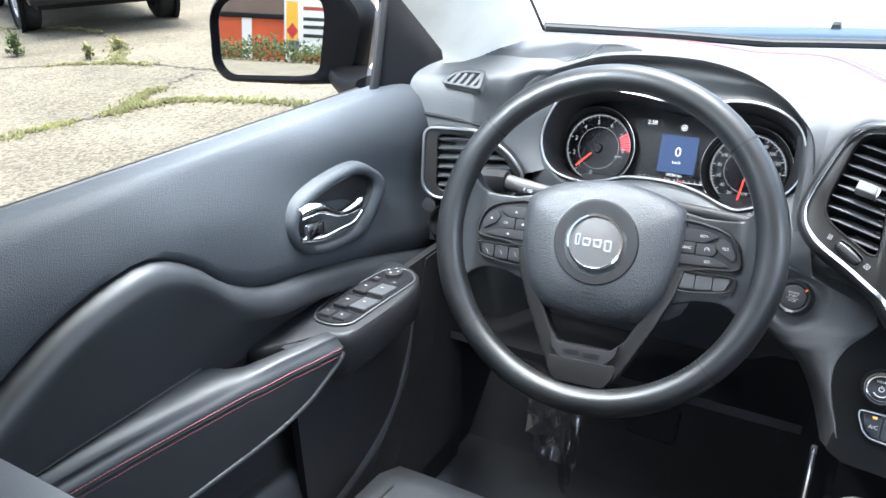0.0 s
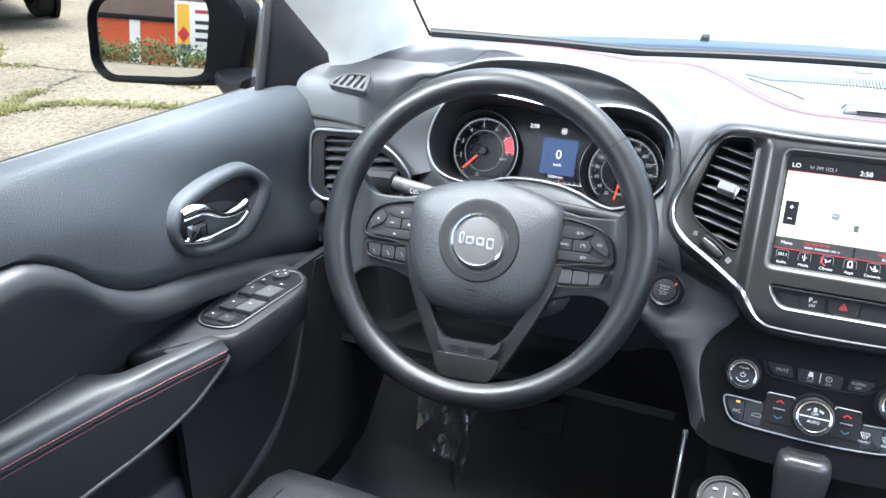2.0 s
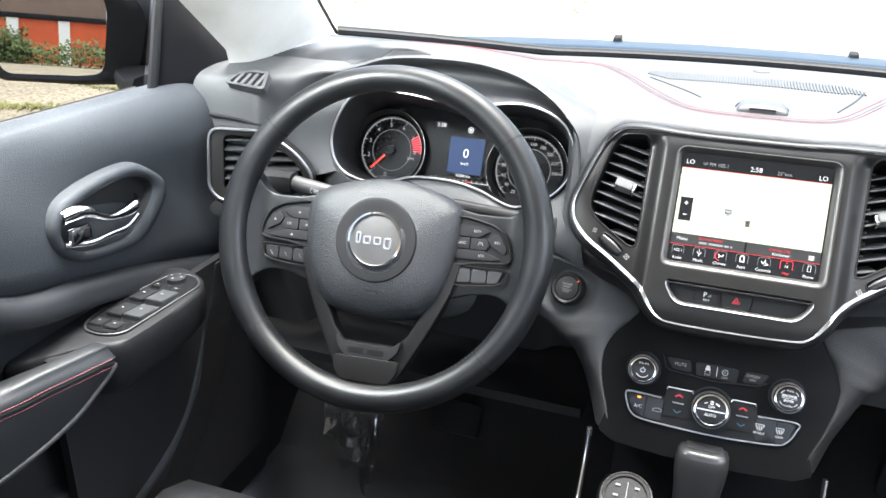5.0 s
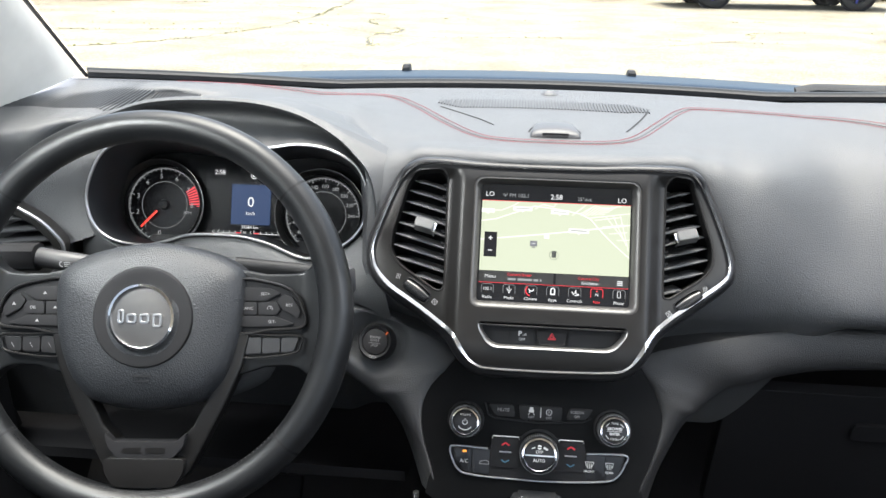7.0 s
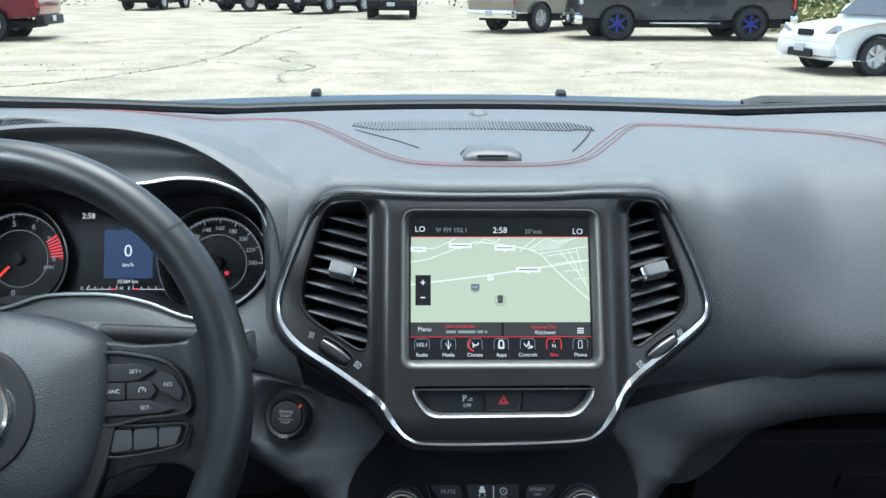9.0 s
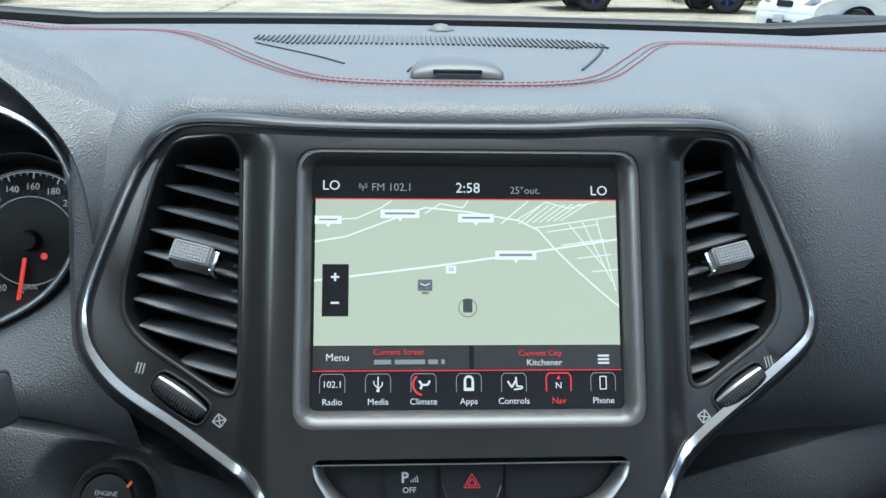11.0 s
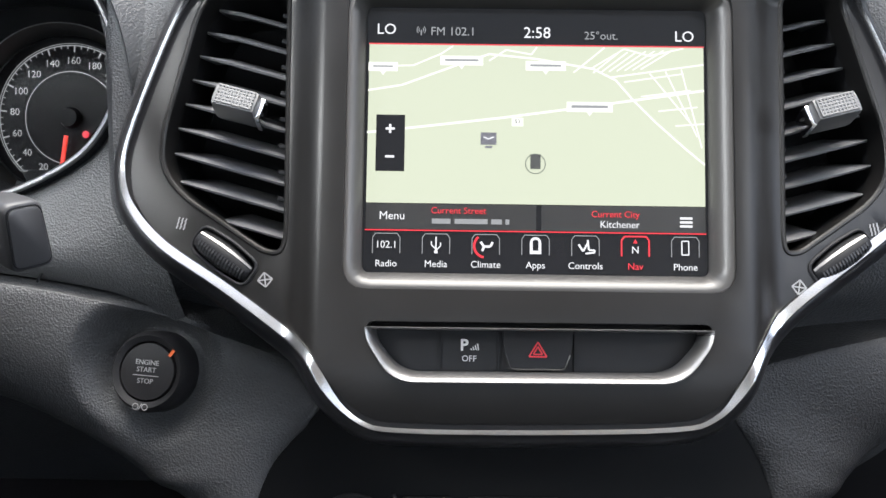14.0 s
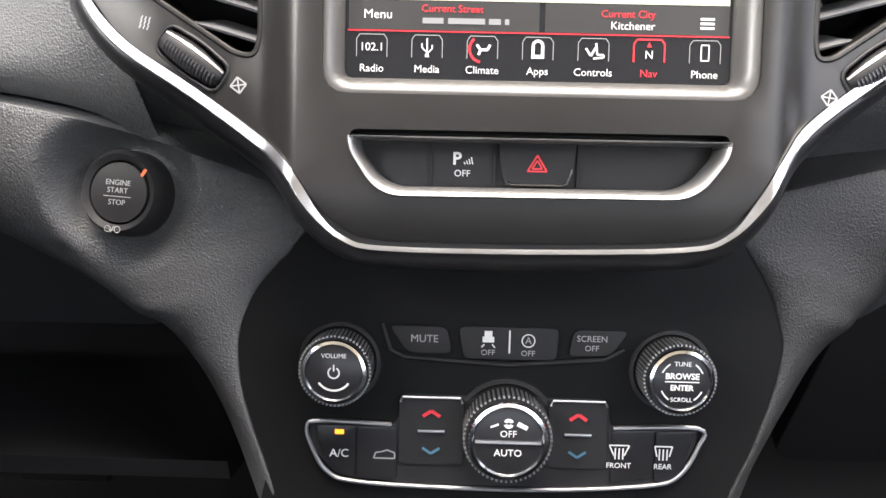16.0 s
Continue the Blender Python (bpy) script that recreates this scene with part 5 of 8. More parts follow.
flat("icon", arc_band(-0.003, -0.0215, 0.0016, 0.0021, 0, 360, 12) + arc_band(0.003, -0.0215, 0.0016, 0.0021, 0, 360, 12) + [line_quad((-0.001, -0.0235), (0.001, -0.0195), 0.0005)], -0.0070, M_GREY_MARK, start)
flat("indicator", [line_quad((0.0140, 0.0105), (0.0165, 0.0145), 0.0020)], -0.0052, M_EMBER, start, "dull orange indicator")


# ---- steering wheel ----
sw = empty("steering_wheel", WHEEL, label="black leather steering wheel with graphite lower spoke", category="steering wheel")
R_MID, TUBE = 0.1860, 0.0155


def rim_arc(a0, a1, n, grow=1.0):
    rows = []
    for i in range(n + 1):
        a = radians(lerp(a0, a1, i / n))
        low = max(0.0, -math.sin(a))
        fat = grow * (1.0 + 0.10 * max(0, math.cos(2 * a)) + 0.06 * low)
        row = []
        for j in range(16):
            b = 2 * math.pi * j / 16
            rr = R_MID + TUBE * fat * math.cos(b)
            row.append((rr * math.cos(a), TUBE * 1.02 * fat * math.sin(b), rr * math.sin(a)))
        rows.append(row)
    return rows


SEAMS = (40.4, 140.1, 221.3, 318.4)
rim = part("rim", loft(rim_arc(0, 360, 120), True), M_WHEEL, sw, "leather wrapped rim", smooth=60, m=pose(-0.0015, -0.0175, 0.003))
for a in SEAMS:
    part("rim_seam", loft(rim_arc(a - 0.35, a + 0.35, 2, 1.012), True), M_DARK, rim, "dark seam")
for k in range(60):
    a = radians(223.6 + 94.8 * k / 59)
    p = Vector(((R_MID - TUBE) * math.cos(a), -0.006, (R_MID - TUBE) * math.sin(a)))
    t = Vector((-math.sin(a), 0, math.cos(a))) * 0.0014
    part("stitch", sweep([p - t, p + t + Vector((0, 0.001, 0))], 0.0010, n=5), M_DARK, rim, smooth=0)

PAD = [(-0.0950, 0.036), (-0.080, 0.054), (-0.050, 0.066), (0.0, 0.0735), (0.045, 0.067), (0.078, 0.055), (0.0935, 0.038), (0.0925, -0.005), (0.082, -0.050), (0.066, -0.074), (0.046, -0.0865), (0.0, -0.0935), (-0.048, -0.0865), (-0.068, -0.074), (-0.084, -0.050), (-0.0945, -0.010)]
pad = spline([(x, 0, z) for x, z in PAD], 4)


def pad_row(s, y, dz=0.0):
    return [(p.x * s, y, (p.z + 0.01) * s - 0.01 + dz) for p in pad]


part("airbag_cover", loft([pad_row(0.96, 0.030), pad_row(1.0, 0.012), pad_row(1.0, 0.002), pad_row(0.985, -0.010), pad_row(0.93, -0.019), pad_row(0.80, -0.026), pad_row(0.55, -0.031), pad_row(0.25, -0.033), pad_row(0.02, -0.033)], True), M_PAD, sw, "grained centre cover", smooth=60)
em = part("emblem_dish", lathe([(0.049, -0.022), (0.0487, -0.0315), (0.0475, -0.0332), (0.0455, -0.0335), (0.036, -0.0322), (0.0325, -0.0320)], 48), M_BLACK, sw, "dark ring round the emblem", m=pose(0.0, 0, 0.0))
part("emblem_ring", lathe([(0.0325, -0.0330), (0.0318, -0.0368), (0.0295, -0.0372), (0.0285, -0.0345)], 48), M_BRIGHT, em, "polished chrome ring")
part("emblem_disc", lathe([(0.0290, -0.0340), (0.015, -0.0352), (0.0, -0.0355)], 40), M_GUN, em, "satin grey emblem disc")
for x0, x1, z0, z1 in ((-0.0225, -0.0165, -0.0060, 0.0075), (-0.0140, -0.0045, -0.0060, 0.0035), (-0.0015, 0.0080, -0.0060, 0.0035), (0.0110, 0.0200, -0.0095, 0.0035)):
    part("emblem_shape", plate(rounded(box_pts(x0, z0, x1, z1), 0.0028), (rounded(box_pts(x0 + 0.0022, z0 + 0.0022, x1 - 0.0022, z1 - 0.0022), 0.0012),), -0.0366, -0.0345, 0.0006), M_RING, em, "plain raised chrome shape")
flat("mould_marks", [box_pts(-0.008, -0.0505, 0.006, -0.0495), box_pts(-0.007, -0.0575, 0.008, -0.0565), box_pts(-0.009, -0.0615, 0.010, -0.0605)], -0.0285, M_BLACK, sw)

for x0, z0, x1, z1, y in ((-0.0090, -0.0573, 0.0090, -0.0555, -0.0313), (-0.0065, -0.0622, 0.0065, -0.0606, -0.0302)):
    flat("embossed_bar", [box_pts(x0, z0, x1, z1)], y, M_DARK, sw, "plain dark embossed bar")

# side spokes with keys
M_KEY = mat("grey_key", (0.019, 0.0196, 0.021), 0.42, vary=0.05)
for s in (-1, 1):
    SP = [(0.074, 0.040), (0.110, 0.0425), (0.142, 0.0430), (0.157, 0.0500), (0.168, 0.0680), (0.180, 0.0660), (0.188, 0.0), (0.180, -0.0680), (0.166, -0.0700), (0.154, -0.0560), (0.138, -0.0490), (0.112, -0.0500), (0.076, -0.0520)]
    spo = [(p.x, p.y) for p in spline([(s * x, z, 0) for x, z in SP], 3)]
    horn = plate(spo if s > 0 else spo[::-1], (), -0.005, 0.016, 0.0045)
    cut_grid(horn, [s * (0.146 + 0.005 * i) for i in range(8)], [-0.03, 0.0, 0.03])
    for v in horn.verts:
        k = min(1.0, max(0.0, (abs(v.co.x) - 0.146) / 0.034))
        v.co.y -= 0.016 * k * k * (3 - 2 * k)
    part("side_spoke", horn, M_WHEEL, sw, "leather covered spoke flaring into the rim", smooth=60)
    def zf(z):
        return 0.0065 + 0.72 * z

    POD = [(0.084, 0.038), (0.118, 0.038), (0.142, 0.024), (0.152, -0.004), (0.150, -0.022), (0.120, -0.026), (0.084, -0.028)]
    pod = spline([(s * x, 0, zf(z)) for x, z in POD], 4)
    part("key_frame", sweep([(p.x, -0.0105, p.z) for p in pod], 0.003, 0.004, closed=True, n=8), M_SPOKE, sw, "graphite frame round keys")
    part("key_bed", plate([(p.x, p.z) for p in pod], (), -0.009, 0.0, 0.001), M_DARK, sw)
    keys = [[(0.086, 0.031), (0.116, 0.031), (0.128, 0.024), (0.114, 0.013), (0.086, 0.013)], [(0.086, 0.0115), (0.105, 0.0115), (0.105, -0.006), (0.086, -0.006)], [(0.1065, 0.0115), (0.124, 0.0115), (0.128, 0.002), (0.124, -0.006), (0.1065, -0.006)],
            [(0.1255, 0.013), (0.131, 0.022), (0.140, 0.018), (0.148, 0.0), (0.146, -0.010), (0.130, 0.002)], [(0.086, -0.0075), (0.122, -0.0075), (0.142, -0.018), (0.130, -0.0215), (0.086, -0.0225)]]
    names = ("", "", "OK", "", "") if s < 0 else ("SET+", "CANC", "", "RES", "SET-")
    for q, nm in zip(keys, names):
        pts = [(s * x, zf(z)) for x, z in q]
        k = part("wheel_key", plate(rounded(pts if s > 0 else pts[::-1], 0.0018, 3), (), -0.0115, -0.004, 0.0007), M_BLACK, sw, smooth=40)
        cx, cz = sum(p[0] for p in pts) / len(pts), sum(p[1] for p in pts) / len(pts)
        if nm:
            words(nm, 0.0042, cx + (0.007 if nm[:3] == "SET" else 0), cz, M_GREY_MARK, k, -0.0119)
        elif s < 0:
            flat("arrow", [[(cx - 0.002, cz - 0.001), (cx + 0.002, cz - 0.001), (cx, cz + 0.002)]], -0.0119, M_GREY_MARK, k)
        else:
            flat("icon", arc_band(cx, cz, 0.0022, 0.0028, -30, 210, 10) + [line_quad((cx, cz), (cx + 0.001, cz + 0.0015), 0.0006)], -0.0119, M_GREY_MARK, k)
    for i in range(3):
        x0 = 0.092 + 0.0185 * i
        q = [(s * x0, -0.0205), (s * (x0 + 0.0175), -0.0200), (s * (x0 + 0.0175 - (0.005 if i == 2 else 0)), -0.0355 + 0.001 * i), (s * x0, -0.0370 + 0.001 * i)]
        k = part("lower_key", plate(rounded(q if s > 0 else q[::-1], 0.003, 3), (), -0.0100, 0.0, 0.001), M_KEY if s > 0 else M_BLACK, sw, smooth=40)
        if s < 0:
            flat("key_mark", [line_quad((s * (x0 + 0.007), -0.031), (s * (x0 + 0.010), -0.026), 0.0005)], -0.0104, M_GREY_MARK, k)
    lw = spline([(s * 0.0895, -0.010, -0.0185), (s * 0.120, -0.0105, -0.0178), (s * 0.1480, -0.010, -0.0180), (s * 0.1490, -0.010, -0.026), (s * 0.140, -0.010, -0.0355), (s * 0.0890, -0.010, -0.0395)], 4)
    part("key_frame", sweep(lw, 0.0022, 0.003, closed=True, n=8), M_SPOKE, sw, "graphite frame round lower keys")

# lower V spoke
VO = [(0.098, -0.016), (0.094, -0.036), (0.0905, -0.050), (0.074, -0.088), (0.0525, -0.130), (0.040, -0.153), (0.030, -0.162)]
VI = [(0.024, -0.130), (0.030, -0.121), (0.0444, -0.106), (0.0587, -0.078), (0.070, -0.050), (0.078, -0.036), (0.081, -0.016)]
for s in (-1, 1):
    loop = [(s * x, z) for x, z in VO + VI]
    part("spoke_arm", plate(loop if s > 0 else loop[::-1], (), -0.0120, 0.006, 0.003), M_SPOKE, sw, "graphite arm of the lower spoke", smooth=40)
part("spoke_foot", plate(rounded([(-0.0395, -0.1365), (0.0395, -0.1365), (0.0385, -0.1500), (0.0290, -0.1640), (-0.0290, -0.1640), (-0.0385, -0.1500)], 0.005), (), -0.0215, 0.0, 0.003), M_SPOKE, sw, "graphite foot of the spoke", smooth=40)
ft = part("spoke_inlay", plate(rounded([(-0.040, -0.112), (-0.030, -0.121), (0.030, -0.121), (0.040, -0.112), (0.037, -0.126), (0.027, -0.1365), (-0.027, -0.1365), (-0.037, -0.126)], 0.003), (), -0.0190, 0.0, 0.0015), M_BLACK, sw, "black inlay with raised bars", smooth=40)
for x0, x1 in ((-0.022, -0.004), (0.001, 0.020)):
    flat("raised_bar", [box_pts(x0, -0.1315, x1, -0.1265)], -0.0195, M_SPOKE, ft)
SHROUD = spline([(-0.075, 0, 0.055), (0.0, 0, 0.066), (0.075, 0, 0.055), (0.088, 0, 0.0), (0.075, 0, -0.08), (0.0, 0, -0.095), (-0.075, 0, -0.08), (-0.088, 0, 0.0)], 5)
part("column_shroud", loft([[(p.x * k, y, p.z * k) for p in SHROUD] for y, k in ((0.030, 0.80), (0.034, 0.86), (0.042, 0.92), (0.055, 0.965), (0.08, 0.99), (0.12, 1.0), (0.17, 1.0))], True, True), M_DASH, sw, "black column shroud", smooth=60)

# indicator stalk
stalk = empty("indicator_stalk", pose(-0.507, -0.085, 1.0235) @ Matrix.Scale(1.09, 4), label="black indicator stalk behind the wheel", category="control stalk")
part("stem", sweep([(0.02, 0.055, -0.030), (-0.02, 0.020, -0.016), (-0.040, 0.012, -0.010), (-0.066, 0.010, -0.006)], 0.021, 0.020, n=14, up=(0, 0, 1)), M_STALK, stalk)
part("tip", sweep([(-0.066, 0.010, -0.006), (-0.069, 0.010, -0.006), (-0.098, 0.009, -0.007), (-0.106, 0.010, -0.008)], 0.024, 0.028, n=14, up=(0, 0, 1), square=0.7), M_BLACK, stalk, "square black tip")
flat("icon", arc_band(-0.036, -0.009, 0.0025, 0.0034, 90, 270, 8) + [line_quad((-0.034, -0.007 - 0.002 * k), (-0.027, -0.007 - 0.002 * k), 0.0008) for k in range(3)], 0.0005, M_WHITE_MARK, stalk)

# wiper stalk on the other side of the column
wiper = empty("wiper_stalk", pose(-0.3, -0.072, 1.0065), label="black wiper stalk with a squared tip beside the column", category="control stalk")
part("stem", sweep([(-0.055, 0.010, 0.006), (-0.01, 0.012, 0.003), (0.030, 0.012, 0.001), (0.052, 0.008, 0.0)], 0.015, 0.020, n=14, up=(0, 0, 1), square=0.5), M_BLACK, wiper, smooth=50)
CAP = rounded([(-0.0095, -0.0150), (0.0095, -0.0160), (0.0085, 0.0150), (-0.0080, 0.0160)], 0.0045, 4)
cap_m = pose(0.0765, -0.0035, 0, 0, 0, -37)
tip = part("tip", loft([[(x, p[0] * k, p[1] * k) for p in CAP] for x, k in ((-0.036, 0.72), (-0.028, 0.86), (-0.020, 0.96), (-0.010, 1.0), (-0.0030, 1.0), (-0.0008, 0.97), (0.0, 0.92))], True, True), M_STALK, wiper, "satin black squared tip", smooth=50, m=cap_m)
part("end_face", loft([[(x, p[0] * k, p[1] * k) for p in CAP] for x, k in ((-0.0002, 0.84), (0.0008, 0.84), (0.0012, 0.80))], True, True), M_STALK, tip, smooth=50)
part("end_groove", sweep([(0.0001, p[0] * 0.88, p[1] * 0.88) for p in CAP], 0.0007, 0.0007, closed=True, n=6, up=(1, 0, 0)), M_FACE, tip, "dark parting line")

# driver's side air vent, demister and light switch in the dash
sv = empty("side_air_vent", pose(-0.672, -0.046, 1.018, -6, 0, 20), label="driver side air vent with chrome frame", category="air vent")
SVO = rounded([(-0.050, 0.058), (0.030, 0.055), (0.075, 0.022), (0.098, -0.012), (0.080, -0.046), (-0.038, -0.048), (-0.055, -0.030)], 0.016, 4)
SVI = rounded([(-0.030, 0.047), (0.026, 0.045), (0.064, 0.016), (0.083, -0.012), (0.070, -0.034), (-0.026, -0.036), (-0.033, -0.028)], 0.010, 4)
part("face", plate([tuple(p) for p in SVO], ([tuple(p) for p in SVI],), 0.0, 0.03, 0.002), M_BEZEL, sv, "graphite vent surround", smooth=40)
part("chrome_frame", sweep([(p.x * 0.985, -0.002, p.y * 0.985) for p in SVO], 0.0046, 0.006, closed=True, n=8), M_RING, sv, "satin chrome frame")
part("duct", loft([[(p.x, 0.002, p.y) for p in SVI], [(p.x, 0.035, p.y) for p in SVI]], True, "end"), M_DARK, sv)
for i in range(6):
    z = 0.040 - 0.0138 * i
    xs = [lerp(a.x, b.x, (z - a.y) / (b.y - a.y)) for a, b in zip(SVI, SVI[1:] + SVI[:1]) if (a.y - z) * (b.y - z) < 0]
    if len(xs) > 1:
        part("slat", loft([[(x, 0.004, z - 0.002), (x, 0.0035, z), (x, 0.026, z + 0.006), (x, 0.026, z + 0.004)] for x in (min(xs), max(xs))], True, True), M_GRILLE, sv, smooth=50)
part("vent_dial", lathe([(0.010, 0.004), (0.010, -0.004), (0.0, -0.005)], 20), M_BLACK, sv, m=pose(-0.044, 0, -0.058))
part("end_groove", sweep(spline([(-0.765, -0.031, 1.089), (-0.738, -0.0315, 1.087), (-0.695, -0.031, 1.0845), (-0.650, -0.026, 1.078), (-0.632, -0.010, 1.074)], 4, False), 0.005, 0.007, n=8), M_DARK, dashboard, "dark groove under the dash lip")
dv = empty("side_demister", pose(-0.668, -0.0255, 1.137, -52, 0, 0), label="small black demister vent on the dash end", category="air vent")
DVO = rounded([(-0.034, -0.010), (0.030, -0.016), (0.026, 0.016), (-0.004, 0.016), (-0.022, 0.010)], 0.006, 4)
DVI = [(p.x * 0.82, p.y * 0.74) for p in DVO]
part("frame", plate([tuple(p) for p in DVO], (DVI,), -0.0075, 0.004, 0.0025), M_DASH, dv)
part("recess", plate(DVI, (), -0.002, 0.002), M_DARK, dv)
part("joint", sweep([(p.x * 1.02, -0.0066, p.y * 1.03) for p in DVO], 0.0016, 0.0016, closed=True, n=6), M_DARK, dv, "dark joint round the vent")
for i in range(4):
    x = -0.016 + 0.0115 * i
    part("fin", box(-0.0030, -0.0072, -0.0120, 0.0026, -0.001, 0.0110, 0.0012), M_GREY_PLASTIC, dv, smooth=0, m=pose(x, 0, 0, 0, 18, 0))
ls = empty("light_switch", pose(-0.71, -0.035, 0.925, -4, 0, 0), label="round black headlamp switch on the dash end", category="switch")
part("plate", plate(rounded(box_pts(-0.05, -0.035, 0.06, 0.042), 0.008), (), -0.002, 0.02, 0.002), M_BLACK, ls)
part("knob", lathe([(0.026, -0.002), (0.025, -0.014), (0.020, -0.018), (0.0, -0.018)], 32), M_BLACK, ls, m=pose(0.010, 0, -0.002))
part("knob_ring", lathe([(0.0285, -0.001), (0.0285, -0.004), (0.0265, -0.004)], 32), M_CHROME, ls, "chrome ring", m=pose(0.010, 0, -0.002))
flat("icon", [line_quad((-0.036, 0.024 - 0.0028 * k), (-0.028, 0.025 - 0.0028 * k), 0.0009) for k in range(3)] + [line_quad((-0.026, 0.025 - 0.0028 * k), (-0.020, 0.024 - 0.0028 * k), 0.0009) for k in range(3)], -0.0026, M_WHITE_MARK, ls)

# knee panel and footwell
part("knee_panel", loft([[(x, y, z) for x in (-0.78, -0.66, -0.55, -0.40, -0.28, -0.17)] for y, z in ((-0.03, 0.73), (-0.03, 0.715), (0.0, 0.70), (0.22, 0.70))]), M_DARK, dashboard, "dark knee panel")
# ---- centre console, shifter, dial ----
console = empty("centre_console", label="black centre console with silver edge rails", category="centre console")
part("console_body", box(-0.135, -1.05, 0.30, 0.125, 0.02, 0.605, 0.02), M_BLACK, console)
part("bin_back", plate(rounded(box_pts(-0.12, 0.60, 0.11, 0.745), 0.01), (), -0.01, 0.02), M_DARK, console)
for x in (-0.150, 0.138):
    part("rail", sweep(spline([(x, -0.075, 0.735), (x, -0.095, 0.69), (x, -0.14, 0.645), (x, -0.24, 0.612), (x, -0.42, 0.60)], 5, False), 0.014, 0.007, n=10, up=(1, 0, 0)), M_CHROME, console, "satin silver rail")
shifter = empty("gear_shifter", pose(-0.006, -0.085, 0.60), label="black leather gear shifter with rounded grip", category="gear shifter")
prof = [(0.050, 0.0), (0.045, 0.012), (0.031, 0.035), (0.027, 0.06), (0.029, 0.088), (0.0315, 0.112), (0.0325, 0.132), (0.0310, 0.144), (0.0275, 0.1500), (0.021, 0.1520), (0.0, 0.1522)]


def soft_square(j, n, k=4.0):
    c, q = math.cos(2 * math.pi * j / n), math.sin(2 * math.pi * j / n)
    f = (abs(c) ** k + abs(q) ** k) ** (-1 / k)
    return c * f, q * f


part("grip", loft([[(r * c, r * 0.85 * q + 0.02 * z, z) for j in range(32) for c, q in (soft_square(j, 32, 2.0 + 2.2 * min(1.0, z / 0.1)),)] for r, z in prof], True), M_GRIP, shifter, "smooth leather grip", smooth=60)
part("gaiter_ring", sweep([(p.x, p.z, 0.006) for p in ring_pts(0, 0, 0.055, 32)], 0.006, 0.006, closed=True, up=(0, 0, 1)), M_CHROME, shifter, "chrome ring")
part("grip_cap", plate(rounded([(-0.020, -0.014), (0.020, -0.014), (0.024, 0.016), (-0.024, 0.016)], 0.006), (), -0.0015, 0.003, 0.0008), M_GRIP, shifter, "inset top of the grip", m=pose(0, 0.003, 0.152, -90, 0, 0))
md = empty("drive_mode_dial", pose(-0.089, -0.134, 0.684, -62, 0, 0), label="round black drive mode dial with chrome ring", category="rotary dial")
part("dial_body", lathe([(0.036, 0.10), (0.033, 0.0), (0.030, -0.006), (0.026, -0.007)], 40), M_BLACK, md)
part("dial_ring", lathe([(0.0335, -0.001), (0.0325, -0.006), (0.0305, -0.007), (0.0285, -0.004)], 40), M_GUN, md, "dull chrome ring")
part("dial_cap", lathe([(0.029, -0.004), (0.0, -0.0065)], 32), M_FACE, md)
flat("icons", [box_pts(x - 0.003, z - 0.0012, x + 0.003, z + 0.0012) for x, z in ((-0.012, 0.012), (0.012, 0.012), (-0.013, -0.002), (0.013, -0.002))] + [line_quad((0, -0.012), (0, 0.018), 0.0008)] + arc_band(0, -0.012, 0.004, 0.005, 0, 360, 14), -0.0072, M_GREY_MARK, md)

# ---- film on the pedal, floor, seat ----
film = empty("plastic_film", pose(-0.485, -0.09, 0.565), label="crumpled clear protective film hanging in the footwell", category="plastic film")
rng = random.Random(4)
grid = []
for i in range(12):
    row = []
    for j in range(9):
        u, v = j / 8 - 0.5, i / 11
        row.append((u * (0.085 - 0.02 * v) + rng.uniform(-0.004, 0.004), 0.028 * math.sin(5 * u + 3 * v) + rng.uniform(-0.010, 0.010), 0.15 - 0.155 * v + rng.uniform(-0.004, 0.004)))
    grid.append(row)
part("sheet", loft([spline(r, 2, False) for r in grid]), M_FILM, film, smooth=25)
pedal = empty("brake_pedal", pose(-0.42, 0.20, 0.50, -35, 0, 0), label="black rubber brake pedal", category="pedal")
part("pedal_pad", box(-0.045, -0.01, -0.03, 0.045, 0.01, 0.03, 0.008), M_DARK, pedal)
part("pedal_arm", sweep([(0, 0.01, 0), (0, 0.08, 0.12), (0, 0.10, 0.24)], 0.02, n=8, up=(1, 0, 0)), M_DARK, pedal)

part("car_floor", loft([[(x, y, z) for x in (-0.80, -0.5, 0.0, 0.5, 0.80)] for y, z in ((-2.2, 0.36), (-0.4, 0.36), (0.15, 0.38), (0.40, 0.62), (0.45, 0.95))]), M_CARPET, None, "black carpeted car floor", category="floor", kind="structure")

seat = empty("driver_seat", pose(-0.56, -0.565, 0.435), label="black leather driver seat with stitched panels", category="car seat")


def cushion(x0, x1, y0, y1, z0, z1, crown, nx=10, ny=12):
    rows = []
    for i in range(ny + 1):
        v = i / ny
        y = lerp(y0, y1, v)
        row = [(x0, y, z0)]
        for j in range(nx + 1):
            u = j / nx
            e = min(1.0, 6 * u, 6 * (1 - u)) * min(1.0, 5 * v + 0.2, 9 * (1 - v) + 0.05)
            row.append((lerp(x0, x1, u), y, lerp(z0, z1, e ** 0.5) + crown * math.sin(math.pi * u) * math.sin(math.pi * min(v, 0.9))))
        row.append((x1, y, z0))
        rows.append(row)
    return loft(rows, False)


part("cushion", cushion(-0.135, 0.135, -0.25, 0.335, 0.05, 0.240, 0.012), M_LEATHER, seat, "smooth leather cushion", smooth=70)
for s in (-1, 1):
    part("bolster", cushion(*((0.138, 0.25) if s > 0 else (-0.25, -0.138)), -0.25, 0.330, 0.05, 0.258, 0.02), M_LEATHER, seat, "raised side bolster", smooth=70)
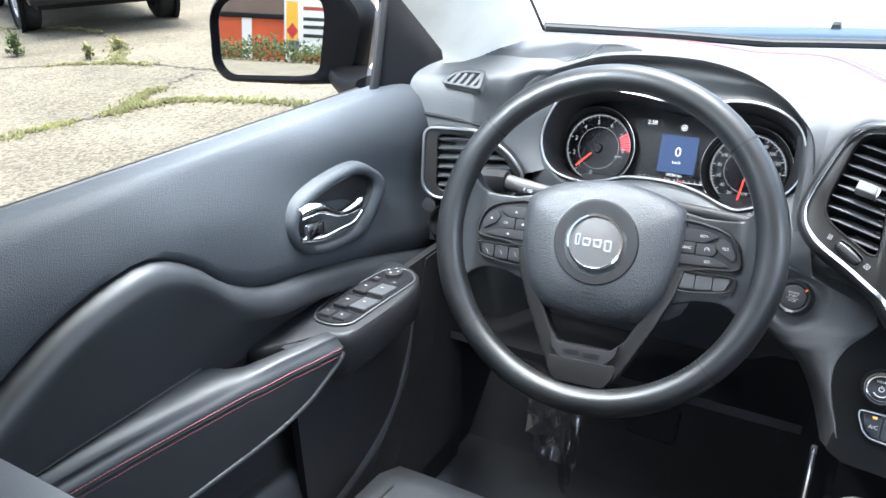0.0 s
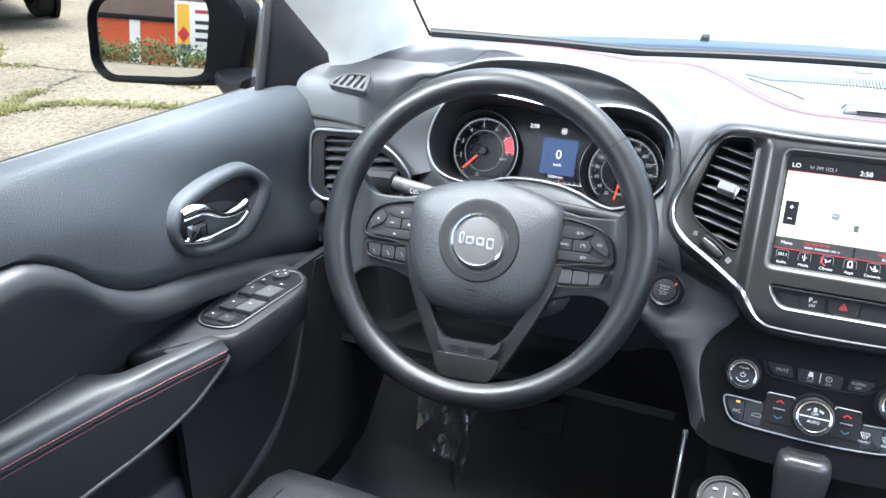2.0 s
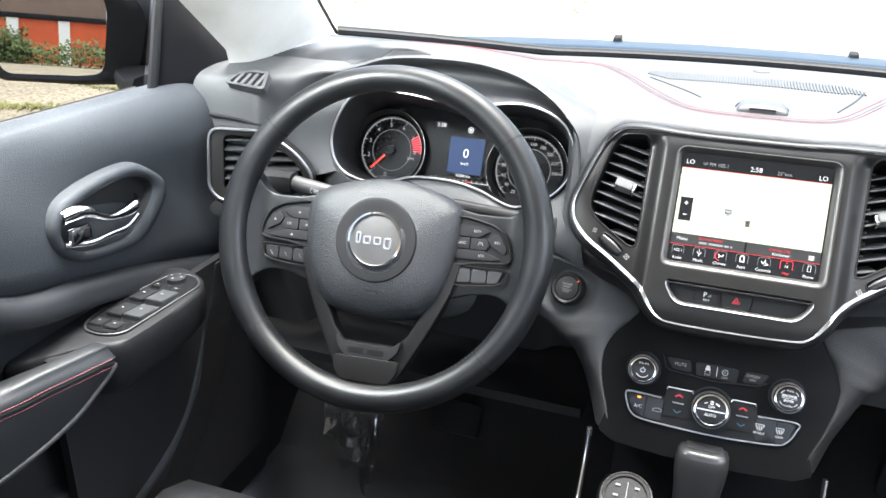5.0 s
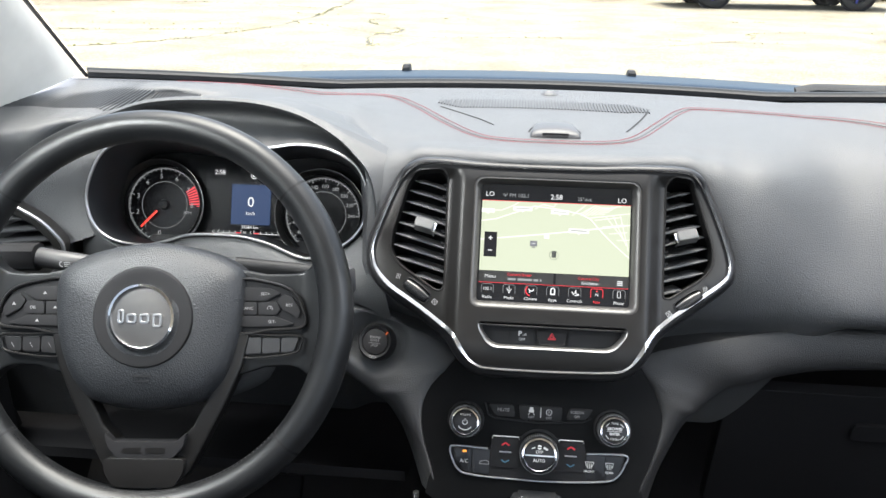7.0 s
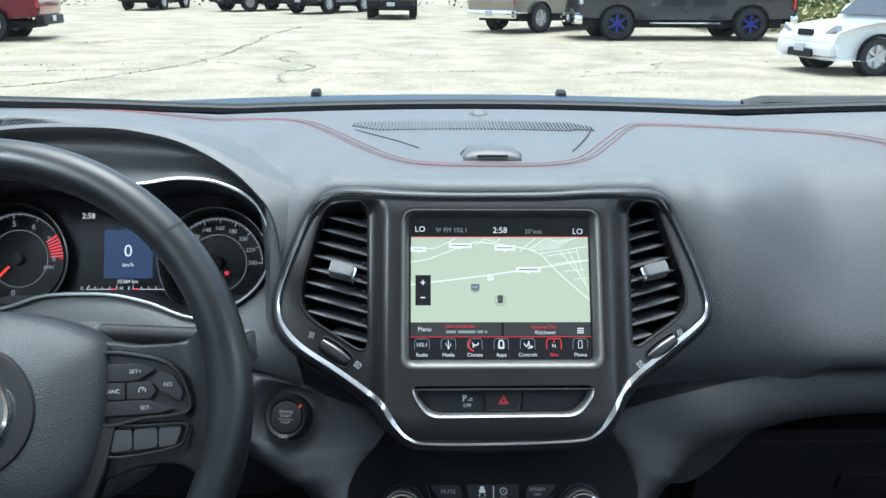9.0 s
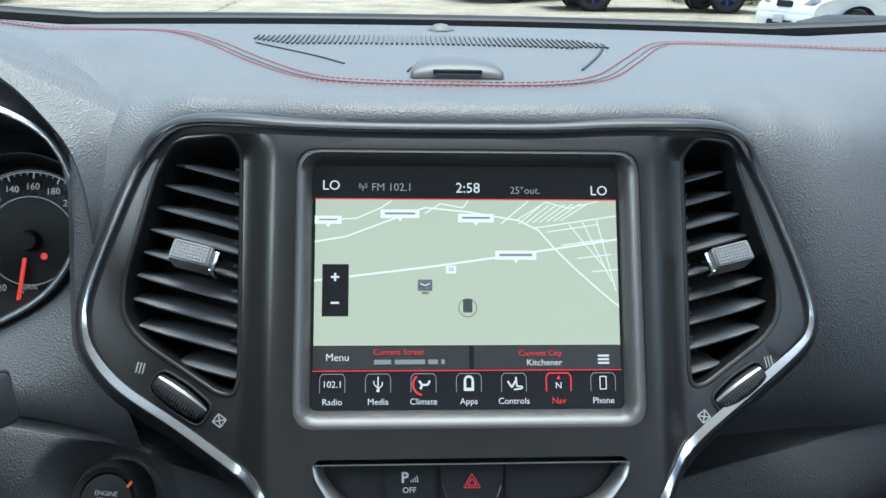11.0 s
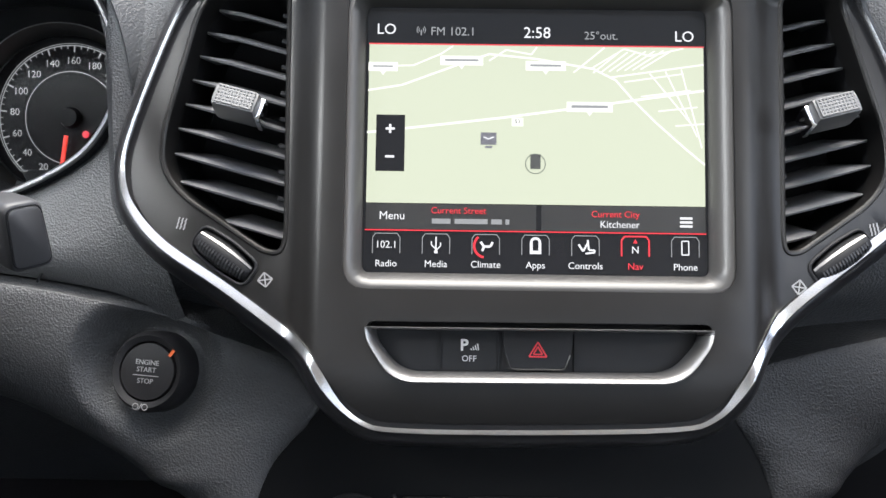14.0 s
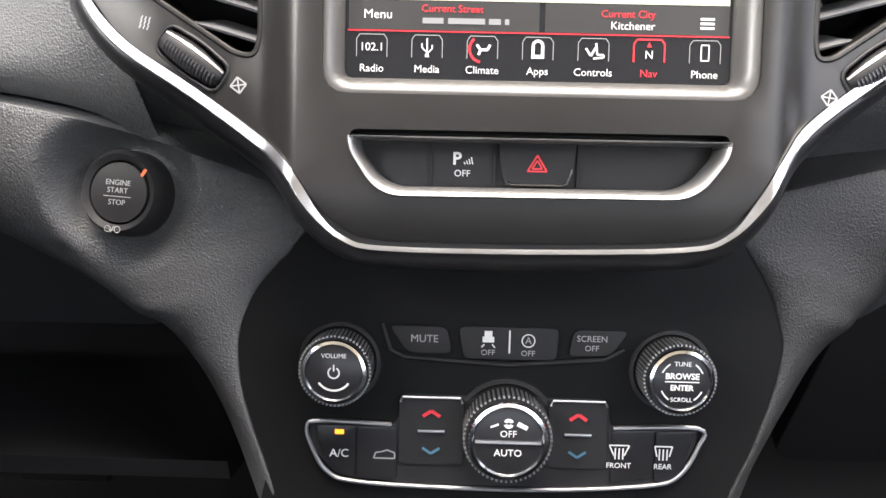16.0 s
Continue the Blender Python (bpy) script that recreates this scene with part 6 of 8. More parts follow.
for x in (-0.05, 0.05):
    part("cushion_seam", sweep([(x, -0.2, 0.252), (x, 0.10, 0.253), (x, 0.22, 0.247), (x, 0.275, 0.225)], 0.004, n=6, up=(0, 0, 1)), M_DARK, seat)
part("seat_base", box(-0.22, -0.28, 0.0, 0.22, 0.22, 0.10, 0.01), M_DARK, seat)
part("seat_back", box(-0.25, -0.42, 0.16, 0.25, -0.27, 0.72, 0.05), M_LEATHER, seat)


# ---- driver door ----
door = empty("driver_door", label="closed black driver door with red stitched armrest", category="car door")
VALLEY = [(-1.10, 0.90), (-0.90, 0.93), (-0.78, 0.965), (-0.706, 1.004), (-0.645, 1.034), (-0.582, 1.051), (-0.535, 1.052), (-0.489, 1.027), (-0.447, 0.988), (-0.389, 0.959), (-0.297, 0.942), (-0.20, 0.918), (-0.121, 0.895), (-0.03, 0.87), (0.06, 0.85)]
val = spline([(y, z, 0) for y, z in VALLEY], 6, False)


def valley(y):
    for a, b in zip(val, val[1:]):
        if a.x <= y <= b.x:
            return lerp(a.y, b.y, (y - a.x) / max(1e-9, b.x - a.x))
    return val[-1].y if y > 0 else val[0].y


BOWL = [(-0.341, 1.012), (-0.333, 1.034), (-0.312, 1.048), (-0.261, 1.058), (-0.204, 1.059), (-0.165, 1.039), (-0.147, 1.018), (-0.153, 0.996), (-0.188, 0.966), (-0.226, 0.958), (-0.293, 0.966), (-0.328, 0.984)]
BOWLIN = [(-0.330, 1.011), (-0.322, 1.028), (-0.300, 1.038), (-0.244, 1.046), (-0.206, 1.045), (-0.180, 1.034), (-0.170, 1.018), (-0.180, 1.002), (-0.204, 0.982), (-0.232, 0.971), (-0.290, 0.977), (-0.318, 0.990)]
bowl = [(p.x, p.y) for p in spline([(y, z, 0) for y, z in BOWL], 4)]
bowl_in = [(p.x, p.y) for p in spline([(y, z, 0) for y, z in BOWLIN], 4)]


def door_x(y, z):
    """The inner face of the upper door trim."""
    k = max(0.0, min(1.0, (z - 1.05) / 0.080))
    base = -0.736 - 0.024 * k * k
    s = min(1.0, max(0.0, (y + 0.60) / 0.30))
    crease = 0.011 * s * s * (3 - 2 * s) * math.exp(-((z - (1.075 - 0.30 * (y + 0.35))) / 0.05) ** 2)
    return base - crease + (0.012 * max(0, (y + 0.10) / 0.12) if y > -0.10 else 0)


upper = [(-1.10, 1.150), (-0.70, 1.150), (-0.40, 1.150), (-0.14, 1.152), (-0.02, 1.150), (0.05, 1.13)]
bm = bmesh.new()
yy = [-1.10 + 0.02 * i for i in range(59)]
rows = []
for y in yy:
    z0, z1 = valley(y), 1.130 if y < -0.02 else 1.130 - 0.15 * (y + 0.02)
    rows.append([(door_x(y, z) - (0.010 if t == 0 else 0), y, z) for t in [i / 12 for i in range(12)] for z in [lerp(z0, z1, t)]] + [(-0.7625, y, z1 - 0.003), (-0.766, y, z1 - 0.0005), (-0.772, y, z1 + 0.001), (-0.800, y, z1 + 0.001)])
loft(rows, bm=bm)
upper_panel = part("upper_trim", bm, M_DOOR, door, "grained grey-black upper trim", smooth=60)
part("window_seal", sweep([(-0.803, y, (1.130 if y < -0.02 else 1.130 - 0.15 * (y + 0.02)) - 0.001) for y in yy[:51]], 0.010, 0.008, n=8, up=(0, 0, 1)), M_RUBBER, door, "black window seal")

# leather insert below the valley line
rows = []
for y in yy:
    z0 = valley(y)
    rows.append([(-0.754, y, z0 + 0.001), (-0.741, y, z0 + 0.002), (-0.729, y, z0 - 0.002), (-0.7215, y, z0 - 0.012), (-0.7205, y, z0 - 0.030), (-0.735, y, lerp(z0, 0.87, 0.5)), (-0.752, y, 0.88), (-0.755, y, 0.80)])
part("insert", loft([spline(r, 3, False) for r in rows]), M_LEATHER, door, "smooth black leather insert", smooth=60)

# door pull with bowl
bowl_rows = [[(-0.750, lerp(y, -0.237, -0.06), lerp(z, 1.008, -0.08)) for y, z in bowl], [(-0.7375, lerp(y, -0.237, -0.025), lerp(z, 1.008, -0.035)) for y, z in bowl], [(-0.7315, lerp(y, -0.237, 0.0), z) for y, z in bowl],
             [(-0.7290, lerp(y, b[0], 0.40), lerp(z, b[1], 0.40)) for (y, z), b in zip(bowl, bowl_in)], [(-0.7305, lerp(y, b[0], 0.85), lerp(z, b[1], 0.85)) for (y, z), b in zip(bowl, bowl_in)], [(-0.7345, b[0], b[1]) for b in bowl_in]]
part("handle_lip", loft(bowl_rows, True), M_DOOR, door, "grained lip round the door pull", smooth=60)
# Recess in deeper black than the lip: its shadow is put into the material.
part("handle_bowl", loft([bowl_rows[-1], [(-0.7440, lerp(b[0], -0.237, 0.06), lerp(b[1], 1.008, 0.08)) for b in bowl_in], [(-0.7450, lerp(b[0], -0.237, 0.97), lerp(b[1], 1.008, 0.97)) for b in bowl_in]], True), M_DARK, door, "bowl of the door pull, darker material for its shade", smooth=50)
hd = part("pull_lever", loft([[(p.x + ox, p.y, p.z + dz * (0.5 + 0.5 * min(1, abs(p.y + 0.26) / 0.05))) for p in spline([(-0.728, -0.326, 1.028), (-0.722, -0.310, 1.031), (-0.720, -0.294, 1.028), (-0.720, -0.266, 1.012), (-0.720, -0.238, 1.008), (-0.721, -0.214, 1.010), (-0.730, -0.205, 1.013)], 5, False)]
                              for ox, dz in ((-0.006, 0.010), (0.0, 0.009), (0.002, 0.004), (0.001, -0.003), (-0.004, -0.008))]), M_BRIGHT, door, "chrome door lever", smooth=60)
part("lever_lower", sweep(spline([(-0.728, -0.331, 1.000), (-0.721, -0.300, 0.993), (-0.720, -0.267, 0.992), (-0.721, -0.238, 0.991), (-0.726, -0.212, 0.997)], 6, False), 0.007, 0.006, n=12, up=(1, 0, 0)), M_BRIGHT, hd)
part("lock_tab", box(-0.727, -0.327, 0.998, -0.719, -0.296, 1.018, 0.003), M_BRIGHT, hd)
part("lock_slot", box(-0.7192, -0.309, 1.003, -0.7178, -0.301, 1.014, 0.0006), M_DARK, hd)

# armrest: y, inner edge x, outer edge x, height, foot of the padded side
ARM = [(-1.05, -0.742, -0.750, 0.885, 0.74), (-0.80, -0.740, -0.750, 0.887, 0.75), (-0.70, -0.733, -0.750, 0.888, 0.765), (-0.62, -0.722, -0.750, 0.889, 0.778), (-0.56, -0.711, -0.750, 0.890, 0.788), (-0.50, -0.699, -0.750, 0.891, 0.797), (-0.480, -0.694, -0.748, 0.892, 0.801), (-0.470, -0.691, -0.740, 0.892, 0.804),
       (-0.455, -0.687, -0.724, 0.892, 0.808), (-0.43, -0.681, -0.714, 0.893, 0.816), (-0.40, -0.673, -0.704, 0.893, 0.830), (-0.37, -0.666, -0.697, 0.893, 0.850), (-0.352, -0.662, -0.693, 0.892, 0.864), (-0.344, -0.665, -0.688, 0.889, 0.870), (-0.340, -0.671, -0.683, 0.882, 0.875)]
rows = []
for y, xi, xo, z, zl in ARM:
    e = 0.004 if y > -0.35 else 0.0
    f = 0.012 * min(1.0, max(0.0, (-0.47 - y) / 0.02))
    rows.append(spline([(xo - 0.002, y, z - 0.012 + f), (xo, y, z - 0.001 + f), (lerp(xo, xi, 0.30), y, z + 0.003 - e + f * 0.75), (lerp(xo, xi, 0.70), y, z + 0.002 - e + f * 0.25), (xi - 0.006, y, z - 0.003 - e), (xi, y, z - 0.012), (xi + 0.001, y, lerp(z, zl, 0.45)), (xi - 0.002, y, zl + 0.006), (xi - 0.008, y, zl), (xi - 0.05, y, zl - 0.01)], 4, False))
armrest = part("armrest", loft(rows), M_LEATHER, door, "padded leather armrest", smooth=60)
edge = spline([(xi, y, z) for y, xi, xo, z, zl in ARM], 6, False)
for dz in (-0.0125, -0.0220):
    stitches("armrest_stitching", [(p.x + 0.0012, p.y, p.z + dz) for p in edge if p.y < -0.354], armrest, M_ORANGE, 0.0046, 0.0034, 0.0007, up=(1, 0, 0))
part("armrest_groove", sweep([(p.x + 0.0006, p.y, p.z - 0.0172) for p in edge if p.y < -0.352], 0.003, 0.002, n=6, up=(1, 0, 0)), M_DARK, armrest)

part("armrest_joint", sweep([(-0.7475, y, 0.9035 + 0.004 * (y + 0.6)) for y in (-0.95, -0.80, -0.70, -0.60, -0.54, -0.495)], 0.003, 0.004, n=6, up=(1, 0, 0)), M_DARK, door, "dark joint behind the armrest")
foot = spline([(xi - 0.003, y, zl + 0.001) for y, xi, xo, z, zl in ARM], 6, False)
part("armrest_rim", sweep([(p.x, p.y, p.z) for p in foot], 0.007, 0.006, n=8, up=(1, 0, 0)), M_GRILLE, door, "rolled rim under the armrest side", smooth=60)

# switch pod
PODO = rounded([(-0.752, -0.430), (-0.758, -0.347), (-0.749, -0.292), (-0.745, -0.201), (-0.720, -0.150), (-0.668, -0.168), (-0.646, -0.202), (-0.647, -0.276), (-0.655, -0.345), (-0.690, -0.360), (-0.716, -0.398)], 0.018, 4)
PC = Vector((-0.70, -0.28))
rows = []
for k, dz in ((0.90, 0.0015), (0.965, 0.0005), (1.0, -0.004), (1.008, -0.014), (0.99, -0.045), (0.90, -0.075)):
    rows.append([(PC.x + (p.x - PC.x) * k - (0.02 if k == 0.90 and dz < 0 else 0), PC.y + (p.y - PC.y) * k, 0.893 + 0.05 * (p.y + 0.352) + dz) for p in PODO])
bm = loft(rows, True)
bmesh.ops.contextual_create(bm, geom=[v for v in bm.verts][:len(PODO)])
part("switch_pod", bm, M_BLACK, door, "black window switch pod", smooth=50)


def pod_z(y):
    return 0.893 + 0.05 * (y + 0.352) + 0.0035


PP = rounded([(-0.318, -0.726), (-0.276, -0.727), (-0.188, -0.709), (-0.177, -0.680), (-0.196, -0.657), (-0.324, -0.669), (-0.335, -0.688), (-0.334, -0.714)], 0.012, 4)
bm = bmesh.new()
loft([[(p.y, p.x, pod_z(p.x) + h) for p in PP] for h in (-0.004, 0.0008)], True, True, bm)
part("switch_plate", bm, M_PIANO, door, "gloss black switch plate")
part("plate_rim", sweep([(lerp(p.y, -0.692, -0.06), lerp(p.x, -0.256, -0.04), pod_z(p.x) - 0.0005) for p in PP], 0.003, 0.003, closed=True, n=6, up=(0, 0, 1)), M_GRILLE, door, "raised rim of the switch plate")


def switch(y0, y1, x0, x1, h, bright=False):
    bm = bmesh.new()
    z = pod_z((y0 + y1) / 2) + 0.001
    loft([[(x0, y0, z + a), (x1, y0, z + a), (x1, y1, z + b), (x0, y1, z + b)] for a, b in ((-0.002, -0.002), (h, h * 0.4))], True, True, bm)
    bmesh.ops.bevel(bm, geom=list(bm.edges), offset=0.0008, segments=2, affect="EDGES", clamp_overlap=True)
    k = part("window_switch", bm, M_GRILLE if bright else M_BLACK, door, "grey tipped window switch" if bright else "black switch", smooth=40)
    cy, cx = (y0 + y1) / 2, (x0 + x1) / 2
    b2 = bmesh.new()
    b2.faces.new([b2.verts.new((cx + a, cy + b, z + h + 0.0006)) for a, b in ((-0.0020, -0.0008), (0.0020, -0.0008), (0.0014, 0.0012), (-0.0014, 0.0012))])
    part("mark", b2, M_GREY_MARK, k, smooth=0)


for y0, y1 in ((-0.302, -0.268), (-0.262, -0.228)):
    switch(y0, y1, -0.713, -0.692, 0.004)
    switch(y0 + 0.002, y1 + 0.003, -0.690, -0.665, 0.005, True)
switch(-0.326, -0.307, -0.719, -0.701, 0.002)
switch(-0.326, -0.307, -0.698, -0.678, 0.002)
switch(-0.223, -0.212, -0.710, -0.698, 0.002)
switch(-0.225, -0.214, -0.681, -0.668, 0.002)
kn = part("mirror_knob", lathe([(0.0125, 0.0), (0.012, -0.005), (0.008, -0.006), (0.0, -0.005)], 24), M_BLACK, door, "round mirror knob", m=pose(-0.690, -0.197, pod_z(-0.197) + 0.0005, -90, 0, 0))
for a in range(4):
    b2 = bmesh.new()
    ca, sa = math.cos(radians(90 * a)), math.sin(radians(90 * a))
    b2.faces.new([b2.verts.new((0.008 * ca + 0.0018 * u * ca - 0.0022 * v * sa, -0.0068, 0.008 * sa + 0.0018 * u * sa + 0.0022 * v * ca)) for u, v in ((1, 0), (-1, 1), (-1, -1))])
    part("mark", b2, M_GREY_MARK, kn, smooth=0)

# lower door with pocket
part("lower_trim", loft([[(x, y, z) for y in (-1.10, -0.8, -0.6, -0.45, -0.33, -0.22, -0.12, 0.06)] for x, z in ((-0.752, 0.90), (-0.752, 0.80), (-0.745, 0.72), (-0.73, 0.66), (-0.735, 0.50), (-0.75, 0.40))]), M_DARK, door, "dark lower door trim")
pk = spline([(-0.700, -0.95, 0.58), (-0.700, -0.50, 0.605), (-0.700, -0.36, 0.625), (-0.700, -0.271, 0.652), (-0.700, -0.208, 0.690), (-0.700, -0.169, 0.747), (-0.703, -0.140, 0.818), (-0.706, -0.130, 0.880)], 6, False)
rows = [[(p.x - 0.05, p.y + 0.02, p.z - 0.01), (p.x - 0.006, p.y + 0.004, p.z + 0.002), (p.x, p.y + 0.006, p.z - 0.004), (p.x - 0.004, p.y + 0.02, p.z - 0.020), (p.x - 0.02, p.y + 0.05, p.z - 0.08)] for p in pk]
part("pocket_edge", loft(rows), M_DOOR, door, "rolled edge of the door pocket", smooth=60)
gr = bmesh.new()
for i in range(88):
    z = 0.885 - 0.00375 * i
    w = 0.055 + 0.015 * i / 44
    yb = -0.118 - 0.0014 * i if i < 44 else -0.180 - 0.0036 * (i - 44)
    box(-0.7035 if i else -0.703, yb + 0.02, z - 0.001, -0.7005, yb + 0.02 + w, z + 0.0010, 0, gr)
part("speaker_ribs", gr, M_DARK, door, "fine ribs of the speaker grille", smooth=0, kind="stuff")
part("grille_back", box(-0.715, -0.40, 0.52, -0.703, 0.0, 0.89), M_DARK, door)
# corner sail and window frame
sail = bmesh.new()
loft([[(-0.788, -0.094, 1.128), (-0.758, -0.020, 1.126), (-0.742, 0.052, 1.120)], [(-0.782, -0.088, 1.165), (-0.754, -0.022, 1.165), (-0.740, 0.046, 1.160)], [(-0.775, -0.082, 1.205), (-0.750, -0.028, 1.205), (-0.738, 0.030, 1.200)],
      [(-0.768, -0.078, 1.252), (-0.746, -0.040, 1.252), (-0.735, 0.000, 1.246)], [(-0.756, -0.14, 1.36), (-0.735, -0.13, 1.36), (-0.722, -0.11, 1.35)]], bm=sail)
part("mirror_sail", sail, M_SHELL, door, "black corner panel by the mirror", smooth=60)
part("frame_post", sweep([(-0.784, -0.090, 1.12), (-0.777, -0.084, 1.17), (-0.768, -0.074, 1.25), (-0.752, -0.14, 1.36)], 0.012, 0.018, n=8, up=(0, 1, 0)), M_DARK, door, "black glass channel")
win = part("side_glass", loft([[(-0.803, -1.10, 1.12), (-0.803, -0.085, 1.12)], [(-0.778, -1.07, 1.25), (-0.778, -0.075, 1.25)], [(-0.757, -1.05, 1.36), (-0.757, -0.14, 1.36)], [(-0.70, -1.0, 1.56), (-0.70, -0.48, 1.56)]]), M_SIDE, door, "clear side window glass", smooth=0)
win.visible_shadow = False

# ---- body around the cabin ----
def bow(t):
    """How far the door side of the pillar stands forward of its straight line."""
    return 0.035 * min(1.0, t / 0.08) * (1 - t) - 0.05 * t * t


pil = bmesh.new()
PA = [(-0.735, 0.030, 1.132), (-0.712, 0.038, 1.140), (-0.690, 0.080, 1.157), (-0.655, 0.165, 1.178), (-0.665, 0.22, 1.178)]
loft([PA] + [[(x + 0.10 * t, y - 0.68 * t + (bow(t) if i < 2 else 0), z + 0.50 * t) for i, (x, y, z) in enumerate(PA)] for t in (0.08, 0.17, 0.33, 0.66, 1.0)], bm=pil)
part("pillar_trim_driver", pil, M_PILLAR, None, "light grey fabric windscreen pillar trim", smooth=60, category="pillar trim", kind="structure")
pil = bmesh.new()
loft([[(-x, y, z) for x, y, z in PA]] + [[(-x - 0.10 * t, y - 0.68 * t + (bow(t) if i < 2 else 0), z + 0.50 * t) for i, (x, y, z) in enumerate(PA)] for t in (0.08, 0.17, 0.33, 0.66, 1.0)], bm=pil)
part("pillar_trim_passenger", pil, M_PILLAR, None, "light grey fabric windscreen pillar trim", smooth=60, category="pillar trim", kind="structure")


def base_y(x):
    return 0.475 - 0.50 * x * x


def base_z(x):
    return 1.140 + 0.10 * max(0.0, abs(x) - 0.35)


wx = [-0.67 + 0.067 * i for i in range(21)]
ws = part("windscreen", loft([[(x * (1 - 0.13 * t), base_y(x) - (0.86 - 0.25 * (x / 0.67) ** 2) * t, base_z(x) + 0.48 * t - 0.03 * t * (x / 0.67) ** 2) for x in wx] for t in (0, 0.25, 0.5, 0.75, 1)]), M_GLASS, None, "clear raked windscreen glass", smooth=60, category="windscreen", kind="structure")
ws.visible_shadow = False
fr = [(x, base_y(x) - 0.006, base_z(x) + 0.003) for x in wx]
side = [(-0.67 * (1 - 0.13 * t), base_y(0.67) - 0.61 * t - 0.01, base_z(0.67) + 0.45 * t) for t in [i / 10 for i in range(11)]]
trim = empty("windscreen_trim", label="black windscreen edge band", category="trim", kind="structure")
part("lower_band", sweep(fr, 0.026, 0.017, n=8, up=(0, 0, 1)), M_FACE, trim)
part("side_band", sweep(side, 0.006, 0.006, n=6, up=(0, 1, 0)), M_RUBBER, trim)
part("side_band", sweep([(-x, y, z) for x, y, z in side], 0.006, 0.006, n=6, up=(0, 1, 0)), M_RUBBER, trim)
part("roof", box(-0.66, -2.6, 1.60, 0.66, -0.40, 1.63, 0.01), M_PILLAR, None, "light grey roof lining", category="roof", kind="structure")
for s in (-1, 1):
    part("roof_rail_driver" if s < 0 else "roof_rail_passenger", box(min(s * 0.64, s * 0.72), -2.6, 1.54, max(s * 0.64, s * 0.72), -0.42, 1.62, 0.01), M_PILLAR, None, "light grey roof edge trim", category="roof trim", kind="structure")
    part("centre_post_driver" if s < 0 else "centre_post_passenger", box(min(s * 0.70, s * 0.80), -1.25, 0.36, max(s * 0.70, s * 0.80), -1.08, 1.58, 0.02), M_BLACK, None, "black centre door post", category="door post", kind="structure")
    part("rear_side_driver" if s < 0 else "rear_side_passenger", box(min(s * 0.76, s * 0.82), -2.6, 0.36, max(s * 0.76, s * 0.82), -1.25, 1.15, 0.01), M_BLACK, None, "black rear door lining", category="car door", kind="structure")
part("passenger_door", box(0.745, -1.10, 0.36, 0.80, 0.05, 1.15, 0.01), M_BLACK, None, "closed black passenger door lining", category="car door")
for s in (-1, 1):
    part("footwell_side_driver" if s < 0 else "footwell_side_passenger", box(min(s * 0.775, s * 0.83), 0.0, 0.30, max(s * 0.775, s * 0.83), 0.62, 1.10, 0.0), M_DARK, None, "dark footwell side lining", smooth=0, category="lining", kind="structure")
part("bulkhead", box(-0.83, 0.46, 0.30, 0.83, 0.52, 1.06), M_DARK, None, "dark bulkhead behind the dash", smooth=0, category="bulkhead", kind="structure")
part("tailgate", box(-0.80, -2.66, 0.36, 0.80, -2.60, 1.12, 0.01), M_BLACK, None, "black tailgate lining", category="tailgate", kind="structure")
part("rear_seat", box(-0.68, -2.0, 0.36, 0.68, -1.75, 1.18, 0.06), M_LEATHER, None, "black leather rear seat back", category="car seat")

# outside: bonnet, wiper, washer jets, mirror
bon = []
for i in range(15):
    t = i / 14
    row = []
    for j in range(25):
        x = -0.80 + 1.6 * j / 24
        y = lerp(0.66 - 0.32 * x * x, 1.62 - 0.22 * x * x, t)
        z = 1.121 - 0.22 * t ** 2 - 0.008 * x * x - (0.10 * max(0, abs(x) - 0.66))
        row.append((x, y, z))
    bon.append(row)
bonnet = empty("bonnet", label="glossy blue car bonnet beyond the windscreen", category="bonnet")
part("bonnet_skin", loft([[(x, y - 0.006, z - 0.03) for x, y, z in bon[0]], [(x, y - 0.004, z - 0.006) for x, y, z in bon[0]]] + bon), M_BLUE, bonnet, "blue painted panel", smooth=60)
part("cowl", loft([[(x, base_y(x) + 0.005, base_z(x) - 0.02), (x, base_y(x) + 0.05, base_z(x) - 0.035), (x, 0.68 - 0.32 * x * x, 1.06)] for x in [-0.74 + 0.074 * i for i in range(21)]]), M_RUBBER, bonnet, "black cowl panel")
for x in (-0.285, 0.185):
    j = empty("washer_jet", pose(x, 0.83, 1.114), label="small black washer jet on the bonnet", category="washer jet", group="washer jets")
    part("jet_body", loft([[(a * w, b * d, z) for a, b in ((-1, -1), (1, -1), (1, 1), (-1, 1))] for w, d, z in ((0.009, 0.016, -0.008), (0.008, 0.014, 0.006), (0.006, 0.009, 0.011))], True, True), M_RUBBER, j)
wiper = empty("windscreen_wiper", label="black windscreen wiper parked by the cowl", category="wiper")
part("arm", sweep([(0.40, 0.475, 1.140), (0.425, 0.47, 1.147), (0.50, 0.47, 1.147), (0.62, 0.45, 1.150), (0.74, 0.42, 1.160)], 0.04, 0.022, n=10, up=(0, 0, 1)), M_RUBBER, wiper)
part("blade", sweep([(0.44, 0.455, 1.128), (0.58, 0.445, 1.131), (0.72, 0.40, 1.145)], 0.014, 0.016, n=8, up=(0, 0, 1)), M_RUBBER, wiper)

# ---- side mirror ----
mir = empty("side_mirror", label="black side mirror with reflecting glass", category="side mirror")
MN = pose(-1.155, 0.125, 1.142) @ look((0, 0, 0), (-0.108, 0.99, -0.0905)) @ pose(0, 0, 0, -90, 0, 0)
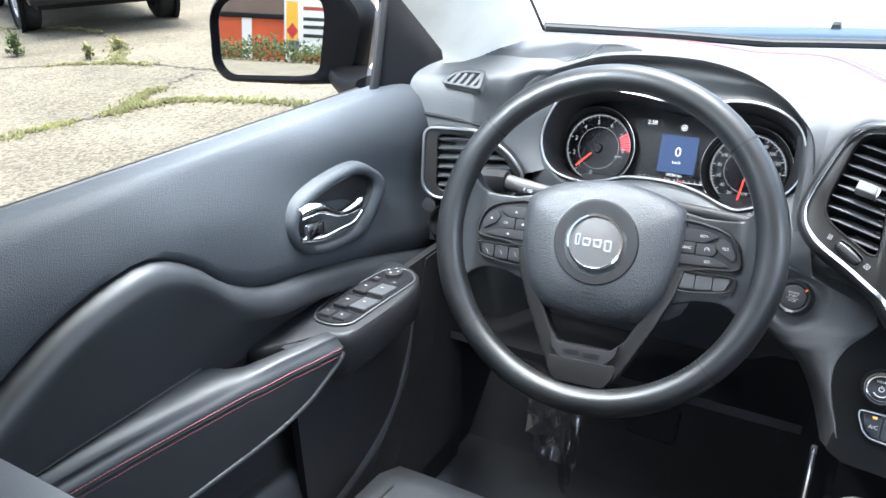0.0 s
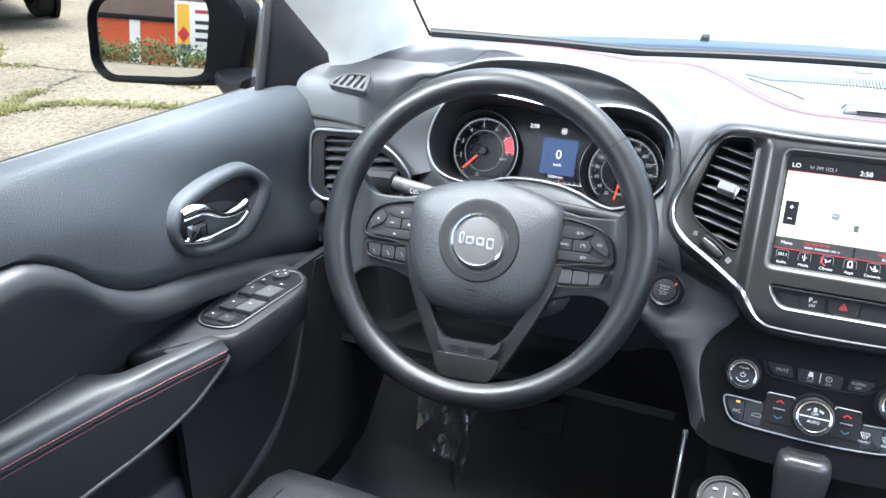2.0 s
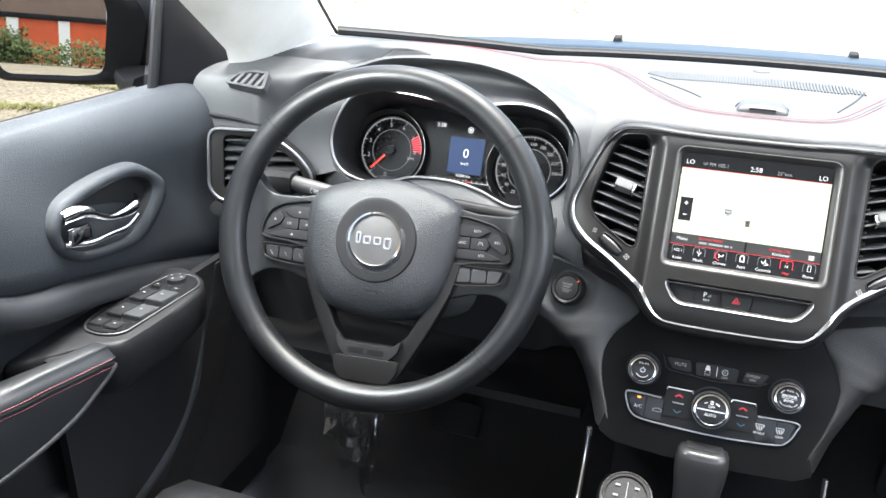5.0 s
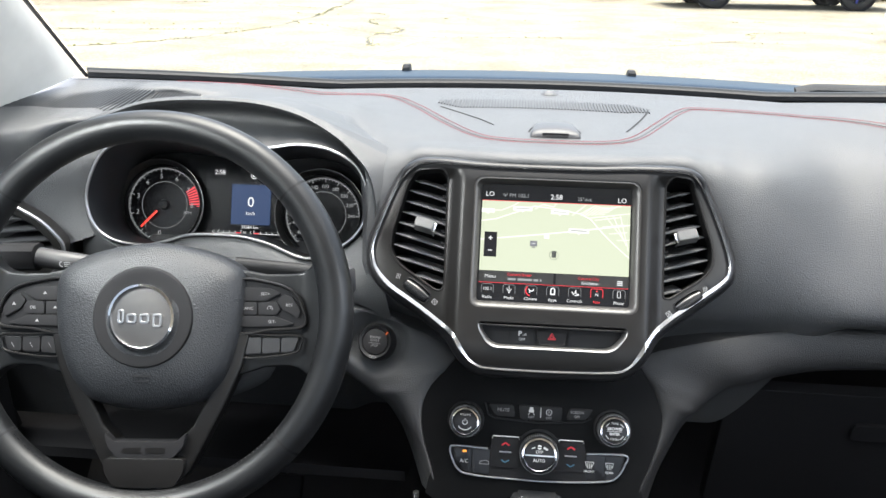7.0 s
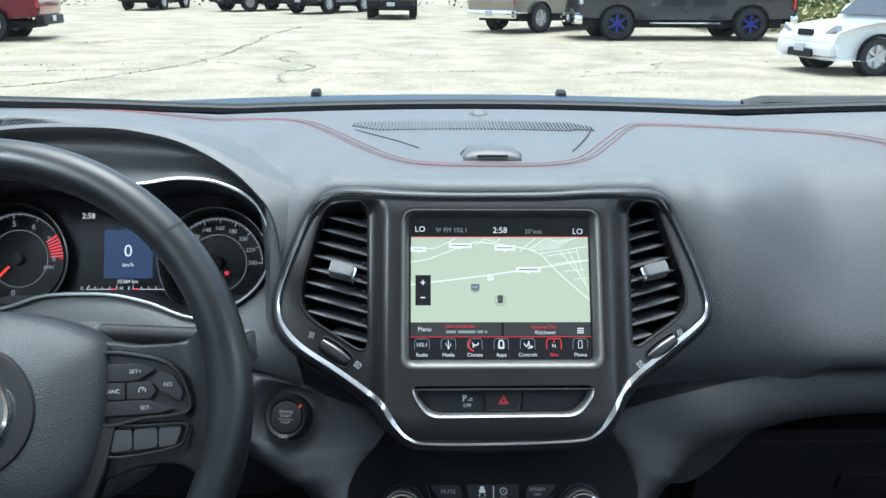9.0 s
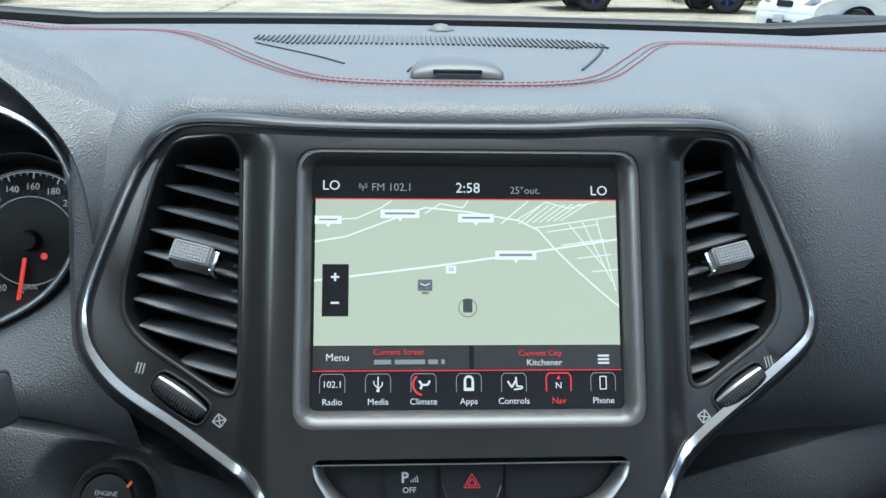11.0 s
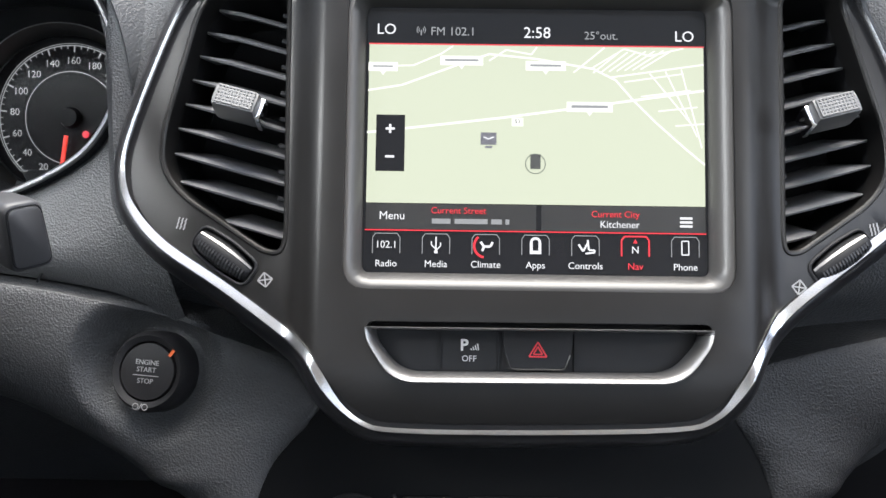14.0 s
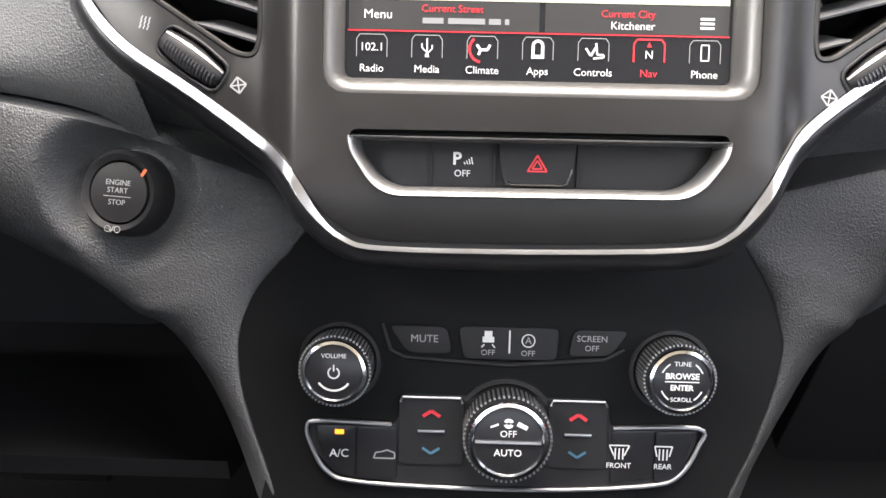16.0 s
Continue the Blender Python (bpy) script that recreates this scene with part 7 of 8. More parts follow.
MO = rounded([(-0.150, -0.050), (-0.120, -0.078), (0.060, -0.074), (0.160, -0.066), (0.190, 0.050), (0.150, 0.095), (-0.110, 0.090), (-0.150, 0.050)], 0.045, 5)
MG = [(p.x, p.y) for p in rounded([(-0.134, -0.044), (-0.108, -0.066), (0.050, -0.060), (0.092, -0.052), (0.108, 0.050), (0.100, 0.078), (-0.100, 0.076), (-0.134, 0.046)], 0.03, 5)]
rows = [[(p[0], 0.004, p[1]) for p in MG], [(p[0] * 1.02, -0.004, p[1] * 1.03) for p in MG], [(lerp(q[0], p.x, 0.5), -0.012, lerp(q[1], p.y, 0.5)) for p, q in zip(MO, MG)], [(p.x * 0.99, -0.006, p.y) for p in MO], [(p.x * 1.02, 0.02, p.y * 1.03) for p in MO], [(p.x * 0.95, 0.08, p.y * 0.95) for p in MO], [(p.x * 0.5, 0.115, p.y * 0.5) for p in MO], [(0.0, 0.12, 0.0) for p in MO]]
part("mirror_shell", loft(rows, True), M_SHELL, mir, "black mirror housing", smooth=50, m=MN)
part("mirror_glass", plate(MG, (), 0.001, 0.004), M_MIRROR, mir, "silver mirror glass", smooth=0, m=MN)
part("mirror_arm", sweep([(-1.00, 0.14, 1.088), (-0.93, 0.07, 1.094), (-0.86, 0.0, 1.105), (-0.79, -0.06, 1.125)], 0.08, 0.040, n=14, up=(0, 0, 1), square=0.6), M_SHELL, mir, "black mirror arm")

# ---- ground ----
def ground_z(x, y):
    return 0.022 * max(0.0, y - 14.0) if y < 120 else 0.022 * 106


def ground_material():
    m = mat("weathered_asphalt", (0.30, 0.285, 0.255), 0.9, grain=0.5, scale=90, vary=0.18)
    nt = m.node_tree
    b = nt.nodes["Principled BSDF"]
    tc = nt.nodes.new("ShaderNodeTexCoord")
    v = nt.nodes.new("ShaderNodeTexVoronoi")
    v.inputs["Scale"].default_value = 55
    nt.links.new(tc.outputs["Object"], v.inputs["Vector"])
    r = nt.nodes.new("ShaderNodeValToRGB")
    r.color_ramp.elements[0].color, r.color_ramp.elements[1].color = (0.118, 0.098, 0.068, 1), (0.435, 0.370, 0.262, 1)
    nt.links.new(v.outputs["Color"], r.inputs["Fac"])
    n = nt.nodes.new("ShaderNodeTexNoise")
    n.inputs["Scale"].default_value, n.inputs["Detail"].default_value = 0.9, 10
    nt.links.new(tc.outputs["Object"], n.inputs["Vector"])
    r2 = nt.nodes.new("ShaderNodeMapRange")
    r2.inputs["From Min"].default_value, r2.inputs["From Max"].default_value, r2.inputs["To Min"].default_value, r2.inputs["To Max"].default_value = 0.3, 0.7, 0.68, 1.18
    nt.links.new(n.outputs["Fac"], r2.inputs["Value"])
    s = nt.nodes.new("ShaderNodeVectorMath")
    s.operation = "SCALE"
    nt.links.new(r.outputs[0], s.inputs[0])
    nt.links.new(r2.outputs[0], s.inputs["Scale"])
    nt.links.new(s.outputs[0], b.inputs["Base Color"])
    return m


gy = [-160, -60, -20, -5, 0, 5, 10, 14, 20, 30, 45, 70, 120, 200, 400]
part("ground", loft([[(x, y, ground_z(x, y)) for x in (-300, -100, -40, -15, -5, 5, 15, 40, 100, 300)] for y in gy]), ground_material(), None, "weathered light asphalt lot with cracks", smooth=0, category="ground", kind="structure")
M_CRACK = mat("crack_dirt", (0.09, 0.083, 0.068), 1.0, vary=0.3, scale=200)
M_WEED = mat("dry_grass", (0.37, 0.36, 0.16), 0.9, vary=0.4, scale=200)
M_GREEN = mat("weed_leaf", (0.10, 0.135, 0.045), 0.8, vary=0.4, scale=200)
rng = random.Random(11)


def crack(pts, w, weedy):
    path = spline([(x, y, 0) for x, y in pts], 10, False)
    bm = bmesh.new()
    rows = []
    for i, p in enumerate(path):
        t = (path[min(i + 1, len(path) - 1)] - path[max(i - 1, 0)]).normalized()
        j = rng.uniform(-1, 1) * w * 2.6
        k = w * rng.uniform(0.5, 1.5)
        s = Vector((-t.y, t.x, 0))
        rows.append([(*(p + s * (j - k))[:2], ground_z(p.x, p.y) + 0.004), (*(p + s * (j + k))[:2], ground_z(p.x, p.y) + 0.004)])
    part("ground_crack", loft(rows, bm=bm), M_CRACK, None, "dark crack in the asphalt", smooth=0, category="crack", kind="structure")
    if weedy:
        bm = bmesh.new()
        for i in range(int(len(path) * weedy * 2)):
            p = path[rng.randrange(len(path))]
            if noise.noise((p.x * 0.9, p.y * 0.9, 3.0)) < -0.12:
                continue
            c = Vector((p.x + rng.gauss(0, 0.05), p.y + rng.gauss(0, 0.05), ground_z(p.x, p.y)))
            for _ in range(22):
                a, h = rng.uniform(0, 6.28), rng.uniform(0.010, 0.034)
                d = Vector((math.cos(a), math.sin(a), 0))
                s = Vector((-d.y, d.x, 0)) * 0.0024
                f = bm.faces.new([bm.verts.new(c + q) for q in (-s, s, d * h * 0.8 + Vector((0, 0, h)))])
        part("crack_grass", bm, M_WEED, None, "low dry grass along a crack", smooth=0, category="grass", kind="stuff")


crack([(-5.2, 0.4), (-5.34, 1.64), (-5.27, 2.29), (-5.24, 2.69), (-5.49, 3.19), (-5.65, 3.59), (-5.80, 4.05)], 0.016, 9)
crack([(-5.24, 2.69), (-5.17, 3.0), (-5.03, 3.22), (-4.54, 3.40), (-3.95, 3.50), (-3.2, 3.5)], 0.016, 8)
crack([(-8.5, 2.6), (-7.87, 3.43), (-7.42, 3.80), (-6.94, 4.09), (-6.32, 4.18), (-5.61, 4.20), (-4.6, 4.1)], 0.016, 5)
crack([(-6.97, 4.08), (-7.58, 4.62), (-8.59, 5.23), (-9.65, 5.53), (-10.6, 5.2)], 0.02, 8)
crack([(-12.0, 8.0), (-8.0, 9.9), (-6.08, 11.08), (-5.1, 13.2), (-4.52, 16.0), (-4.5, 19.0), (-4.6, 22.6), (-4.3, 26)], 0.03, 4)
crack([(-12.5, 13.6), (-9.5, 13.2), (-7.4, 13.2), (-5.2, 13.9)], 0.02, 2)
crack([(-11.5, 19.4), (-9.0, 19.6), (-7.2, 19.5), (-5.0, 18.6)], 0.02, 1)
crack([(-3.4, 17.6), (-2.9, 17.0), (-3.1, 15.6), (-2.2, 14.3), (-2.6, 13.2), (-2.3, 11.5)], 0.02, 1)
crack([(-10.0, 14.5), (-7.0, 14.4), (-4.2, 15.0), (-1.8, 13.2), (1.0, 13.6), (5.0, 13.4)], 0.016, 1)
crack([(1.6, 12.0), (4.0, 14.0), (4.6, 15.2), (7.5, 15.6)], 0.014, 1)
crack([(-14, 17), (-9, 16.6), (-5, 17.2), (0, 16.6), (6, 17.5)], 0.014, 1)
ym = bmesh.new()
loft([[(-2.05, 10.9, 0.005), (-1.90, 10.9, 0.005)], [(-1.85, 12.5, 0.005), (-1.70, 12.5, 0.005)]], bm=ym)
part("painted_line", ym, mat("worn_yellow_paint", (0.55, 0.50, 0.18), 0.8, vary=0.3, scale=300), None, "worn yellow painted line", smooth=0, category="marking", kind="structure")


def weed(x, y, h, n, material, name="weed", label="green weed growing from a crack"):
    bm = bmesh.new()
    z0 = ground_z(x, y)
    for _ in range(n):
        a, r = rng.uniform(0, 6.28), rng.uniform(0, 0.35) * h
        c = Vector((x + r * math.cos(a), y + r * math.sin(a), z0 + rng.uniform(0.0, h) * (1 - r / h)))
        d = Vector((rng.uniform(-1, 1), rng.uniform(-1, 1), rng.uniform(-0.1, 1.0))).normalized()
        s = d.cross(Vector((0, 0, 1))).normalized() * rng.uniform(0.012, 0.022)
        L = rng.uniform(0.05, 0.10)
        bm.faces.new([bm.verts.new(c + q) for q in (Vector((0, 0, 0)), d * L * 0.5 + s, d * L, d * L * 0.5 - s)])
    for _ in range(6):
        a = rng.uniform(0, 6.28)
        top = Vector((x + 0.3 * h * math.cos(a), y + 0.3 * h * math.sin(a), z0 + h * rng.uniform(0.6, 1)))
        sweep([(x, y, z0 - 0.01), tuple((top + Vector((x, y, z0))) / 2 + Vector((0, 0, 0.05 * h))), tuple(top)], 0.006, n=4, up=(0.3, 1, 0.2), bm=bm)
    part(name, bm, material, None, label, smooth=0, category="weed", kind="stuff")


weed(-8.39, 3.94, 0.24, 120, M_GREEN)
weed(-9.1, 3.6, 0.30, 60, M_GREEN)
weed(-7.45, 4.14, 0.14, 70, M_WEED, label="dry weed growing from a crack")
weed(-7.61, 4.62, 0.12, 60, M_WEED, label="dry weed growing from a crack")

# ---- vehicles ----
M_TYRE = mat("tyre_rubber", (0.018, 0.018, 0.018), 0.85, vary=0.2, scale=300)
M_RIM = mat("alloy_rim", (0.55, 0.55, 0.56), 0.3, metal=0.9, vary=0.1)
M_RIMBLUE = mat("blue_rim", (0.02, 0.03, 0.22), 0.3, metal=0.4, vary=0.1)
M_LAMP = mat("lamp_lens", (0.75, 0.76, 0.78), 0.08, vary=0, coat=1.0)
M_TAIL = mat("red_lamp_lens", (0.4, 0.02, 0.02), 0.15, vary=0, coat=1.0)
M_CARGLASS = mat("dark_car_glass", (0.015, 0.018, 0.02), 0.05, vary=0)


def paint(name, c, metal=0.0):
    return mat(name, c, 0.28, metal=metal, coat=1.0, vary=0.05, scale=60)


def wheel_part(root, x, y, r, w, rim_mat, side):
    t = part("tyre", lathe([(r * 0.62, -w / 2), (r * 0.90, -w / 2), (r * 0.97, -w * 0.42), (r, -w * 0.25), (r, w * 0.25), (r * 0.97, w * 0.42), (r * 0.90, w / 2), (r * 0.62, w / 2), (r * 0.62, -w / 2)], 28), M_TYRE, root, "black tyre", m=pose(x, y, r, 0, 0, 90 * side))
    rm = part("wheel_rim", lathe([(r * 0.64, -w * 0.46), (r * 0.60, -w * 0.48), (r * 0.56, -w * 0.30), (r * 0.2, -w * 0.25), (0, -w * 0.25)], 28), M_DARK if rim_mat is M_RIMBLUE else rim_mat, t)
    for i in range(6):
        a = 60 * i
        part("spoke", box(-r * 0.07, -w * 0.44, r * 0.10, r * 0.07, -w * 0.28, r * 0.60, 0.004), rim_mat, rm, smooth=40, m=pose(0, 0, 0, 0, a, 0))
    part("hub", lathe([(r * 0.14, -w * 0.28), (r * 0.13, -w * 0.46), (0, -w * 0.47)], 16), rim_mat, rm)


def vehicle(name, m, label, L, W, body, cabin, paint_m, r, wheels, rim_mat, bumper=None, truck=True, plate_bar=True, category="car"):
    """Side outlines (y, z) of body and cabin; the nose points to +y."""
    root = empty(name, m, label=label, category=category, group="parked vehicles")
    hw = W / 2
    pr = spline([(y, z, 0) for y, z in body], 3)
    rows = [[(x * hw, p.x * ys, zc + (p.y - zc) * zs) for p in pr] for x, ys, zs in ((-0.90, 0.985, 0.94), (-0.985, 0.995, 0.99), (-1.0, 1.0, 1.0), (-0.6, 1.012, 1.0), (0.6, 1.012, 1.0), (1.0, 1.0, 1.0), (0.985, 0.995, 0.99), (0.90, 0.985, 0.94)) for zc in (0.75,)]
    part("body", loft(rows, True, True), paint_m, root, "painted body", smooth=40)
    cb = spline([(y, z, 0) for y, z in cabin], 2)
    part("cabin", loft([[(x * hw, p.x, p.y) for p in cb] for x in (-0.86, -0.80, 0.80, 0.86)], True, True), paint_m, root, smooth=40)
    ys, zs = [p[0] for p in cabin], [p[1] for p in cabin]
    zb, zt = min(zs), max(zs)
    for s in (-1, 1):
        ymid = (min(ys) + max(ys)) / 2
        for y0, y1 in ((min(ys) + 0.35, ymid - 0.04), (ymid + 0.04, max(ys) - 0.50)):
            part("side_window", plate(rounded([(y0, zb + 0.08), (y1, zb + 0.08), (y1 - (0.25 if y1 > ymid + 0.2 else 0), zt - 0.10), (y0 + 0.05, zt - 0.10)], 0.05), (), -0.01, 0.01), M_CARGLASS, root, "dark window", smooth=0, m=pose(s * hw * 0.865, 0, 0, 0, 0, 90))
    top_f = max(p[0] for p in cabin)
    part("front_window", loft([[(-hw * 0.76, top_f + 0.012, zb + 0.10), (hw * 0.76, top_f + 0.012, zb + 0.10)], [(-hw * 0.72, top_f - 0.42, zt - 0.06), (hw * 0.72, top_f - 0.42, zt - 0.06)]]), M_CARGLASS, root, "dark windscreen", smooth=0)
    nose, tail, zf = max(p[0] for p in body), min(p[0] for p in body), max(p[1] for p in body)
    for s in (-1, 1):
        if truck:
            part("headlamp", box(s * hw * 0.78 - 0.17, nose - 0.12, zf - 0.34, s * hw * 0.78 + 0.17, nose + 0.015, zf - 0.14, 0.04), M_LAMP, root, "clear headlamp")
        else:
            part("headlamp", loft([[(s * (hw * 0.72 + a), nose + y, zf - z) for a, z in ((-0.20, 0.34), (0.16, 0.24), (0.14, 0.14), (-0.14, 0.27))] for y in (-0.16, -0.03)], True, True), mat("grey_lamp_lens", (0.30, 0.31, 0.33), 0.1, coat=1.0, vary=0), root, "slanted clear headlamp")
        part("tail_lamp", box(s * hw * 0.88 - 0.09, tail - 0.02, zf - 0.45, s * hw * 0.88 + 0.09, tail + 0.06, zf - 0.08, 0.02), M_TAIL, root, "red tail lamp")
        part("door_handle", box(s * (hw + 0.005) - 0.02, -0.30, zf - 0.22, s * (hw + 0.005) + 0.02, -0.12, zf - 0.17, 0.01), M_BLACK, root)
        part("wing_mirror", box(s * (hw + 0.11) - 0.10, top_f - 0.45, zb + 0.02, s * (hw + 0.11) + 0.10, top_f - 0.33, zb + 0.20, 0.03), paint_m, root)
        if truck:
            part("side_step", sweep([(s * (hw - 0.02), 1.0, r + 0.02), (s * (hw - 0.02), -0.9, r + 0.02)], 0.09, 0.07, n=8, up=(0, 0, 1)), M_BRIGHT, root, "chrome side step")
    if not truck:
        part("lower_grille", plate(rounded(box_pts(-hw * 0.42, r * 0.95 - 0.02, hw * 0.42, r * 0.95 + 0.12), 0.05), (), -0.02, 0.02, 0.01), M_DARK, root, "dark lower grille", m=pose(0, nose + 0.075, 0, 0, 0, 180))
        part("upper_grille", plate(rounded(box_pts(-hw * 0.26, zf - 0.33, hw * 0.26, zf - 0.22), 0.04), (), -0.02, 0.02, 0.01), M_DARK, root, "narrow upper grille", m=pose(0, nose + 0.01, 0, 0, 0, 180))
    for _ in range(1 if truck else 0):
        part("grille", plate(rounded(box_pts(-hw * 0.52, zf - 0.42, hw * 0.52, zf - 0.10), 0.05), (), -0.02, 0.02, 0.01), M_BRIGHT if truck else M_DARK, root, "front grille", m=pose(0, nose + 0.01, 0, 0, 0, 180))
        part("grille_mesh", plate(rounded(box_pts(-hw * 0.46, zf - 0.38, hw * 0.46, zf - 0.14), 0.04), (), -0.026, 0.0), M_DARK, root, m=pose(0, nose + 0.01, 0, 0, 0, 180))
    for s, e in ((1, nose), (-1, tail)):
        part("bumper", box(-hw * 0.98, e - 0.12 if s > 0 else e - 0.10, r * 0.95, hw * 0.98, e + (0.10 if truck else 0.06) if s > 0 else e + 0.12, r * 0.95 + 0.24, 0.05 if truck else 0.11), bumper or paint_m, root, "bumper")
        if plate_bar:
            part("number_plate", box(-0.15, e + s * 0.10 - 0.01, r + 0.06, 0.15, e + s * 0.10 + 0.01, r + 0.20, 0.004), M_WHITE_MARK, root, "white plate with plain bar")
    part("underbody", box(-hw * 0.85, tail + 0.3, r * 0.75, hw * 0.85, nose - 0.3, r * 1.2), M_DARK, root)
    for y in wheels:
        for s in (-1, 1):
            part("wheel_arch", lathe([(r * 1.16, -0.02), (r * 1.14, 0.03), (r * 1.0, 0.05)], 28), M_DARK, root, m=pose(s * (hw - 0.01), y, r * 1.02, 0, 0, 90 * s))
            wheel_part(root, s * (hw - 0.13), y, r, 0.25, rim_mat, s)
    return root


PICK_BODY = [(2.85, 0.62), (2.90, 0.95), (2.80, 1.16), (1.3, 1.22), (0.0, 1.24), (-2.8, 1.24), (-2.92, 1.10), (-2.92, 0.62), (-2.3, 0.55), (0, 0.52), (2.3, 0.55)]
PICK_CAB = [(1.35, 1.18), (0.55, 1.86), (-0.9, 1.90), (-1.15, 1.80), (-1.25, 1.18)]
SUV_BODY = [(2.2, 0.55), (2.28, 0.85), (2.1, 1.05), (0.9, 1.12), (-2.1, 1.14), (-2.25, 0.95), (-2.25, 0.58), (-1.8, 0.48), (1.8, 0.48)]
SUV_CAB = [(1.0, 1.08), (0.35, 1.70), (-1.9, 1.72), (-2.15, 1.08)]
CAR_BODY = [(2.10, 0.32), (2.18, 0.60), (1.95, 0.78), (0.95, 0.92), (-1.9, 0.98), (-2.15, 0.85), (-2.15, 0.45), (-1.8, 0.28), (1.8, 0.25)]
CAR_CAB = [(1.15, 0.90), (0.25, 1.42), (-1.2, 1.44), (-1.95, 0.95)]
M_PBLACK, M_PRED, M_PTAN, M_PSILVER, M_PGREY = paint("black_paint", (0.012, 0.012, 0.014)), paint("red_paint", (0.16, 0.012, 0.02)), paint("tan_paint", (0.26, 0.23, 0.19), 0.5), paint("silver_paint", (0.72, 0.72, 0.70), 0.0), paint("grey_paint", (0.10, 0.10, 0.11), 0.4)


def park(x, y, yaw):
    z = ground_z(x, y)
    return pose(x, y, z, 0, 0, yaw)


# nose direction +y turned by yaw
vehicle("pickup_truck", park(6.75, 21.95, 91), "black pickup truck with blue wheel rims and chrome bumper", 5.8, 2.0, PICK_BODY, PICK_CAB, M_PBLACK, 0.42, (1.85, -1.75), M_RIMBLUE, M_BRIGHT, category="truck")
vehicle("pickup_truck", park(4.0, 25.75, -50), "tan pickup truck with alloy wheels", 5.8, 1.95, PICK_BODY, PICK_CAB, M_PTAN, 0.40, (1.85, -1.75), M_RIM, M_BRIGHT, category="truck")
vehicle("hatchback", park(8.82, 14.0, 97), "silver white hatchback with alloy wheels", 4.4, 1.76, CAR_BODY, CAR_CAB, M_PSILVER, 0.325, (1.35, -1.30), M_RIM, None, truck=False)
vehicle("off_roader", park(-1.57, 33.05, 180), "black boxy off-roader parked facing the lot", 4.4, 1.88, SUV_BODY, SUV_CAB, M_PBLACK, 0.40, (1.35, -1.35), M_RIM, M_BLACK, truck=False)
vehicle("off_roader", park(-4.6, 37.0, 150), "dark grey off-roader in the far row", 4.4, 1.88, SUV_BODY, SUV_CAB, M_PGREY, 0.40, (1.35, -1.35), M_RIM, M_BLACK, truck=False)
vehicle("off_roader", park(-8.2, 39.0, 140), "black off-roader in the far row", 4.4, 1.88, SUV_BODY, SUV_CAB, M_PBLACK, 0.40, (1.35, -1.35), M_RIM, M_BLACK, truck=False)
vehicle("off_roader", park(-13.5, 40.0, 175), "dark off-roader in the far row", 4.4, 1.88, SUV_BODY, SUV_CAB, M_PGREY, 0.40, (1.35, -1.35), M_RIM, M_BLACK, truck=False)
vehicle("pickup_truck", park(-12.9, 20.4, 100), "dark red pickup truck with black trim", 5.6, 1.95, PICK_BODY, PICK_CAB, M_PRED, 0.40, (1.85, -1.75), M_RIM, M_BLACK, category="truck")
vehicle("pickup_truck", park(-11.4, 6.8, 65), "dark pickup truck parked beside the lot", 5.8, 1.98, PICK_BODY, PICK_CAB, M_PGREY, 0.42, (1.85, -1.75), M_RIM, M_BLACK, category="truck")

# ---- bank of bushes behind the parked cars ----
def bush(x, y, w, d, h, n, material, label):
    bm = bmesh.new()
    z0 = ground_z(x, y)
    for _ in range(n):
        u, v = rng.uniform(-1, 1), rng.uniform(-1, 1)
        top = h * (0.55 + 0.45 * noise.noise((u * 2.5 + x, v * 2 + y, 1.0))) * (1 - 0.35 * abs(u) ** 3)
        c = Vector((x + u * w, y + v * d, z0 + rng.uniform(0, 1) ** 0.7 * top))
        k = Vector((rng.gauss(0, 1), rng.gauss(0, 1), rng.gauss(0, 1))).normalized()
        s = k.cross(Vector((0.3, 0.2, 1))).normalized() * rng.uniform(0.04, 0.09)
        L = rng.uniform(0.12, 0.28)
        bm.faces.new([bm.verts.new(c + q) for q in (Vector((0, 0, 0)), k * L * 0.5 + s, k * L, k * L * 0.5 - s)])
    part("bush", bm, material, None, label, smooth=0, category="bushes", kind="stuff")


bush(15.5, 27.5, 6.5, 2.5, 2.6, 5200, M_GREEN, "green bushes behind the parked cars")
bush(15.0, 25.6, 6.5, 1.2, 1.4, 3200, M_WEED, "dry brown brush before the bushes")
bush(4.0, 44.0, 30.0, 3.0, 4.0, 6000, M_GREEN, "far green hedge behind the lot")

# ---- building and sign behind the car, seen in the mirror ----
bld = empty("storage_building", pose(-24.6, -40.2, 0, 0, 0, -30), label="brown walled storage building with orange doors", category="building")
M_WALL = mat("brown_siding", (0.16, 0.11, 0.085), 0.8, vary=0.12, scale=60)
M_ORNG = mat("orange_door_paint", (0.55, 0.09, 0.025), 0.6, vary=0.1, scale=60)
M_WHT = mat("white_painted_post", (0.72, 0.71, 0.68), 0.7, vary=0.08, scale=60)
part("wall", box(-14, -6.0, 2.3, 14, 0.0, 6.2), M_WALL, bld, smooth=0)
part("wall_base", box(-14, -6.0, 0.0, 14, -0.12, 2.3), M_WALL, bld, smooth=0)
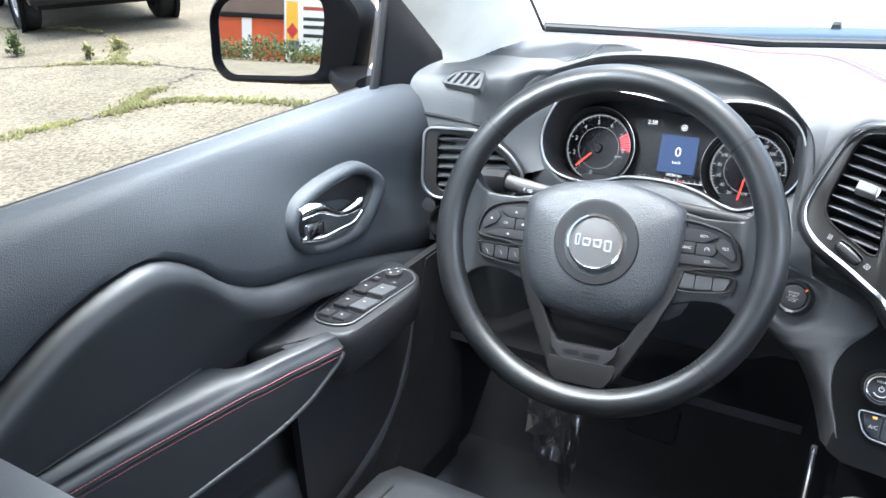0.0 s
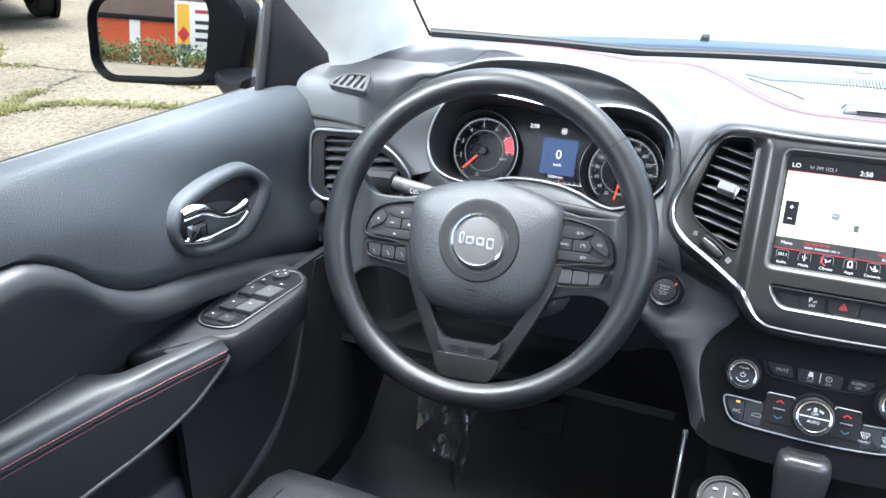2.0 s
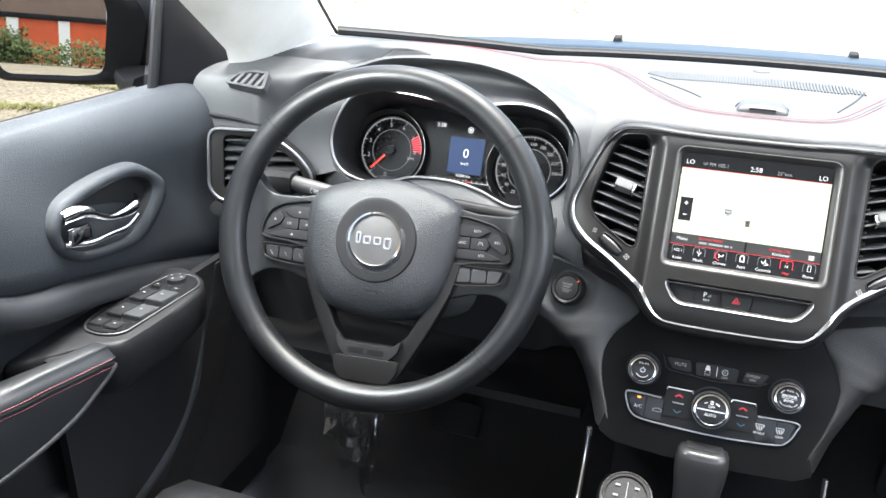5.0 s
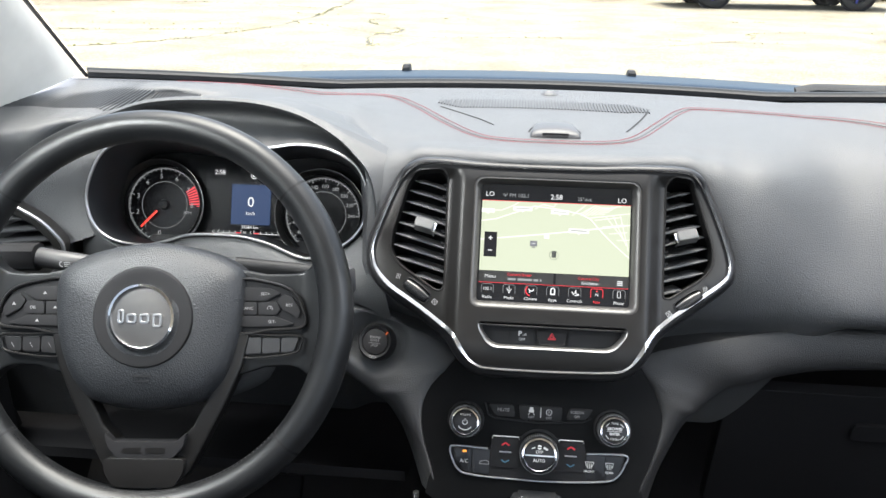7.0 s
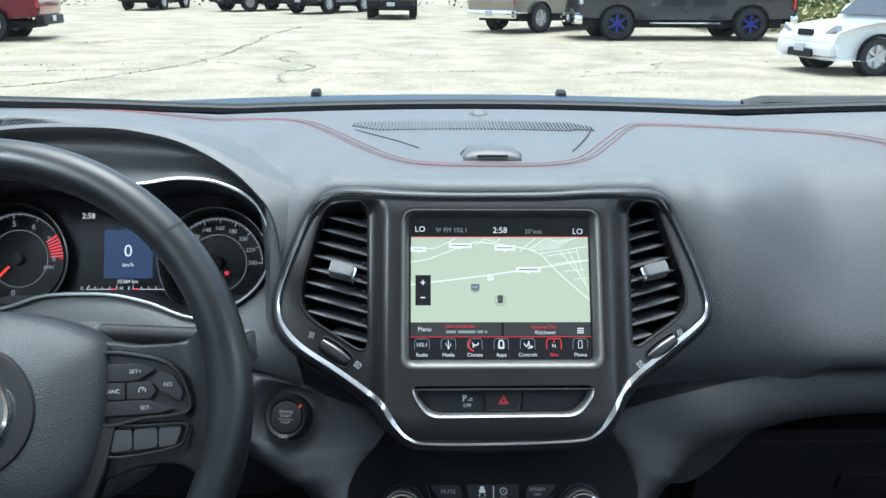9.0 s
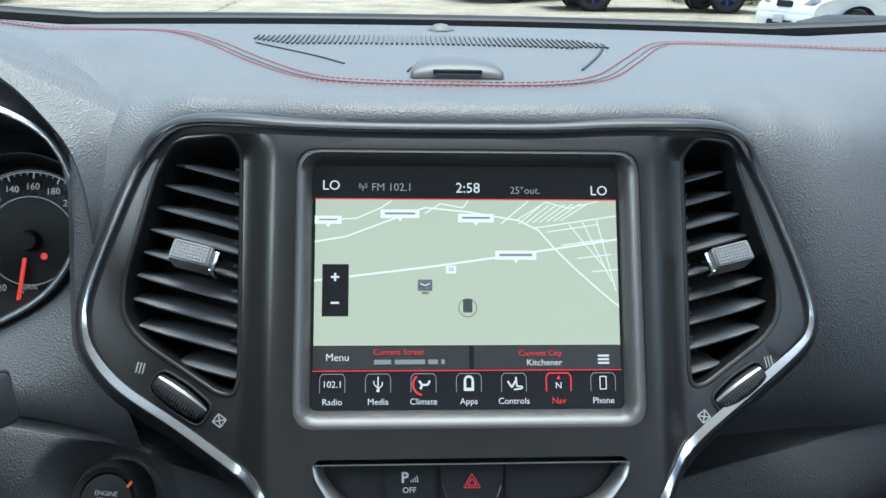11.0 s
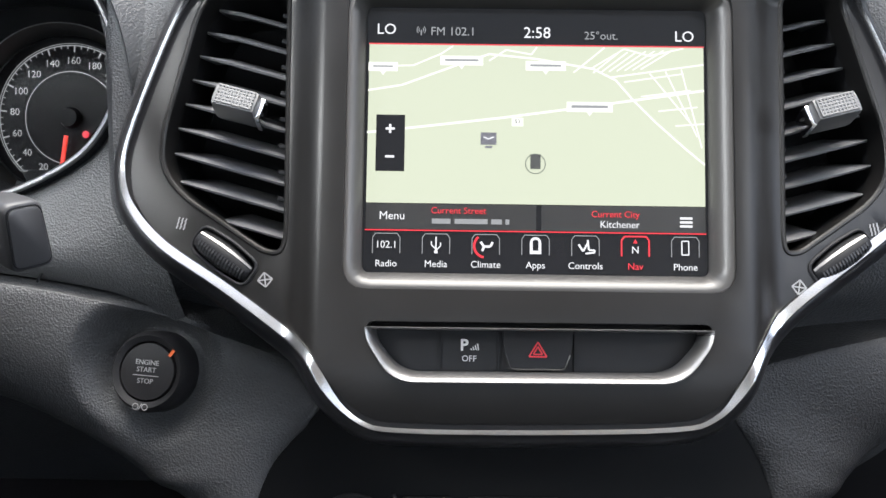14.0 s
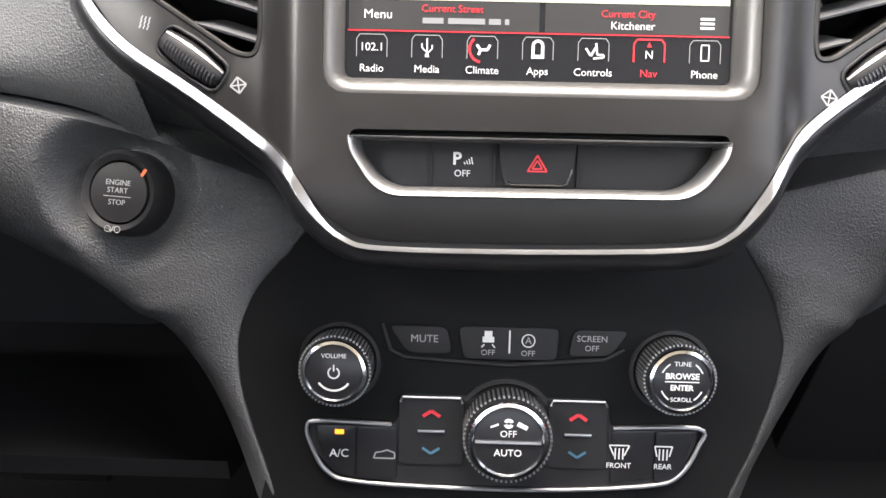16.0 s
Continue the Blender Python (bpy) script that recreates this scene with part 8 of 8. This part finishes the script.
for i in range(11):
    x = -13.4 + 2.45 * i
    part("roller_door", box(x, -0.12, 0.02, x + 1.90, -0.05, 2.3, 0.01), M_ORNG, bld, "orange roller door", smooth=0)
    part("door_post", box(x + 1.90, -0.12, 0.0, x + 2.45, 0.02, 2.3, 0.01), M_WHT, bld, "white post", smooth=0)
part("wall_band", box(-14, -0.05, 2.28, 14, 0.06, 2.55, 0.01), M_DARK, bld, "dark band above the doors")
sign = empty("rental_sign", pose(-21.57, -39.58, 0, 0, 0, -30), label="yellow and white roadside sign board on posts", category="sign")
sign.scale = (0.95, 0.95, 0.95)
part("board", box(-1.7, -0.06, 0.55, 1.7, 0.06, 3.50, 0.01), M_WHT, sign, "white sign board")
part("board_frame", sweep([(-1.72, 0, 0.53), (1.72, 0, 0.53), (1.72, 0, 3.52), (-1.72, 0, 3.52)], 0.10, 0.16, closed=True, n=6, up=(0, 1, 0)), M_WHT, sign)
part("yellow_panel", box(-1.62, 0.060, 0.60, -0.95, 0.075, 3.40), mat("yellow_sign_paint", (0.75, 0.42, 0.04), 0.6, vary=0.05), sign, "yellow panel")
part("red_shape", plate([(-1.62, 1.75), (-1.28, 2.20), (-0.93, 1.75), (-1.28, 1.30)], (), 0.074, 0.090), mat("red_sign_paint", (0.5, 0.03, 0.03), 0.6, vary=0.05), sign, "plain red shape")
part("blue_shape", box(-1.60, 0.075, 0.62, -0.90, 0.088, 1.20), mat("blue_sign_paint", (0.06, 0.06, 0.16), 0.6, vary=0.05), sign, "plain blue shape")
for i, (z, w) in enumerate(((3.05, 1.8), (2.45, 1.5), (2.0, 1.7), (1.5, 1.6))):
    part("bar", box(-0.65, 0.060, z - 0.10, -0.65 + w, 0.070, z + 0.10), mat("sign_red_bar", (0.4, 0.05, 0.04), 0.6, vary=0) if i == 0 else M_DKTXT, sign, smooth=0)
for x in (-1.5, 1.5):
    part("post", box(x - 0.08, -0.08, 0.0, x + 0.08, 0.08, 0.60), M_WHT, sign)
bush(-22.6, -36.6, 8.0, 1.0, 1.7, 4200, M_GREEN, "weeds along the building front")
bush(-26.6, -36.0, 0.9, 0.7, 2.6, 1500, M_GREEN, "tall weed before the building")
